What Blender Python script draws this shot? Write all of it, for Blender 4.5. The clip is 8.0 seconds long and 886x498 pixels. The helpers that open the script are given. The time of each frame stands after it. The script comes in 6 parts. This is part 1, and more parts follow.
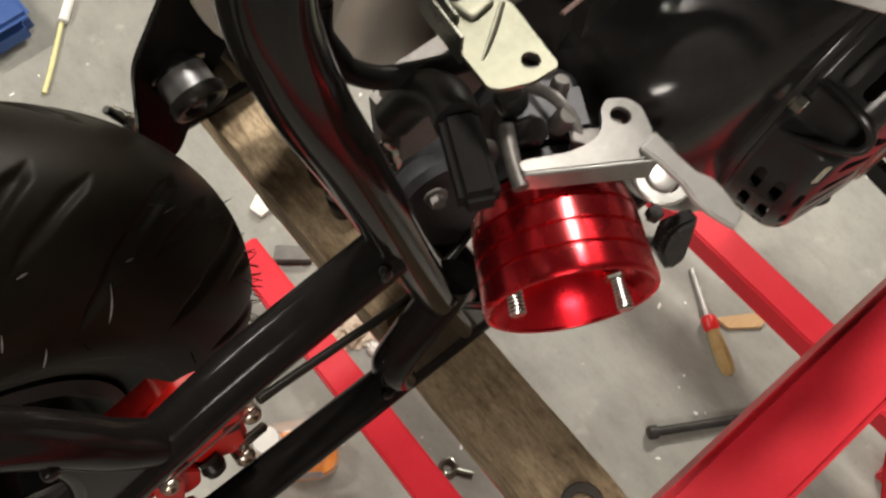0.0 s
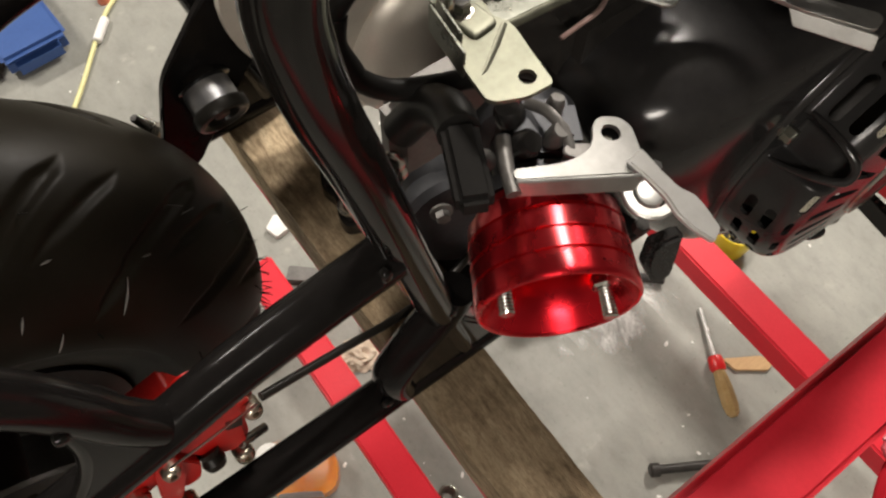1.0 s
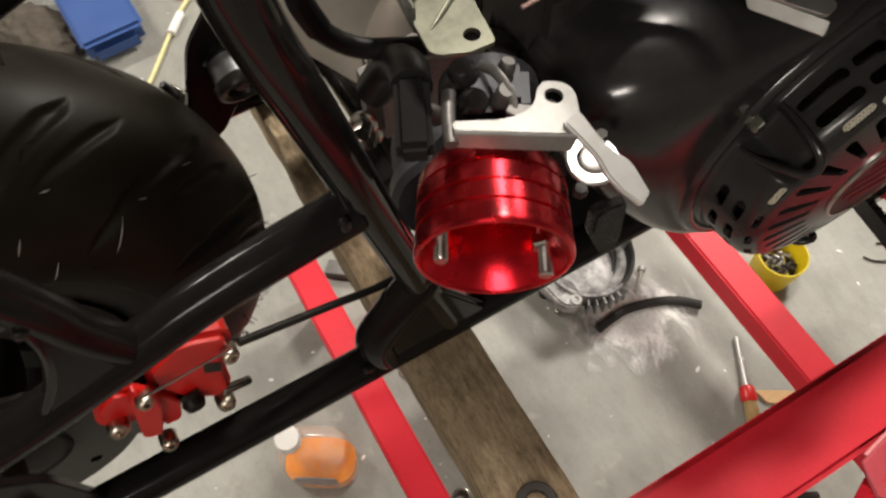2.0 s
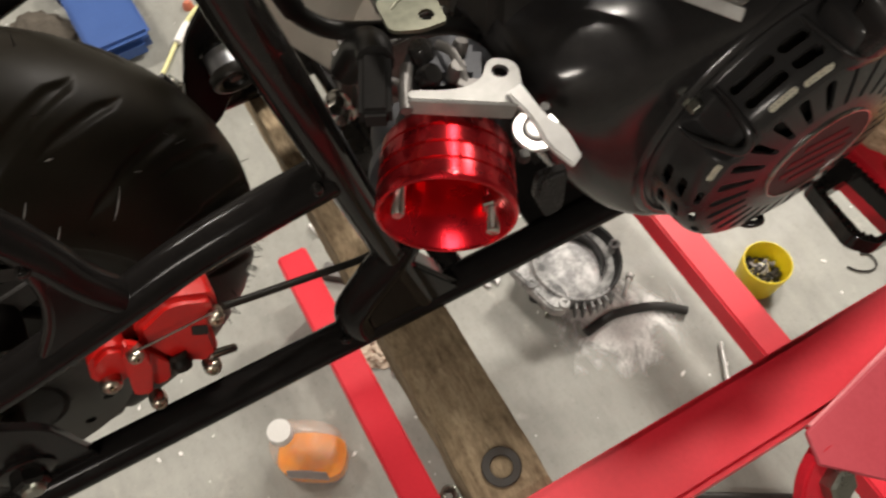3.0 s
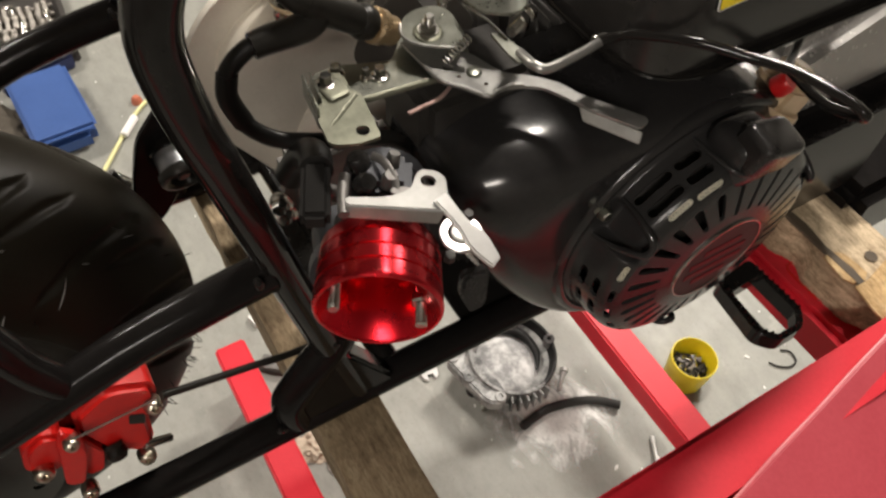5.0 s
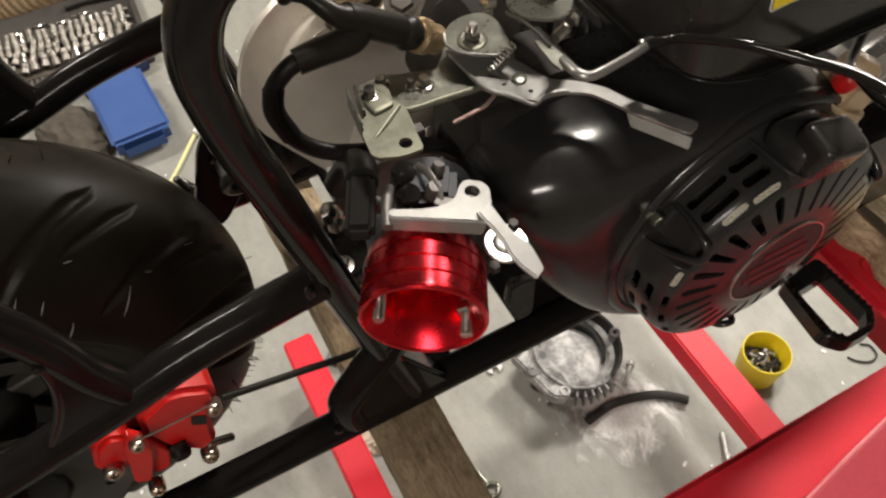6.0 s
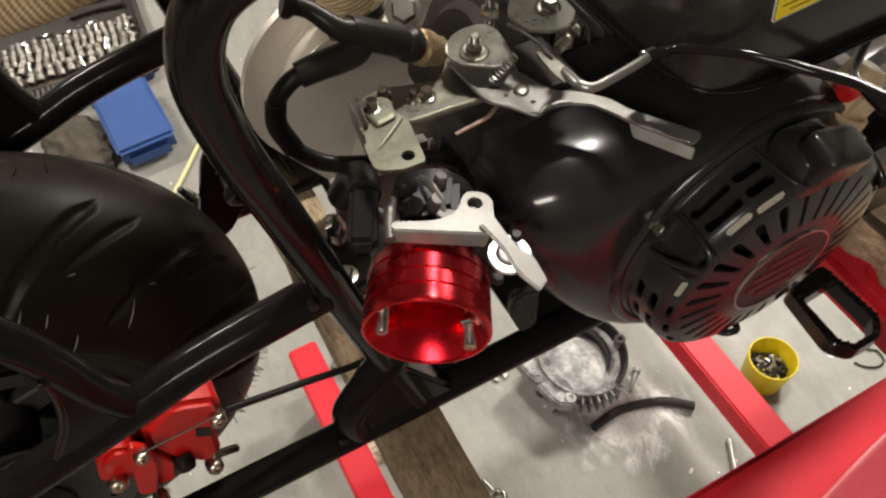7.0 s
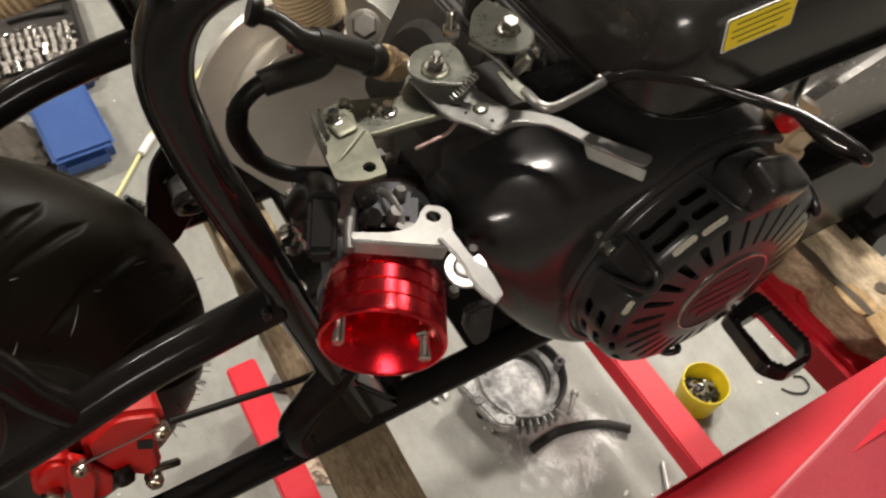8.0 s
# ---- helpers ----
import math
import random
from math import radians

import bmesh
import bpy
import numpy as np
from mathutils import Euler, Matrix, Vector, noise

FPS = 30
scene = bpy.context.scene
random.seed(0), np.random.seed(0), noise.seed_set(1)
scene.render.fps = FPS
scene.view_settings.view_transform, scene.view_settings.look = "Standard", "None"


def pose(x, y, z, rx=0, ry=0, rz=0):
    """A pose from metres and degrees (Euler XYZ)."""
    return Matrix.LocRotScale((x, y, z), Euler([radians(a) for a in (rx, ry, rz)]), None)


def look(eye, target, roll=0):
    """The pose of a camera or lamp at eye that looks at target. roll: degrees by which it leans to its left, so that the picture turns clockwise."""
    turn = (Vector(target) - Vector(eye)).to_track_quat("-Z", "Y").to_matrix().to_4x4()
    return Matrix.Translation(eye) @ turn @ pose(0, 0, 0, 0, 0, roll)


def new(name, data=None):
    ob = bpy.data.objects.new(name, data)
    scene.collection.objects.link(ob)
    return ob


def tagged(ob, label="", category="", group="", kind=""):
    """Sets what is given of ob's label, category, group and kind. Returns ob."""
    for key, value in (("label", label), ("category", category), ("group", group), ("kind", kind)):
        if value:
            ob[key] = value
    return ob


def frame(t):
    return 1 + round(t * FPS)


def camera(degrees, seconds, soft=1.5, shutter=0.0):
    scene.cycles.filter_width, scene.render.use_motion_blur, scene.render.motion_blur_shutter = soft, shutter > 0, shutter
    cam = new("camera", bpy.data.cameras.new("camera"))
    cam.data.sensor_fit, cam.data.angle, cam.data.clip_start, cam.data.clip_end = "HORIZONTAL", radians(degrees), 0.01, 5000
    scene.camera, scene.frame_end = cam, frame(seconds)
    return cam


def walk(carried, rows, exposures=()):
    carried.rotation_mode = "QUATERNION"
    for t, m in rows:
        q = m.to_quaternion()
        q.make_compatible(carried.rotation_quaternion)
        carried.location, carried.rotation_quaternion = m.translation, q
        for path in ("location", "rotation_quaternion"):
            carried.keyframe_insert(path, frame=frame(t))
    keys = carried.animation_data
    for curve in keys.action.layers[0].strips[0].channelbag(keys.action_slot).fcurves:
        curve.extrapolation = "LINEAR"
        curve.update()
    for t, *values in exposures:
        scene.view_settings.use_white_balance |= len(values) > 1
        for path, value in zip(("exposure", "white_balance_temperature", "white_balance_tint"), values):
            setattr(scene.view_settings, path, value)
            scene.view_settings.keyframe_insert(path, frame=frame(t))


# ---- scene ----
cam = camera(59.36, 8.0, soft=2.3, shutter=0.5)
PATH = [
    (0, (-0.1425, -0.0740, 1.2394), (-0.0074, 0.0786, 0.7829), 2.44),
    (0.5, (-0.1428, -0.0860, 1.2552), (0.0039, 0.0820, 0.8077), 3.09),
    (1, (-0.1486, -0.0924, 1.2501), (-0.0088, 0.0824, 0.8030), 2.53),
    (1.2, (-0.1417, -0.0988, 1.2491), (-0.0026, 0.0810, 0.8038), 2.09),
    (2.3, (-0.1271, -0.1605, 1.2558), (-0.0301, 0.0534, 0.8144), -3.38),
    (2.5, (-0.1348, -0.1692, 1.2657), (-0.0440, 0.0467, 0.8239), -3.97),
    (3, (-0.1295, -0.1895, 1.2708), (-0.0147, 0.0280, 0.8355), -1.56),
    (3.5, (-0.1301, -0.1956, 1.2868), (0.0187, 0.0383, 0.8707), 1.22),
    (4, (-0.1412, -0.2054, 1.3231), (0.0179, 0.0662, 0.9347), 1.13),
    (4.5, (-0.1513, -0.2167, 1.3233), (0.0223, 0.0535, 0.9401), 4.04),
    (5, (-0.1331, -0.2066, 1.2985), (0.0382, 0.0366, 0.8966), 5.36),
    (5.2, (-0.1297, -0.2036, 1.2953), (0.0318, 0.0393, 0.8892), 4.69),
    (6.3, (-0.1116, -0.2077, 1.3079), (0.0117, 0.0565, 0.9017), -3.64),
    (6.5, (-0.1078, -0.2105, 1.3061), (0.0156, 0.0542, 0.9002), -4.39),
    (7, (-0.1164, -0.2032, 1.3072), (0.0115, 0.0604, 0.9020), -2.98),
    (7.5, (-0.1223, -0.2016, 1.3011), (0.0237, 0.0570, 0.8989), 0.93),
    (8, (-0.1273, -0.2049, 1.3078), (0.0402, 0.0503, 0.9118), 4.50),
]
walk(cam, [(t, look(eye, target, roll)) for t, eye, target, roll in PATH])

# ---- world, lights ----
world = bpy.data.worlds.new("world")
scene.world = world
world.use_nodes = True
world.node_tree.nodes["Background"].inputs[0].default_value = (0.9, 0.85, 0.8, 1)
world.node_tree.nodes["Background"].inputs[1].default_value = 0.02
scene.view_settings.exposure = 0.42


# ---- node helpers ----
def material(name):
    m = bpy.data.materials.new(name)
    m.use_nodes = True
    return m, m.node_tree.nodes, m.node_tree.links, m.node_tree.nodes["Principled BSDF"]


def noise_node(nodes, links, scale, detail=4.0, rough=0.55, stretch=None, coord="Object"):
    tc = nodes.new("ShaderNodeTexCoord")
    n = nodes.new("ShaderNodeTexNoise")
    n.inputs["Scale"].default_value = scale
    n.inputs["Detail"].default_value = detail
    n.inputs["Roughness"].default_value = rough
    if stretch:
        mp = nodes.new("ShaderNodeMapping")
        mp.inputs["Scale"].default_value = stretch
        links.new(tc.outputs[coord], mp.inputs[0])
        links.new(mp.outputs[0], n.inputs["Vector"])
    else:
        links.new(tc.outputs[coord], n.inputs["Vector"])
    return n


def ramp(nodes, links, source, stops):
    r = nodes.new("ShaderNodeValToRGB")
    el = r.color_ramp.elements
    while len(el) < len(stops):
        el.new(0.5)
    for e, (p, c) in zip(el, stops):
        e.position = p
        e.color = (*c, 1) if len(c) == 3 else c
    links.new(source, r.inputs[0])
    return r


def bump(nodes, links, source, shader, strength, distance):
    b = nodes.new("ShaderNodeBump")
    b.inputs["Strength"].default_value = strength
    b.inputs["Distance"].default_value = distance
    links.new(source, b.inputs["Height"])
    links.new(b.outputs[0], shader.inputs["Normal"])
    return b


def surface(name, dark, light, rough=(0.3, 0.5), metal=0.0, scale=40.0, fine=400.0, relief=0.0002, coat=0.0, stretch=None, spec=0.5, strength=0.4):
    """A plain painted, plastic or metal surface: two scales of colour and gloss variation and a fine relief."""
    m, nodes, links, s = material(name)
    big = noise_node(nodes, links, scale, 5, 0.6, stretch)
    small = noise_node(nodes, links, fine, 3, 0.6, stretch)
    mix = nodes.new("ShaderNodeMath")
    mix.operation = "MULTIPLY_ADD"
    mix.inputs[1].default_value = 0.35
    links.new(small.outputs["Fac"], mix.inputs[0])
    half = nodes.new("ShaderNodeMath")
    half.operation = "MULTIPLY"
    half.inputs[1].default_value = 0.65
    links.new(big.outputs["Fac"], half.inputs[0])
    links.new(half.outputs[0], mix.inputs[2])
    c = ramp(nodes, links, mix.outputs[0], [(0.3, dark), (0.7, light)])
    links.new(c.outputs[0], s.inputs["Base Color"])
    r = ramp(nodes, links, mix.outputs[0], [(0.3, (rough[0],) * 3), (0.7, (rough[1],) * 3)])
    links.new(r.outputs[0], s.inputs["Roughness"])
    s.inputs["Metallic"].default_value = metal
    s.inputs["Coat Weight"].default_value = coat
    s.inputs["Coat Roughness"].default_value = 0.06
    s.inputs["Specular IOR Level"].default_value = spec
    if relief:
        bump(nodes, links, small.outputs["Fac"], s, strength, relief)
    return m


BLACK = surface("black_gloss_paint", (0.0066, 0.0060, 0.0055), (0.0120, 0.0110, 0.0101), (0.08, 0.14), 0, 25, 220, 0, spec=0.25)
BLACK_SATIN = surface("black_satin_paint", (0.0056, 0.0050, 0.0048), (0.0106, 0.0096, 0.0092), (0.12, 0.19), 0, 40, 260, 0.00006, strength=0.12, spec=0.10)
BLACK_PLASTIC = surface("black_satin_plastic", (0.0120, 0.0113, 0.0108), (0.0215, 0.0203, 0.0195), (0.20, 0.30), 0, 30, 900, 0.00004, strength=0.1, spec=0.34)
SHROUD = surface("black_enamel", (0.0140, 0.0133, 0.0133), (0.0225, 0.0214, 0.0214), (0.15, 0.22), 0, 20, 300, 0, spec=0.40)
RECOIL = surface("black_cover_enamel", (0.0180, 0.0174, 0.0173), (0.0265, 0.0257, 0.0255), (0.20, 0.27), 0, 30, 500, 0.00003, strength=0.1, spec=0.28)
TANK = surface("black_tank_enamel", (0.0136, 0.0126, 0.0117), (0.0245, 0.0226, 0.0213), (0.18, 0.25), 0, 18, 220, 0, spec=0.5)
RUBBER = surface("black_rubber", (0.0090, 0.0083, 0.0069), (0.0165, 0.0150, 0.0128), (0.28, 0.4), 0, 30, 500, 0.0001, strength=0.15, spec=0.22)
TYRE = surface("tyre_rubber", (0.0064, 0.0053, 0.0034), (0.0140, 0.0117, 0.0081), (0.36, 0.52), 0, 14, 400, 0.0001, strength=0.2, spec=0.12)
HOSE = surface("dull_rubber_hose", (0.0090, 0.0086, 0.0081), (0.0165, 0.0158, 0.0150), (0.34, 0.46), 0, 50, 600, 0.0001, strength=0.15, spec=0.2)
MATTE_BLACK = surface("matte_black_rubber", (0.009, 0.0085, 0.008), (0.018, 0.017, 0.016), (0.7, 0.85), 0, 50, 600, 0.0002, strength=0.2, spec=0.1)
DUSTY_HOSE = surface("dusty_rubber_hose", (0.020, 0.020, 0.019), (0.042, 0.041, 0.039), (0.5, 0.65), 0, 50, 600, 0.0001, strength=0.15, spec=0.2)
ANODISED = surface("red_anodised_aluminium", (0.60, 0.010, 0.020), (0.70, 0.018, 0.030), (0.25, 0.30), 0.94, 20, 60, 0)


def turned(m):
    """Fine lathe marks round the axis: the gloss spreads along it."""
    nodes, links = m.node_tree.nodes, m.node_tree.links
    s = nodes["Principled BSDF"]
    t = nodes.new("ShaderNodeTangent")
    t.direction_type, t.axis = "RADIAL", "Z"
    links.new(t.outputs[0], s.inputs["Tangent"])
    s.inputs["Anisotropic"].default_value = 0.85
    s.inputs["Anisotropic Rotation"].default_value = 0.25
    s.inputs["Coat Weight"].default_value = 0.5
    s.inputs["Coat Roughness"].default_value = 0.2


turned(ANODISED)
BORE = surface("red_anodised_bore", (0.58, 0.010, 0.020), (0.68, 0.018, 0.030), (0.24, 0.30), 0.94, 20, 60, 0)
DISC = surface("dull_steel_disc", (0.05, 0.048, 0.045), (0.09, 0.087, 0.08), (0.35, 0.5), 0.6, 40, 300, 0.0001)
GREY_STEEL = surface("grey_pressed_steel", (0.17, 0.168, 0.16), (0.25, 0.247, 0.236), (0.36, 0.46), 0.85, 60, 300, 0.0001, strength=0.12)
BRIGHT = surface("bright_pressed_steel", (0.46, 0.455, 0.44), (0.58, 0.575, 0.56), (0.32, 0.42), 0.45, 60, 300, 0.0001, strength=0.12)
STUD = surface("stainless_steel", (0.42, 0.41, 0.38), (0.6, 0.58, 0.54), (0.16, 0.28), 1.0, 60, 500, 0.00005)
ZINC = surface("zinc_plated_steel", (0.20, 0.205, 0.175), (0.33, 0.335, 0.29), (0.24, 0.36), 0.95, 60, 400, 0.0001, strength=0.1)
ZINC_YELLOW = surface("passivated_steel", (0.105, 0.108, 0.082), (0.21, 0.210, 0.163), (0.40, 0.52), 0.85, 55, 300, 0.0001, strength=0.1)
BRUSHED = surface("brushed_aluminium", (0.25, 0.247, 0.235), (0.35, 0.345, 0.33), (0.28, 0.38), 0.8, 60, 300, 0.0001, strength=0.15)
WHITE_ZINC = surface("bright_zinc_flange", (0.5, 0.5, 0.48), (0.66, 0.66, 0.64), (0.28, 0.45), 0.85, 60, 300, 0.0001)
CAST = surface("cast_aluminium", (0.54, 0.505, 0.44), (0.64, 0.60, 0.53), (0.30, 0.38), 0.3, 35, 500, 0.0001, strength=0.15)
DARK_CAST = surface("dark_cast_iron", (0.0182, 0.0169, 0.0156), (0.0442, 0.0403, 0.0364), (0.4, 0.55), 0.2, 40, 350, 0.0003, spec=0.3)
ALLOY = surface("dark_alloy_casting", (0.032, 0.033, 0.037), (0.068, 0.070, 0.076), (0.42, 0.54), 0.6, 40, 400, 0.0002, strength=0.3)
GUARD = surface("dull_grey_sheet_metal", (0.30, 0.288, 0.275), (0.40, 0.386, 0.37), (0.2, 0.3), 0.6, 12, 200, 0)
ROLLER = surface("turned_grey_steel", (0.26, 0.265, 0.28), (0.36, 0.365, 0.38), (0.34, 0.46), 0.85, 40, 300, 0.0001)
GREY_CAST = surface("grey_cast_metal", (0.10, 0.095, 0.09), (0.22, 0.21, 0.2), (0.4, 0.6), 0.7, 40, 350, 0.0004)
BRASS = surface("brass", (0.36, 0.26, 0.15), (0.52, 0.39, 0.24), (0.24, 0.38), 0.8, 60, 300, 0.0001)
TAN = surface("dull_tan_casting", (0.42, 0.30, 0.18), (0.58, 0.43, 0.27), (0.35, 0.5), 0.1, 60, 300, 0.0001)
BRONZE_BOLT = surface("dull_plated_bolt", (0.42, 0.38, 0.31), (0.58, 0.53, 0.44), (0.22, 0.36), 1.0, 80, 300, 0.0001)
CALIPER_RED = surface("red_caliper_paint", (0.42, 0.007, 0.006), (0.56, 0.014, 0.010), (0.3, 0.42), 0, 60, 500, 0.0001, spec=0.35)
STAND_RED = surface("red_powder_coat", (0.51, 0.013, 0.026), (0.63, 0.022, 0.038), (0.38, 0.50), 0, 12, 260, 0.0002, spec=0.32)
FLAP_RED = surface("dusty_red_powder_coat", (0.36, 0.040, 0.056), (0.47, 0.070, 0.088), (0.42, 0.55), 0, 10, 260, 0.0002)
WORN_RED = surface("worn_red_paint", (0.55, 0.12, 0.14), (0.68, 0.26, 0.27), (0.35, 0.5), 0, 40, 300, 0.0001)
YELLOW = surface("yellow_plastic", (0.72, 0.58, 0.01), (0.82, 0.68, 0.02), (0.35, 0.5), 0, 25, 300, 0.0001)
BLUE = surface("blue_plastic", (0.026, 0.068, 0.22), (0.040, 0.095, 0.29), (0.4, 0.55), 0, 12, 200, 0.0002)
NAVY = surface("navy_plastic", (0.012, 0.02, 0.07), (0.02, 0.03, 0.10), (0.4, 0.55), 0, 12, 200, 0.0002)
RAG = surface("grey_brown_canvas", (0.045, 0.038, 0.03), (0.11, 0.096, 0.078), (0.8, 0.9), 0, 30, 400, 0.0006, spec=0.2)
KRAFT = surface("crumpled_tan_paper", (0.50, 0.41, 0.31), (0.68, 0.59, 0.48), (0.75, 0.9), 0, 60, 300, 0.0004, spec=0.2)
DARK_BOX = surface("dark_plastic_case", (0.030, 0.027, 0.025), (0.055, 0.050, 0.046), (0.4, 0.6), 0, 30, 300, 0.0002)
CHROME = surface("chrome", (0.21, 0.195, 0.175), (0.31, 0.29, 0.265), (0.40, 0.52), 0.75, 60, 300, 0)
CEILING = surface("bare_timber_ceiling", (0.14, 0.13, 0.115), (0.20, 0.185, 0.165), (0.7, 0.85), 0, 3, 60, 0.0005)
BLOCK = surface("bare_grey_blockwork", (0.20, 0.188, 0.17), (0.28, 0.264, 0.24), (0.7, 0.85), 0, 3, 60, 0.001)
WHITE = surface("white_paint", (0.72, 0.71, 0.68), (0.82, 0.81, 0.78), (0.5, 0.65), 0, 20, 200, 0.0002)


def wire_screen():
    """Fine cream mesh of crossing wires."""
    m, nodes, links, s = material("cream_wire_screen")
    v = nodes.new("ShaderNodeTexVoronoi")
    v.inputs["Scale"].default_value = 700
    v.inputs["Randomness"].default_value = 0.15
    tc = nodes.new("ShaderNodeTexCoord")
    links.new(tc.outputs["Object"], v.inputs["Vector"])
    c = ramp(nodes, links, v.outputs["Distance"], [(0.15, (0.20, 0.19, 0.14)), (0.45, (0.80, 0.77, 0.63))])
    links.new(c.outputs[0], s.inputs["Base Color"])
    s.inputs["Roughness"].default_value = 0.45
    bump(nodes, links, v.outputs["Distance"], s, 0.7, 0.0006)
    return m


SCREEN = wire_screen()
AMBER = surface("amber_plastic_handle", (0.30, 0.20, 0.08), (0.42, 0.30, 0.14), (0.15, 0.25), 0, 60, 300, 0)
FADED_RED = surface("faded_red_plastic", (0.42, 0.12, 0.07), (0.52, 0.17, 0.10), (0.4, 0.5), 0, 60, 300, 0)
RED_PLASTIC = surface("red_plastic", (0.5, 0.01, 0.012), (0.62, 0.02, 0.02), (0.25, 0.35), 0, 60, 300, 0)
CORD_MAT = surface("yellow_cord", (0.58, 0.56, 0.26), (0.70, 0.68, 0.36), (0.5, 0.65), 0, 60, 400, 0.0002)
LABEL_YELLOW = surface("yellow_label", (0.86, 0.65, 0.010), (0.93, 0.72, 0.016), (0.3, 0.4), 0, 60, 400, 0)
LABEL_GREY = surface("torn_grey_label", (0.16, 0.13, 0.13), (0.42, 0.38, 0.37), (0.4, 0.6), 0, 90, 300, 0.0003)
INK = surface("black_ink", (0.02, 0.02, 0.015), (0.04, 0.04, 0.03), (0.4, 0.5), 0, 60, 400, 0)
PINK_WIRE = surface("copper_pink_wire", (0.55, 0.36, 0.33), (0.7, 0.5, 0.46), (0.25, 0.35), 0.8, 60, 300, 0)
BADGE = surface("dark_badge", (0.028, 0.022, 0.022), (0.05, 0.036, 0.036), (0.38, 0.5), 0.1, 60, 300, 0.0001, spec=0.15)
BADGE_RED = surface("badge_red", (0.11, 0.016, 0.020), (0.17, 0.024, 0.028), (0.4, 0.5), 0.0, 60, 300, 0, spec=0.1)
SCUFF = surface("pale_scuff", (0.10, 0.097, 0.09), (0.24, 0.235, 0.22), (0.6, 0.7), 0, 60, 400, 0)
PAPER = surface("white_paper", (0.7, 0.69, 0.66), (0.82, 0.8, 0.77), (0.7, 0.85), 0, 30, 200, 0.0003)
CHIP = surface("raw_wood_chip", (0.42, 0.26, 0.12), (0.58, 0.38, 0.2), (0.6, 0.8), 0, 30, 300, 0.0003, stretch=(1, 8, 1))


def concrete():
    """Worn garage floor: grey with blotches, pale scuffs and dust, and dark specks."""
    m, nodes, links, s = material("concrete")
    a = noise_node(nodes, links, 2.2, 6, 0.6)
    b = noise_node(nodes, links, 14, 6, 0.65)
    c = noise_node(nodes, links, 130, 4, 0.7)
    col = ramp(nodes, links, a.outputs["Fac"], [(0.3, (0.198, 0.198, 0.178)), (0.7, (0.330, 0.330, 0.298))])
    scuff = ramp(nodes, links, b.outputs["Fac"], [(0.60, (0, 0, 0)), (0.72, (1, 1, 1))])
    mix = nodes.new("ShaderNodeMix")
    mix.data_type = "RGBA"
    mix.inputs[7].default_value = (0.44, 0.422, 0.38, 1)
    half = nodes.new("ShaderNodeMath")
    half.operation = "MULTIPLY"
    half.inputs[1].default_value = 0.6
    links.new(scuff.outputs[0], half.inputs[0])
    links.new(half.outputs[0], mix.inputs[0])
    links.new(col.outputs[0], mix.inputs[6])
    dark = ramp(nodes, links, c.outputs["Fac"], [(0.30, (0.62, 0.61, 0.6)), (0.42, (1, 1, 1))])
    mul = nodes.new("ShaderNodeMix")
    mul.data_type = "RGBA"
    mul.blend_type = "MULTIPLY"
    mul.inputs[0].default_value = 0.55
    links.new(mix.outputs[2], mul.inputs[6])
    links.new(dark.outputs[0], mul.inputs[7])
    e = noise_node(nodes, links, 38, 7, 0.72, (1.0, 0.45, 1))
    brushed = ramp(nodes, links, e.outputs["Fac"], [(0.32, (0.80, 0.80, 0.80)), (0.50, (0.97, 0.97, 0.97)), (0.68, (1.09, 1.09, 1.08))])
    streak = nodes.new("ShaderNodeMix")
    streak.data_type = "RGBA"
    streak.blend_type = "MULTIPLY"
    streak.inputs[0].default_value = 0.8
    links.new(mul.outputs[2], streak.inputs[6])
    links.new(brushed.outputs[0], streak.inputs[7])
    links.new(streak.outputs[2], s.inputs["Base Color"])
    r = ramp(nodes, links, b.outputs["Fac"], [(0.3, (0.42,) * 3), (0.7, (0.62,) * 3)])
    links.new(r.outputs[0], s.inputs["Roughness"])
    bump(nodes, links, c.outputs["Fac"], s, 0.25, 0.001)
    return m


CONCRETE = concrete()


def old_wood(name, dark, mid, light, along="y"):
    """Weathered timber: long uneven grain, blotches of dirt, dark cracks."""
    m, nodes, links, s = material(name)
    st = (13, 1.7, 13) if along == "y" else (1.7, 13, 13)
    a = noise_node(nodes, links, 9, 8, 0.72, st)
    a.inputs["Distortion"].default_value = 0.6
    b = noise_node(nodes, links, 17, 7, 0.7)
    g = noise_node(nodes, links, 230, 4, 0.7, (1.6, 0.6, 1))
    d = noise_node(nodes, links, 30, 7, 0.75, st)
    col = ramp(nodes, links, a.outputs["Fac"], [(0.30, dark), (0.5, mid), (0.70, light)])
    stain = ramp(nodes, links, b.outputs["Fac"], [(0.36, (0.40, 0.37, 0.33)), (0.60, (1, 1, 1))])
    crack = ramp(nodes, links, d.outputs["Fac"], [(0.30, (0.25, 0.22, 0.2)), (0.37, (1, 1, 1))])
    speck = ramp(nodes, links, g.outputs["Fac"], [(0.36, (0.55, 0.52, 0.5)), (0.56, (1, 1, 1))])
    out = col.outputs[0]
    for layer, f in ((stain, 0.8), (crack, 0.8), (speck, 0.7)):
        mul = nodes.new("ShaderNodeMix")
        mul.data_type = "RGBA"
        mul.blend_type = "MULTIPLY"
        mul.inputs[0].default_value = f
        links.new(out, mul.inputs[6])
        links.new(layer.outputs[0], mul.inputs[7])
        out = mul.outputs[2]
    links.new(out, s.inputs["Base Color"])
    s.inputs["Roughness"].default_value = 0.8
    s.inputs["Specular IOR Level"].default_value = 0.25
    bump(nodes, links, d.outputs["Fac"], s, 0.8, 0.0015)
    return m


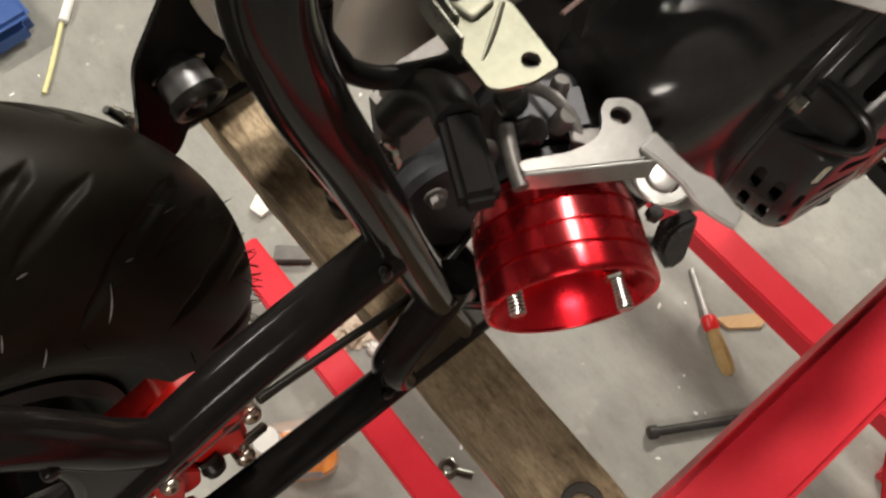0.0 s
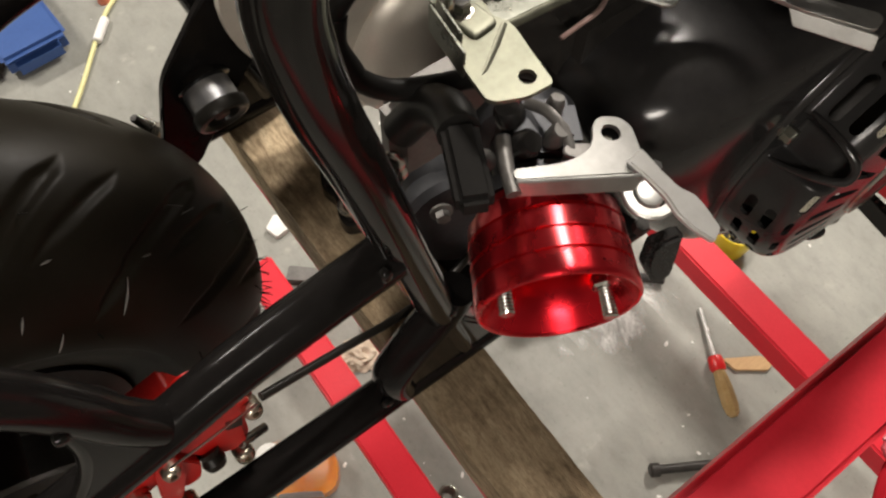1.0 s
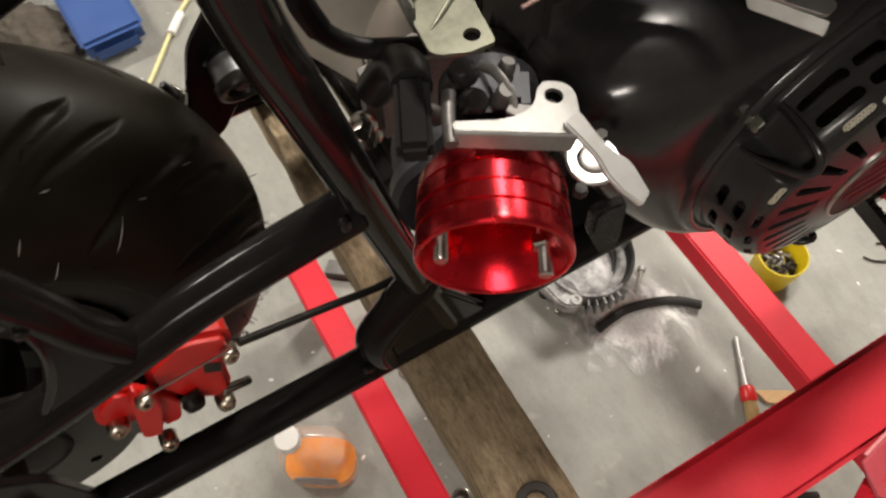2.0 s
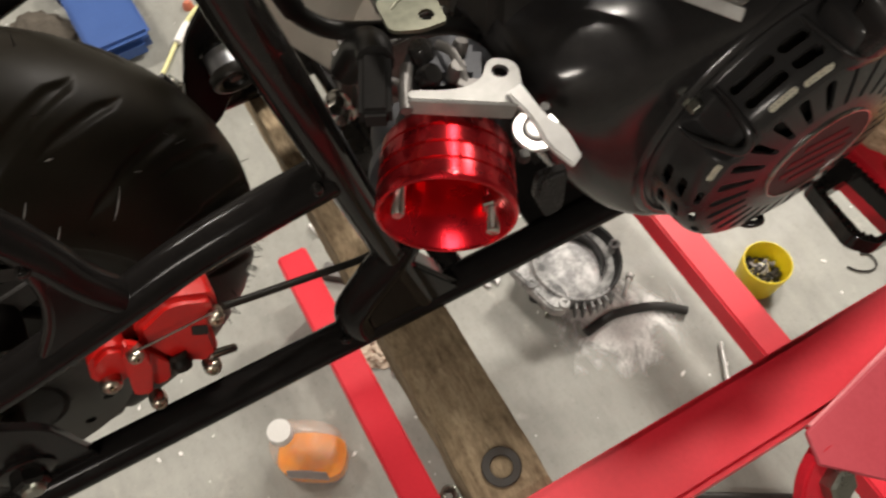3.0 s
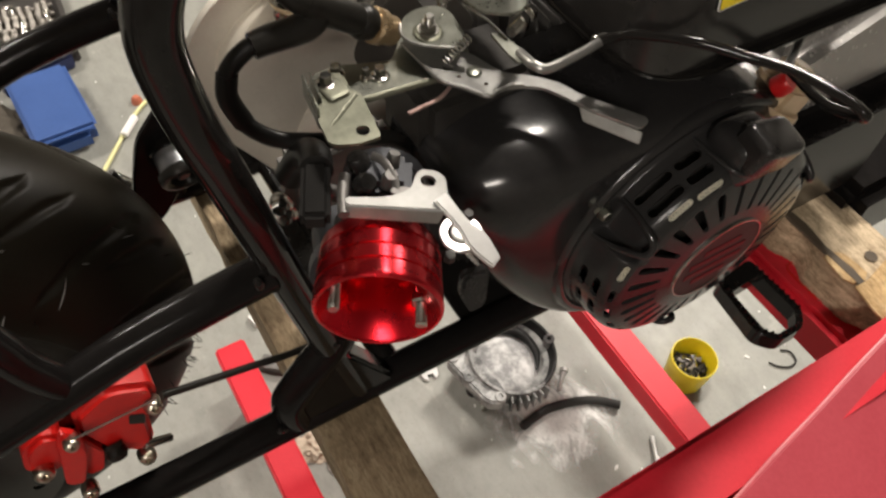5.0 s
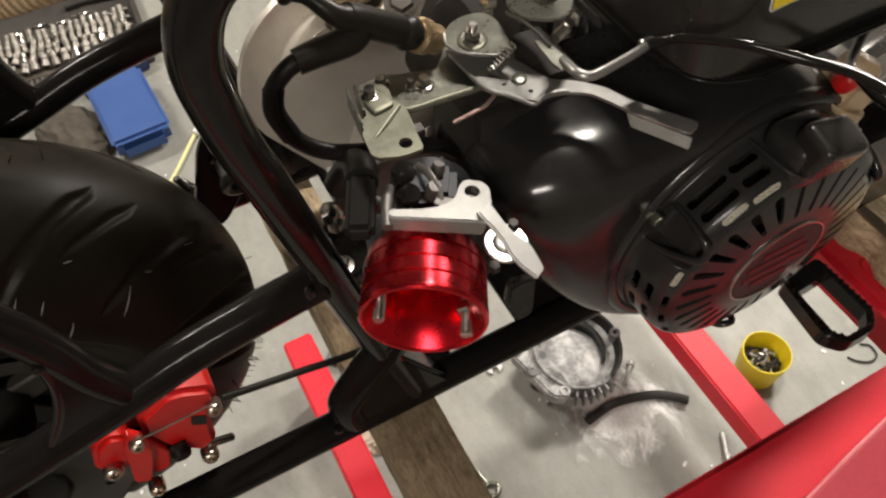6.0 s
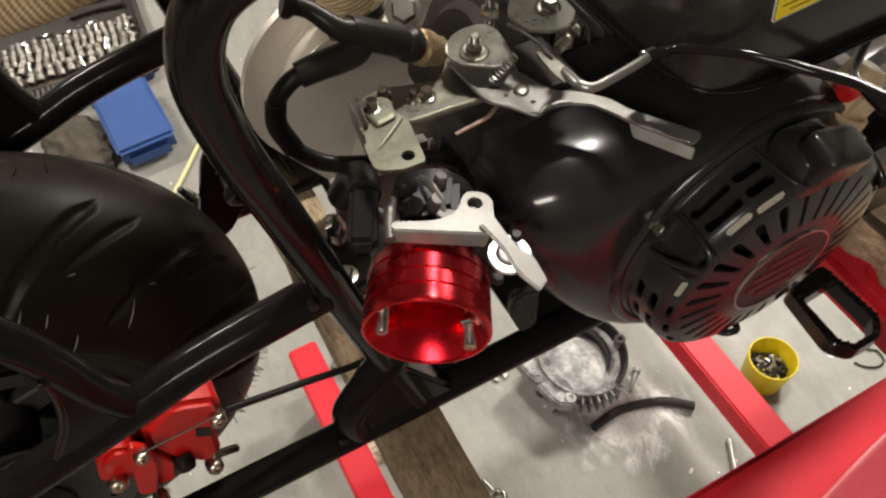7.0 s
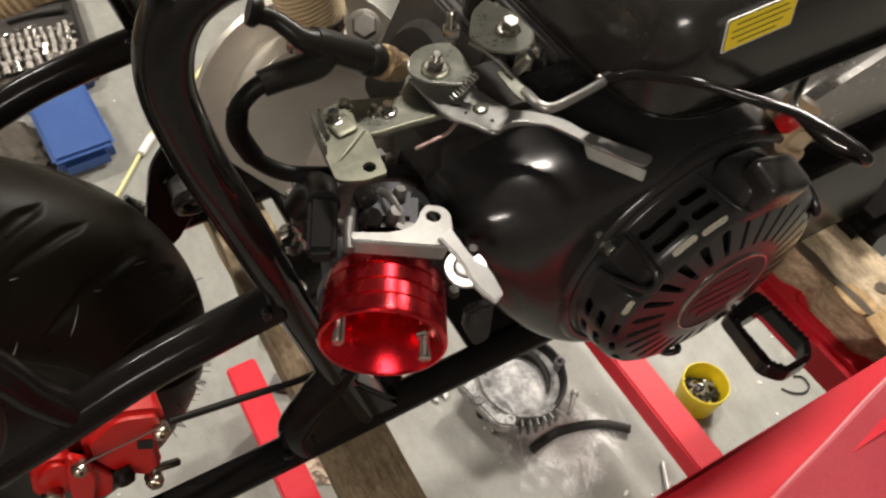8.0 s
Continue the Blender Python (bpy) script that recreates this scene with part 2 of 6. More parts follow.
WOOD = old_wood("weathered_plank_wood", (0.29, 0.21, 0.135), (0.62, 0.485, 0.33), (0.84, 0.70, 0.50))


def shade_near_half(m):
    """Paints shade into the colour of the plank's near half, with an uneven edge."""
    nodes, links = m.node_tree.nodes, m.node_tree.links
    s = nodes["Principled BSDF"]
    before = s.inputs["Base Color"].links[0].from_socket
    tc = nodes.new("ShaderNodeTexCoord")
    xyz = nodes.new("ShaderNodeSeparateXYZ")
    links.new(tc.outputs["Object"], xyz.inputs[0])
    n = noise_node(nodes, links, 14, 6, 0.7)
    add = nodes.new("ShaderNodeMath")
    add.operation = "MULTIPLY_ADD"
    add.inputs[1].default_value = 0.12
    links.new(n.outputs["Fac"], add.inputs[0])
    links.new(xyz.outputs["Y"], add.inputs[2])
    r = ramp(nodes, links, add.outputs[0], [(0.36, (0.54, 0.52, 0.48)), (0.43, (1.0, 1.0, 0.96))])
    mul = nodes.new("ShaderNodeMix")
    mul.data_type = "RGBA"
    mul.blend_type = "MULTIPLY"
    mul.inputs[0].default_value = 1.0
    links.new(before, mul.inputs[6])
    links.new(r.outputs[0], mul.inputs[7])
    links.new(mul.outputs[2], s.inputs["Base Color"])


shade_near_half(WOOD)
WOOD_LIGHT = old_wood("split_pale_wood", (0.28, 0.205, 0.13), (0.60, 0.475, 0.32), (0.84, 0.69, 0.49))

SPLIT = old_wood("fresh_split_wood", (0.42, 0.26, 0.11), (0.68, 0.47, 0.24), (0.80, 0.62, 0.38))
BARK = surface("dark_old_wood_edge", (0.045, 0.032, 0.02), (0.11, 0.08, 0.052), (0.7, 0.85), 0, 60, 300, 0.0008, stretch=(1, 0.2, 1))


def woven(name):
    """Fibreglass heat wrap: slanting ribs crossed by fine threads, run along the pipe by its own coordinates."""
    m, nodes, links, s = material(name)
    tc = nodes.new("ShaderNodeTexCoord")
    waves = []
    for turn, scale, warp in ((0.16, 100.0, 2.2), (-0.9, 150.0, 1.2)):
        mp = nodes.new("ShaderNodeMapping")
        mp.inputs["Rotation"].default_value = (0, 0, turn)
        links.new(tc.outputs["UV"], mp.inputs[0])
        w = nodes.new("ShaderNodeTexWave")
        w.wave_type, w.bands_direction = "BANDS", "X"
        w.inputs["Scale"].default_value = scale
        w.inputs["Distortion"].default_value = warp
        w.inputs["Detail"].default_value = 1.5
        w.inputs["Detail Scale"].default_value = 0.6
        links.new(mp.outputs[0], w.inputs["Vector"])
        waves.append(w)
    both = nodes.new("ShaderNodeMath")
    both.operation = "MULTIPLY_ADD"
    both.inputs[1].default_value = 0.30
    links.new(waves[1].outputs["Fac"], both.inputs[0])
    links.new(waves[0].outputs["Fac"], both.inputs[2])
    big = noise_node(nodes, links, 22, 5, 0.6)
    col = ramp(nodes, links, both.outputs[0], [(0.15, (0.56, 0.43, 0.25)), (1.0, (0.86, 0.73, 0.50))])
    st = ramp(nodes, links, big.outputs["Fac"], [(0.35, (0.80, 0.71, 0.58)), (0.65, (1, 1, 1))])
    mul = nodes.new("ShaderNodeMix")
    mul.data_type = "RGBA"
    mul.blend_type = "MULTIPLY"
    mul.inputs[0].default_value = 0.7
    links.new(col.outputs[0], mul.inputs[6])
    links.new(st.outputs[0], mul.inputs[7])
    links.new(mul.outputs[2], s.inputs["Base Color"])
    s.inputs["Roughness"].default_value = 0.7
    s.inputs["Specular IOR Level"].default_value = 0.3
    bump(nodes, links, both.outputs[0], s, 0.6, 0.0012)
    return m


WRAP = woven("woven_heat_wrap")


def dusty(name, metal_col, dust_col):
    """Dark casting with pale powder lying on it in patches."""
    m, nodes, links, s = material(name)
    a = noise_node(nodes, links, 26, 6, 0.7)
    f = ramp(nodes, links, a.outputs["Fac"], [(0.42, (0, 0, 0)), (0.62, (1, 1, 1))])
    mix = nodes.new("ShaderNodeMix")
    mix.data_type = "RGBA"
    mix.inputs[6].default_value = (*metal_col, 1)
    mix.inputs[7].default_value = (*dust_col, 1)
    links.new(f.outputs[0], mix.inputs[0])
    links.new(mix.outputs[2], s.inputs["Base Color"])
    s.inputs["Roughness"].default_value = 0.6
    s.inputs["Metallic"].default_value = 0.3
    bump(nodes, links, a.outputs["Fac"], s, 0.4, 0.001)
    return m


DUSTY_CAST = dusty("dusty_cast_cover", (0.006, 0.006, 0.006), (0.028, 0.028, 0.028))
RUSTY = surface("oily_rusted_steel", (0.010, 0.008, 0.006), (0.030, 0.022, 0.016), (0.5, 0.7), 0.1, 90, 500, 0.0003)
DUSTY_PALE = dusty("powdered_casting", (0.10, 0.10, 0.10), (0.46, 0.46, 0.45))
DUSTY_WHITE = dusty("heavily_powdered_casting", (0.26, 0.26, 0.26), (0.66, 0.66, 0.65))


def powder():
    """A thin scatter of white powder, gone at its uneven edge."""
    m, nodes, links, s = material("white_powder")
    a = noise_node(nodes, links, 15, 8, 0.62, (1.5, 0.8, 1))
    a.inputs["Distortion"].default_value = 1.4
    b = noise_node(nodes, links, 120, 4, 0.7)
    tc = nodes.new("ShaderNodeTexCoord")
    g = nodes.new("ShaderNodeTexGradient")
    g.gradient_type = "SPHERICAL"
    mp = nodes.new("ShaderNodeMapping")
    mp.inputs["Scale"].default_value = (6.0, 6.6, 1)
    links.new(tc.outputs["Object"], mp.inputs[0])
    links.new(mp.outputs[0], g.inputs[0])
    add = nodes.new("ShaderNodeMath")
    add.operation = "MULTIPLY_ADD"
    add.inputs[1].default_value = 0.7
    links.new(g.outputs["Fac"], add.inputs[0])
    links.new(a.outputs["Fac"], add.inputs[2])
    f = ramp(nodes, links, add.outputs[0], [(0.74, (0, 0, 0)), (0.90, (0.55, 0.55, 0.55)), (1.05, (0.97, 0.97, 0.97))])
    mul = nodes.new("ShaderNodeMath")
    mul.operation = "MULTIPLY"
    links.new(f.outputs[0], mul.inputs[0])
    grain = ramp(nodes, links, b.outputs["Fac"], [(0.3, (0.72,) * 3), (0.6, (1, 1, 1))])
    links.new(grain.outputs[0], mul.inputs[1])
    links.new(mul.outputs[0], s.inputs["Alpha"])
    s.inputs["Base Color"].default_value = (0.78, 0.78, 0.76, 1)
    s.inputs["Roughness"].default_value = 0.9
    return m


POWDER = powder()


def clear_plastic():
    """Thin clear wall: mostly see-through, with a gloss and a faint milky body."""
    m, nodes, links, s = material("clear_plastic")
    n = noise_node(nodes, links, 40, 4)
    c = ramp(nodes, links, n.outputs["Fac"], [(0.35, (0.14, 0.14, 0.14)), (0.7, (0.34, 0.34, 0.34))])
    links.new(c.outputs[0], s.inputs["Alpha"])
    s.inputs["Base Color"].default_value = (0.80, 0.68, 0.60, 1)
    s.inputs["Roughness"].default_value = 0.12
    return m


def orange_liquid():
    m, nodes, links, s = material("orange_liquid")
    n = noise_node(nodes, links, 30, 3)
    c = ramp(nodes, links, n.outputs["Fac"], [(0.3, (0.88, 0.27, 0.01)), (0.7, (0.95, 0.36, 0.03))])
    links.new(c.outputs[0], s.inputs["Base Color"])
    s.inputs["Roughness"].default_value = 0.15
    s.inputs["Subsurface Weight"].default_value = 0.3
    s.inputs["Subsurface Radius"].default_value = (0.02, 0.008, 0.002)
    return m


CLEAR = clear_plastic()
ORANGE = orange_liquid()


def lamp_glow():
    m, nodes, links, s = material("lamp_tube_glow")
    s.inputs["Emission Color"].default_value = (1.0, 0.90, 0.76, 1)
    s.inputs["Emission Strength"].default_value = 14
    return m


GLOW = lamp_glow()

# ---- mesh helpers ----
BASE = {}


def thing(name, at, label, category, group="", kind=""):
    e = new(name)
    e.empty_display_size = 0.02
    e.location = at
    BASE[e.name] = Vector(at)
    return tagged(e, label, category, group, kind)


def finish(bm, name, mat, at, sharp=38):
    bmesh.ops.recalc_face_normals(bm, faces=bm.faces[:])
    bm.transform(Matrix.Translation(-Vector(at)))
    lim = radians(sharp)
    for f in bm.faces:
        f.smooth = True
    for e in bm.edges:
        e.smooth = len(e.link_faces) == 2 and e.calc_face_angle(0) < lim
    me = bpy.data.meshes.new(name)
    bm.to_mesh(me)
    bm.free()
    me.materials.append(mat)
    return me


def weigh(ob):
    """Lets large flat faces keep their own shading beside rounded edges."""
    if len(ob.data.polygons) < 900:
        w = ob.modifiers.new("weighted_normal", "WEIGHTED_NORMAL")
        w.keep_sharp = True
    return ob


def part(name, bm, mat, parent, label="", sharp=38):
    """Links a bmesh, made in world metres, as one mesh object under a thing or a part."""
    at = BASE[parent.name]
    ob = weigh(new(name, finish(bm, name, mat, at, sharp)))
    ob.parent = parent
    BASE[ob.name] = at
    return tagged(ob, label)


def solo(name, bm, mat, at, label, category, group="", kind="", sharp=38):
    ob = weigh(new(name, finish(bm, name, mat, at, sharp)))
    ob.location = at
    BASE[ob.name] = Vector(at)
    return tagged(ob, label, category, group, kind)


def join(*bms):
    out = bmesh.new()
    for b in bms:
        tmp = bpy.data.meshes.new("tmp")
        b.to_mesh(tmp)
        out.from_mesh(tmp)
        bpy.data.meshes.remove(tmp)
        b.free()
    return out


def box(x0, x1, y0, y1, z0, z1, bev=0.0, seg=2, m=None):
    bm = bmesh.new()
    bmesh.ops.create_cube(bm, size=1)
    bm.transform(Matrix.LocRotScale(((x0 + x1) / 2, (y0 + y1) / 2, (z0 + z1) / 2), None, (x1 - x0, y1 - y0, z1 - z0)))
    if bev:
        bmesh.ops.bevel(bm, geom=bm.edges[:], offset=bev, segments=seg, affect="EDGES", clamp_overlap=True)
    if m:
        bm.transform(m)
    return bm


def axes(origin, axis, hint=(0, 0, 1)):
    """A frame whose z lies along axis and whose x is near hint."""
    w = Vector(axis).normalized()
    h = Vector(hint)
    if abs(w.dot(h.normalized())) > 0.95:
        h = Vector((1, 0, 0))
    u = (h - w * h.dot(w)).normalized()
    v = w.cross(u)
    m = Matrix((u, v, w)).transposed().to_4x4()
    m.translation = Vector(origin)
    return m


def frame_uv(origin, u, v):
    """A frame from two directions in a plane; its third axis stands on the plane."""
    a = Vector(u).normalized()
    c = a.cross(Vector(v)).normalized()
    b = c.cross(a)
    m = Matrix((a, b, c)).transposed().to_4x4()
    m.translation = Vector(origin)
    return m


def pebble(a, b, c, m, e=0.55):
    """A block with fully rounded sides."""
    bm = bmesh.new()
    bmesh.ops.create_uvsphere(bm, u_segments=32, v_segments=20, radius=1)
    for v in bm.verts:
        v.co = Vector((math.copysign(abs(v.co.x) ** e, v.co.x) * a, math.copysign(abs(v.co.y) ** e, v.co.y) * b, math.copysign(abs(v.co.z) ** e, v.co.z) * c))
    bm.transform(m)
    return bm


def lathe(profile, origin, axis, seg=32, hint=(0, 0, 1), phase=0.0):
    """Turns (distance along the axis, radius) pairs round the axis."""
    bm = bmesh.new()
    rings = []
    for d, r in profile:
        if r < 1e-6:
            rings.append([bm.verts.new((0, 0, d))])
        else:
            rings.append([bm.verts.new((r * math.cos(phase + math.tau * k / seg), r * math.sin(phase + math.tau * k / seg), d)) for k in range(seg)])
    for a, b in zip(rings, rings[1:]):
        for k in range(seg):
            j = (k + 1) % seg
            if len(a) == 1 and len(b) == 1:
                continue
            if len(a) == 1:
                bm.faces.new((a[0], b[k], b[j]))
            elif len(b) == 1:
                bm.faces.new((a[k], a[j], b[0]))
            else:
                bm.faces.new((a[k], a[j], b[j], b[k]))
    bm.transform(axes(origin, axis, hint))
    return bm


def rod(p, q, r, seg=16, edge=0.0):
    """A solid round bar from p to q with slightly eased ends."""
    p, q = Vector(p), Vector(q)
    n = (q - p).length
    e = edge or min(r * 0.25, n * 0.2)
    return lathe([(0, 0), (0, r - e), (e, r), (n - e, r), (n, r - e), (n, 0)], p, q - p, seg)


def curve_points(pts, per=6):
    pts = [Vector(p) for p in pts]
    if len(pts) < 3 or per < 2:
        return pts
    out = []
    ext = [pts[0] * 2 - pts[1], *pts, pts[-1] * 2 - pts[-2]]
    for i in range(1, len(ext) - 2):
        a, b, c, d = ext[i - 1], ext[i], ext[i + 1], ext[i + 2]
        for k in range(per):
            t = k / per
            out.append(0.5 * (2 * b + (c - a) * t + (2 * a - 5 * b + 4 * c - d) * t * t + (3 * b - a - 3 * c + d) * t ** 3))
    out.append(pts[-1])
    return out


def sweep(pts, r, seg=14, per=6, flat=1.0):
    """A round bar or hose along a smooth line; r may be a list, one for each point given."""
    line = curve_points(pts, per)
    n = len(line)
    rad = [r] * n if not isinstance(r, (list, tuple)) else [float(np.interp(i / (n - 1) * (len(r) - 1), range(len(r)), r)) for i in range(n)]
    bm = bmesh.new()
    tan = [(line[min(i + 1, n - 1)] - line[max(i - 1, 0)]).normalized() for i in range(n)]
    u = tan[0].orthogonal().normalized()
    rings = []
    for i in range(n):
        u = (u - tan[i] * u.dot(tan[i])).normalized()
        v = tan[i].cross(u)
        rings.append([bm.verts.new(line[i] + rad[i] * (u * math.cos(math.tau * k / seg) + v * flat * math.sin(math.tau * k / seg))) for k in range(seg)])
    for a, b in zip(rings, rings[1:]):
        for k in range(seg):
            j = (k + 1) % seg
            bm.faces.new((a[k], a[j], b[j], b[k]))
    bm.faces.new(rings[0][::-1])
    bm.faces.new(rings[-1])
    return bm


def circle2(cx, cy, r, n=18):
    return [(cx + r * math.cos(math.tau * k / n), cy + r * math.sin(math.tau * k / n)) for k in range(n)]


def rounded2(pts, r, n=4):
    """Rounds the corners of a flat outline."""
    out = []
    m = len(pts)
    for i in range(m):
        a, b, c = Vector(pts[i - 1]), Vector(pts[i]), Vector(pts[(i + 1) % m])
        d1, d2 = (a - b), (c - b)
        k = min(r, d1.length * 0.45, d2.length * 0.45)
        p, q = b + d1.normalized() * k, b + d2.normalized() * k
        for j in range(n + 1):
            t = j / n
            out.append(tuple((1 - t) ** 2 * p + 2 * t * (1 - t) * b + t * t * q))
    return out


def plate(outline, thick, m, holes=(), bev=0.0, seg=1):
    """A flat plate with real holes, from a flat outline, lying in the frame m and as thick as said along its third axis."""
    bm = bmesh.new()
    edges = []
    for loop in (outline, *holes):
        vs = [bm.verts.new((p[0], p[1], 0)) for p in loop]
        edges += [bm.edges.new((vs[i], vs[(i + 1) % len(vs)])) for i in range(len(vs))]
    bmesh.ops.triangle_fill(bm, use_beauty=True, use_dissolve=False, edges=edges)
    bmesh.ops.dissolve_limit(bm, angle_limit=0.01, verts=bm.verts[:], edges=bm.edges[:]) if not holes else None
    ex = bmesh.ops.extrude_face_region(bm, geom=bm.faces[:])
    bmesh.ops.translate(bm, vec=(0, 0, thick), verts=[v for v in ex["geom"] if isinstance(v, bmesh.types.BMVert)])
    bmesh.ops.recalc_face_normals(bm, faces=bm.faces[:])
    if bev:
        rim = [e for e in bm.edges if len(e.link_faces) == 2 and e.calc_face_angle(0) > 0.9]
        bmesh.ops.bevel(bm, geom=rim, offset=bev, segments=seg, affect="EDGES", clamp_overlap=True)
    bm.transform(m)
    return bm


def hexagon(origin, axis, r, h, dome=0.3):
    return lathe([(0, 0), (0, r), (h * 0.8, r), (h, r * 0.82), (h, 0)], origin, axis, 6)


def bolt_head(origin, axis, r, h):
    """A flanged hexagon head with its washer."""
    o, a = Vector(origin), Vector(axis).normalized()
    return join(lathe([(0, 0), (0, r * 1.5), (h * 0.2, r * 1.5), (h * 0.35, r * 1.15), (h * 0.35, 0)], o, a, 20), hexagon(o + a * h * 0.3, a, r, h))


def threaded(origin, axis, r, length, pitch=0.001, seg=18):
    prof = [(0, 0), (0, r)]
    d = 0.0
    while d + pitch < length:
        prof += [(d + pitch * 0.5, r * 0.86), (d + pitch, r)]
        d += pitch
    prof += [(length, r * 0.8), (length, 0)]
    return lathe(prof, origin, axis, seg)


XZ = lambda y: Matrix(((1, 0, 0, 0), (0, 0, -1, y), (0, 1, 0, 0), (0, 0, 0, 1)))  # flat (x, z) outline; thickness runs towards -y
XY = lambda z: Matrix.Translation((0, 0, z))

# ---- room ----
ROOM = (-2.6, 3.4, -2.2, 3.2, 2.6)


def room():
    x0, x1, y0, y1, h = ROOM
    solo("floor", box(x0, x1, y0, y1, -0.12, 0), CONCRETE, (0, 0, 0), "worn grey concrete garage floor with pale scuffs", "floor", kind="structure")
    solo("ceiling", box(x0 - 0.12, x1 + 0.12, y0 - 0.12, y1 + 0.12, h, h + 0.1), CEILING, (0, 0, h), "bare board garage ceiling", "ceiling", kind="structure")
    solo("wall_north", box(x0, x1, y1, y1 + 0.12, 0, h), BLOCK, (0, y1, 0), "bare grey blockwork garage wall", "wall", kind="structure")
    solo("wall_south", box(x0, x1, y0 - 0.12, y0, 0, h), BLOCK, (0, y0, 0), "bare grey blockwork garage wall", "wall", kind="structure")
    solo("wall_west", box(x0 - 0.12, x0, y0 - 0.12, y1 + 0.12, 0, h), BLOCK, (x0, 0, 0), "bare grey blockwork garage wall", "wall", kind="structure")
    solo("wall_east", box(x1, x1 + 0.12, y0 - 0.12, y1 + 0.12, 0, h), BLOCK, (x1, 0, 0), "bare grey blockwork garage wall", "wall", kind="structure")


room()


def ceiling_lamp(x, y, length, energy, width=0.12):
    """A ceiling batten with a glowing tube, and the light that it gives."""
    h = ROOM[4]
    t = thing("ceiling_light", (x, y, h), "white ceiling batten light with a glowing tube", "lamp")
    part("housing", box(x - length / 2, x + length / 2, y - width / 2, y + width / 2, h - 0.05, h - 0.001, 0.006), WHITE, t)
    part("tube", rod((x - length / 2 + 0.02, y, h - 0.07), (x + length / 2 - 0.02, y, h - 0.07), 0.014), GLOW, t, "glowing fluorescent tube")
    d = bpy.data.lights.new("ceiling_tube_light", "AREA")
    d.shape, d.size, d.size_y, d.energy, d.color = "RECTANGLE", length, width, energy, (1.0, 0.92, 0.83)
    o = new("ceiling_tube_light", d)
    o.location = (x, y, h - 0.09)


ceiling_lamp(2.35, 1.35, 0.8, 102, 0.3)
ceiling_lamp(0.58, 0.52, 0.3, 23, 0.09)
ceiling_lamp(-1.35, -1.45, 1.0, 31, 0.25)
ceiling_lamp(-1.1, 2.1, 0.6, 44, 0.2)

# ---- lift stand ----
def lift_stand():
    t = thing("lift_stand", (0.2, -0.145, 0), "red powder-coated steel bike lift with square tube beams", "lift")
    part("side_beam", box(-0.75, 0.405, -0.171, -0.12, 0.715, 0.765, 0.0045, 4), STAND_RED, t)
    # flap: a sheet folded along a slanting line across the end of the beam
    m = frame_uv((0.147, -0.173, 0.766), (0.24, 0.0435, 0.0), (0.0, 1, 0.0))
    flap = plate([(-0.006, 0), (0.235, 0), (0.240, -0.030), (0.150, -0.105), (0.070, -0.120), (-0.014, -0.02)], 0.004, m @ pose(0, 0, 0, 17, 0, 0), bev=0.0012)
    flap_ob = part("flap", flap, FLAP_RED, t, "slanting red sheet steel flap")
    part("worn_edge", sweep([m @ Vector((0.235 * k / 12, 0.0003 * math.sin(5 * k), 0.0012)) for k in range(13)], 0.0016, 8, 2), WORN_RED, flap_ob, "pale worn fold")
    beam = part("cross_beam", box(0.385, 0.435, -0.12, 0.40, 0.652, 0.702, 0.007, 4), STAND_RED, t)
    part("slot_rim", sweep([(0.4090 + 0.0085 * math.cos(a), (-0.030 if math.sin(a) > 0 else -0.062) + 0.0085 * math.sin(a), 0.7022) for a in (math.tau * k / 24 for k in range(25))], 0.0014, 8, 1), CALIPER_RED, beam, "pressed oblong slot")
    part("cross_beam", box(-0.060, -0.018, -0.12, 0.32, 0.652, 0.702, 0.007, 4), STAND_RED, t)
    part("floor_bar", box(-0.083, -0.033, -0.45, 0.482, 0.115, 0.165, 0.0035, 3), STAND_RED, t)
    part("floor_bar", box(0.495, 0.547, -0.45, 1.3, 0.115, 0.165, 0.0035, 3), STAND_RED, t)
    for x, y in ((-0.058, -0.145), (0.521, -0.40), (0.521, 1.2), (-0.058, 0.42)):
        h = 0.715 if y < 0 and x < 0.3 else 0.115
        part("leg", box(x - 0.02, x + 0.02, y - 0.02, y + 0.02, 0.0, h, 0.003), STAND_RED, t)
    # pivot lug with its hexagon bolt
    lug = plate(rounded2([(-0.02, -0.045), (0.022, -0.045), (0.026, 0.0), (0.014, 0.024), (-0.014, 0.024), (-0.026, 0.0)], 0.012, 5), 0.01,
                frame_uv((0.148, -0.197, 0.742), (0.72, -0.2, -0.3), (0.25, 0.55, 0.6)), bev=0.002, seg=2)
    lug_ob = part("pivot_lug", lug, STAND_RED, t)
    mm = frame_uv((0.148, -0.197, 0.742), (0.72, -0.2, -0.3), (0.25, 0.55, 0.6))
    part("pivot_bolt", hexagon(mm @ Vector((0, -0.004, 0.01)), mm.to_3x3() @ Vector((0, 0, 1)), 0.0125, 0.011), ZINC, lug_ob, "zinc-plated hexagon bolt")


lift_stand()


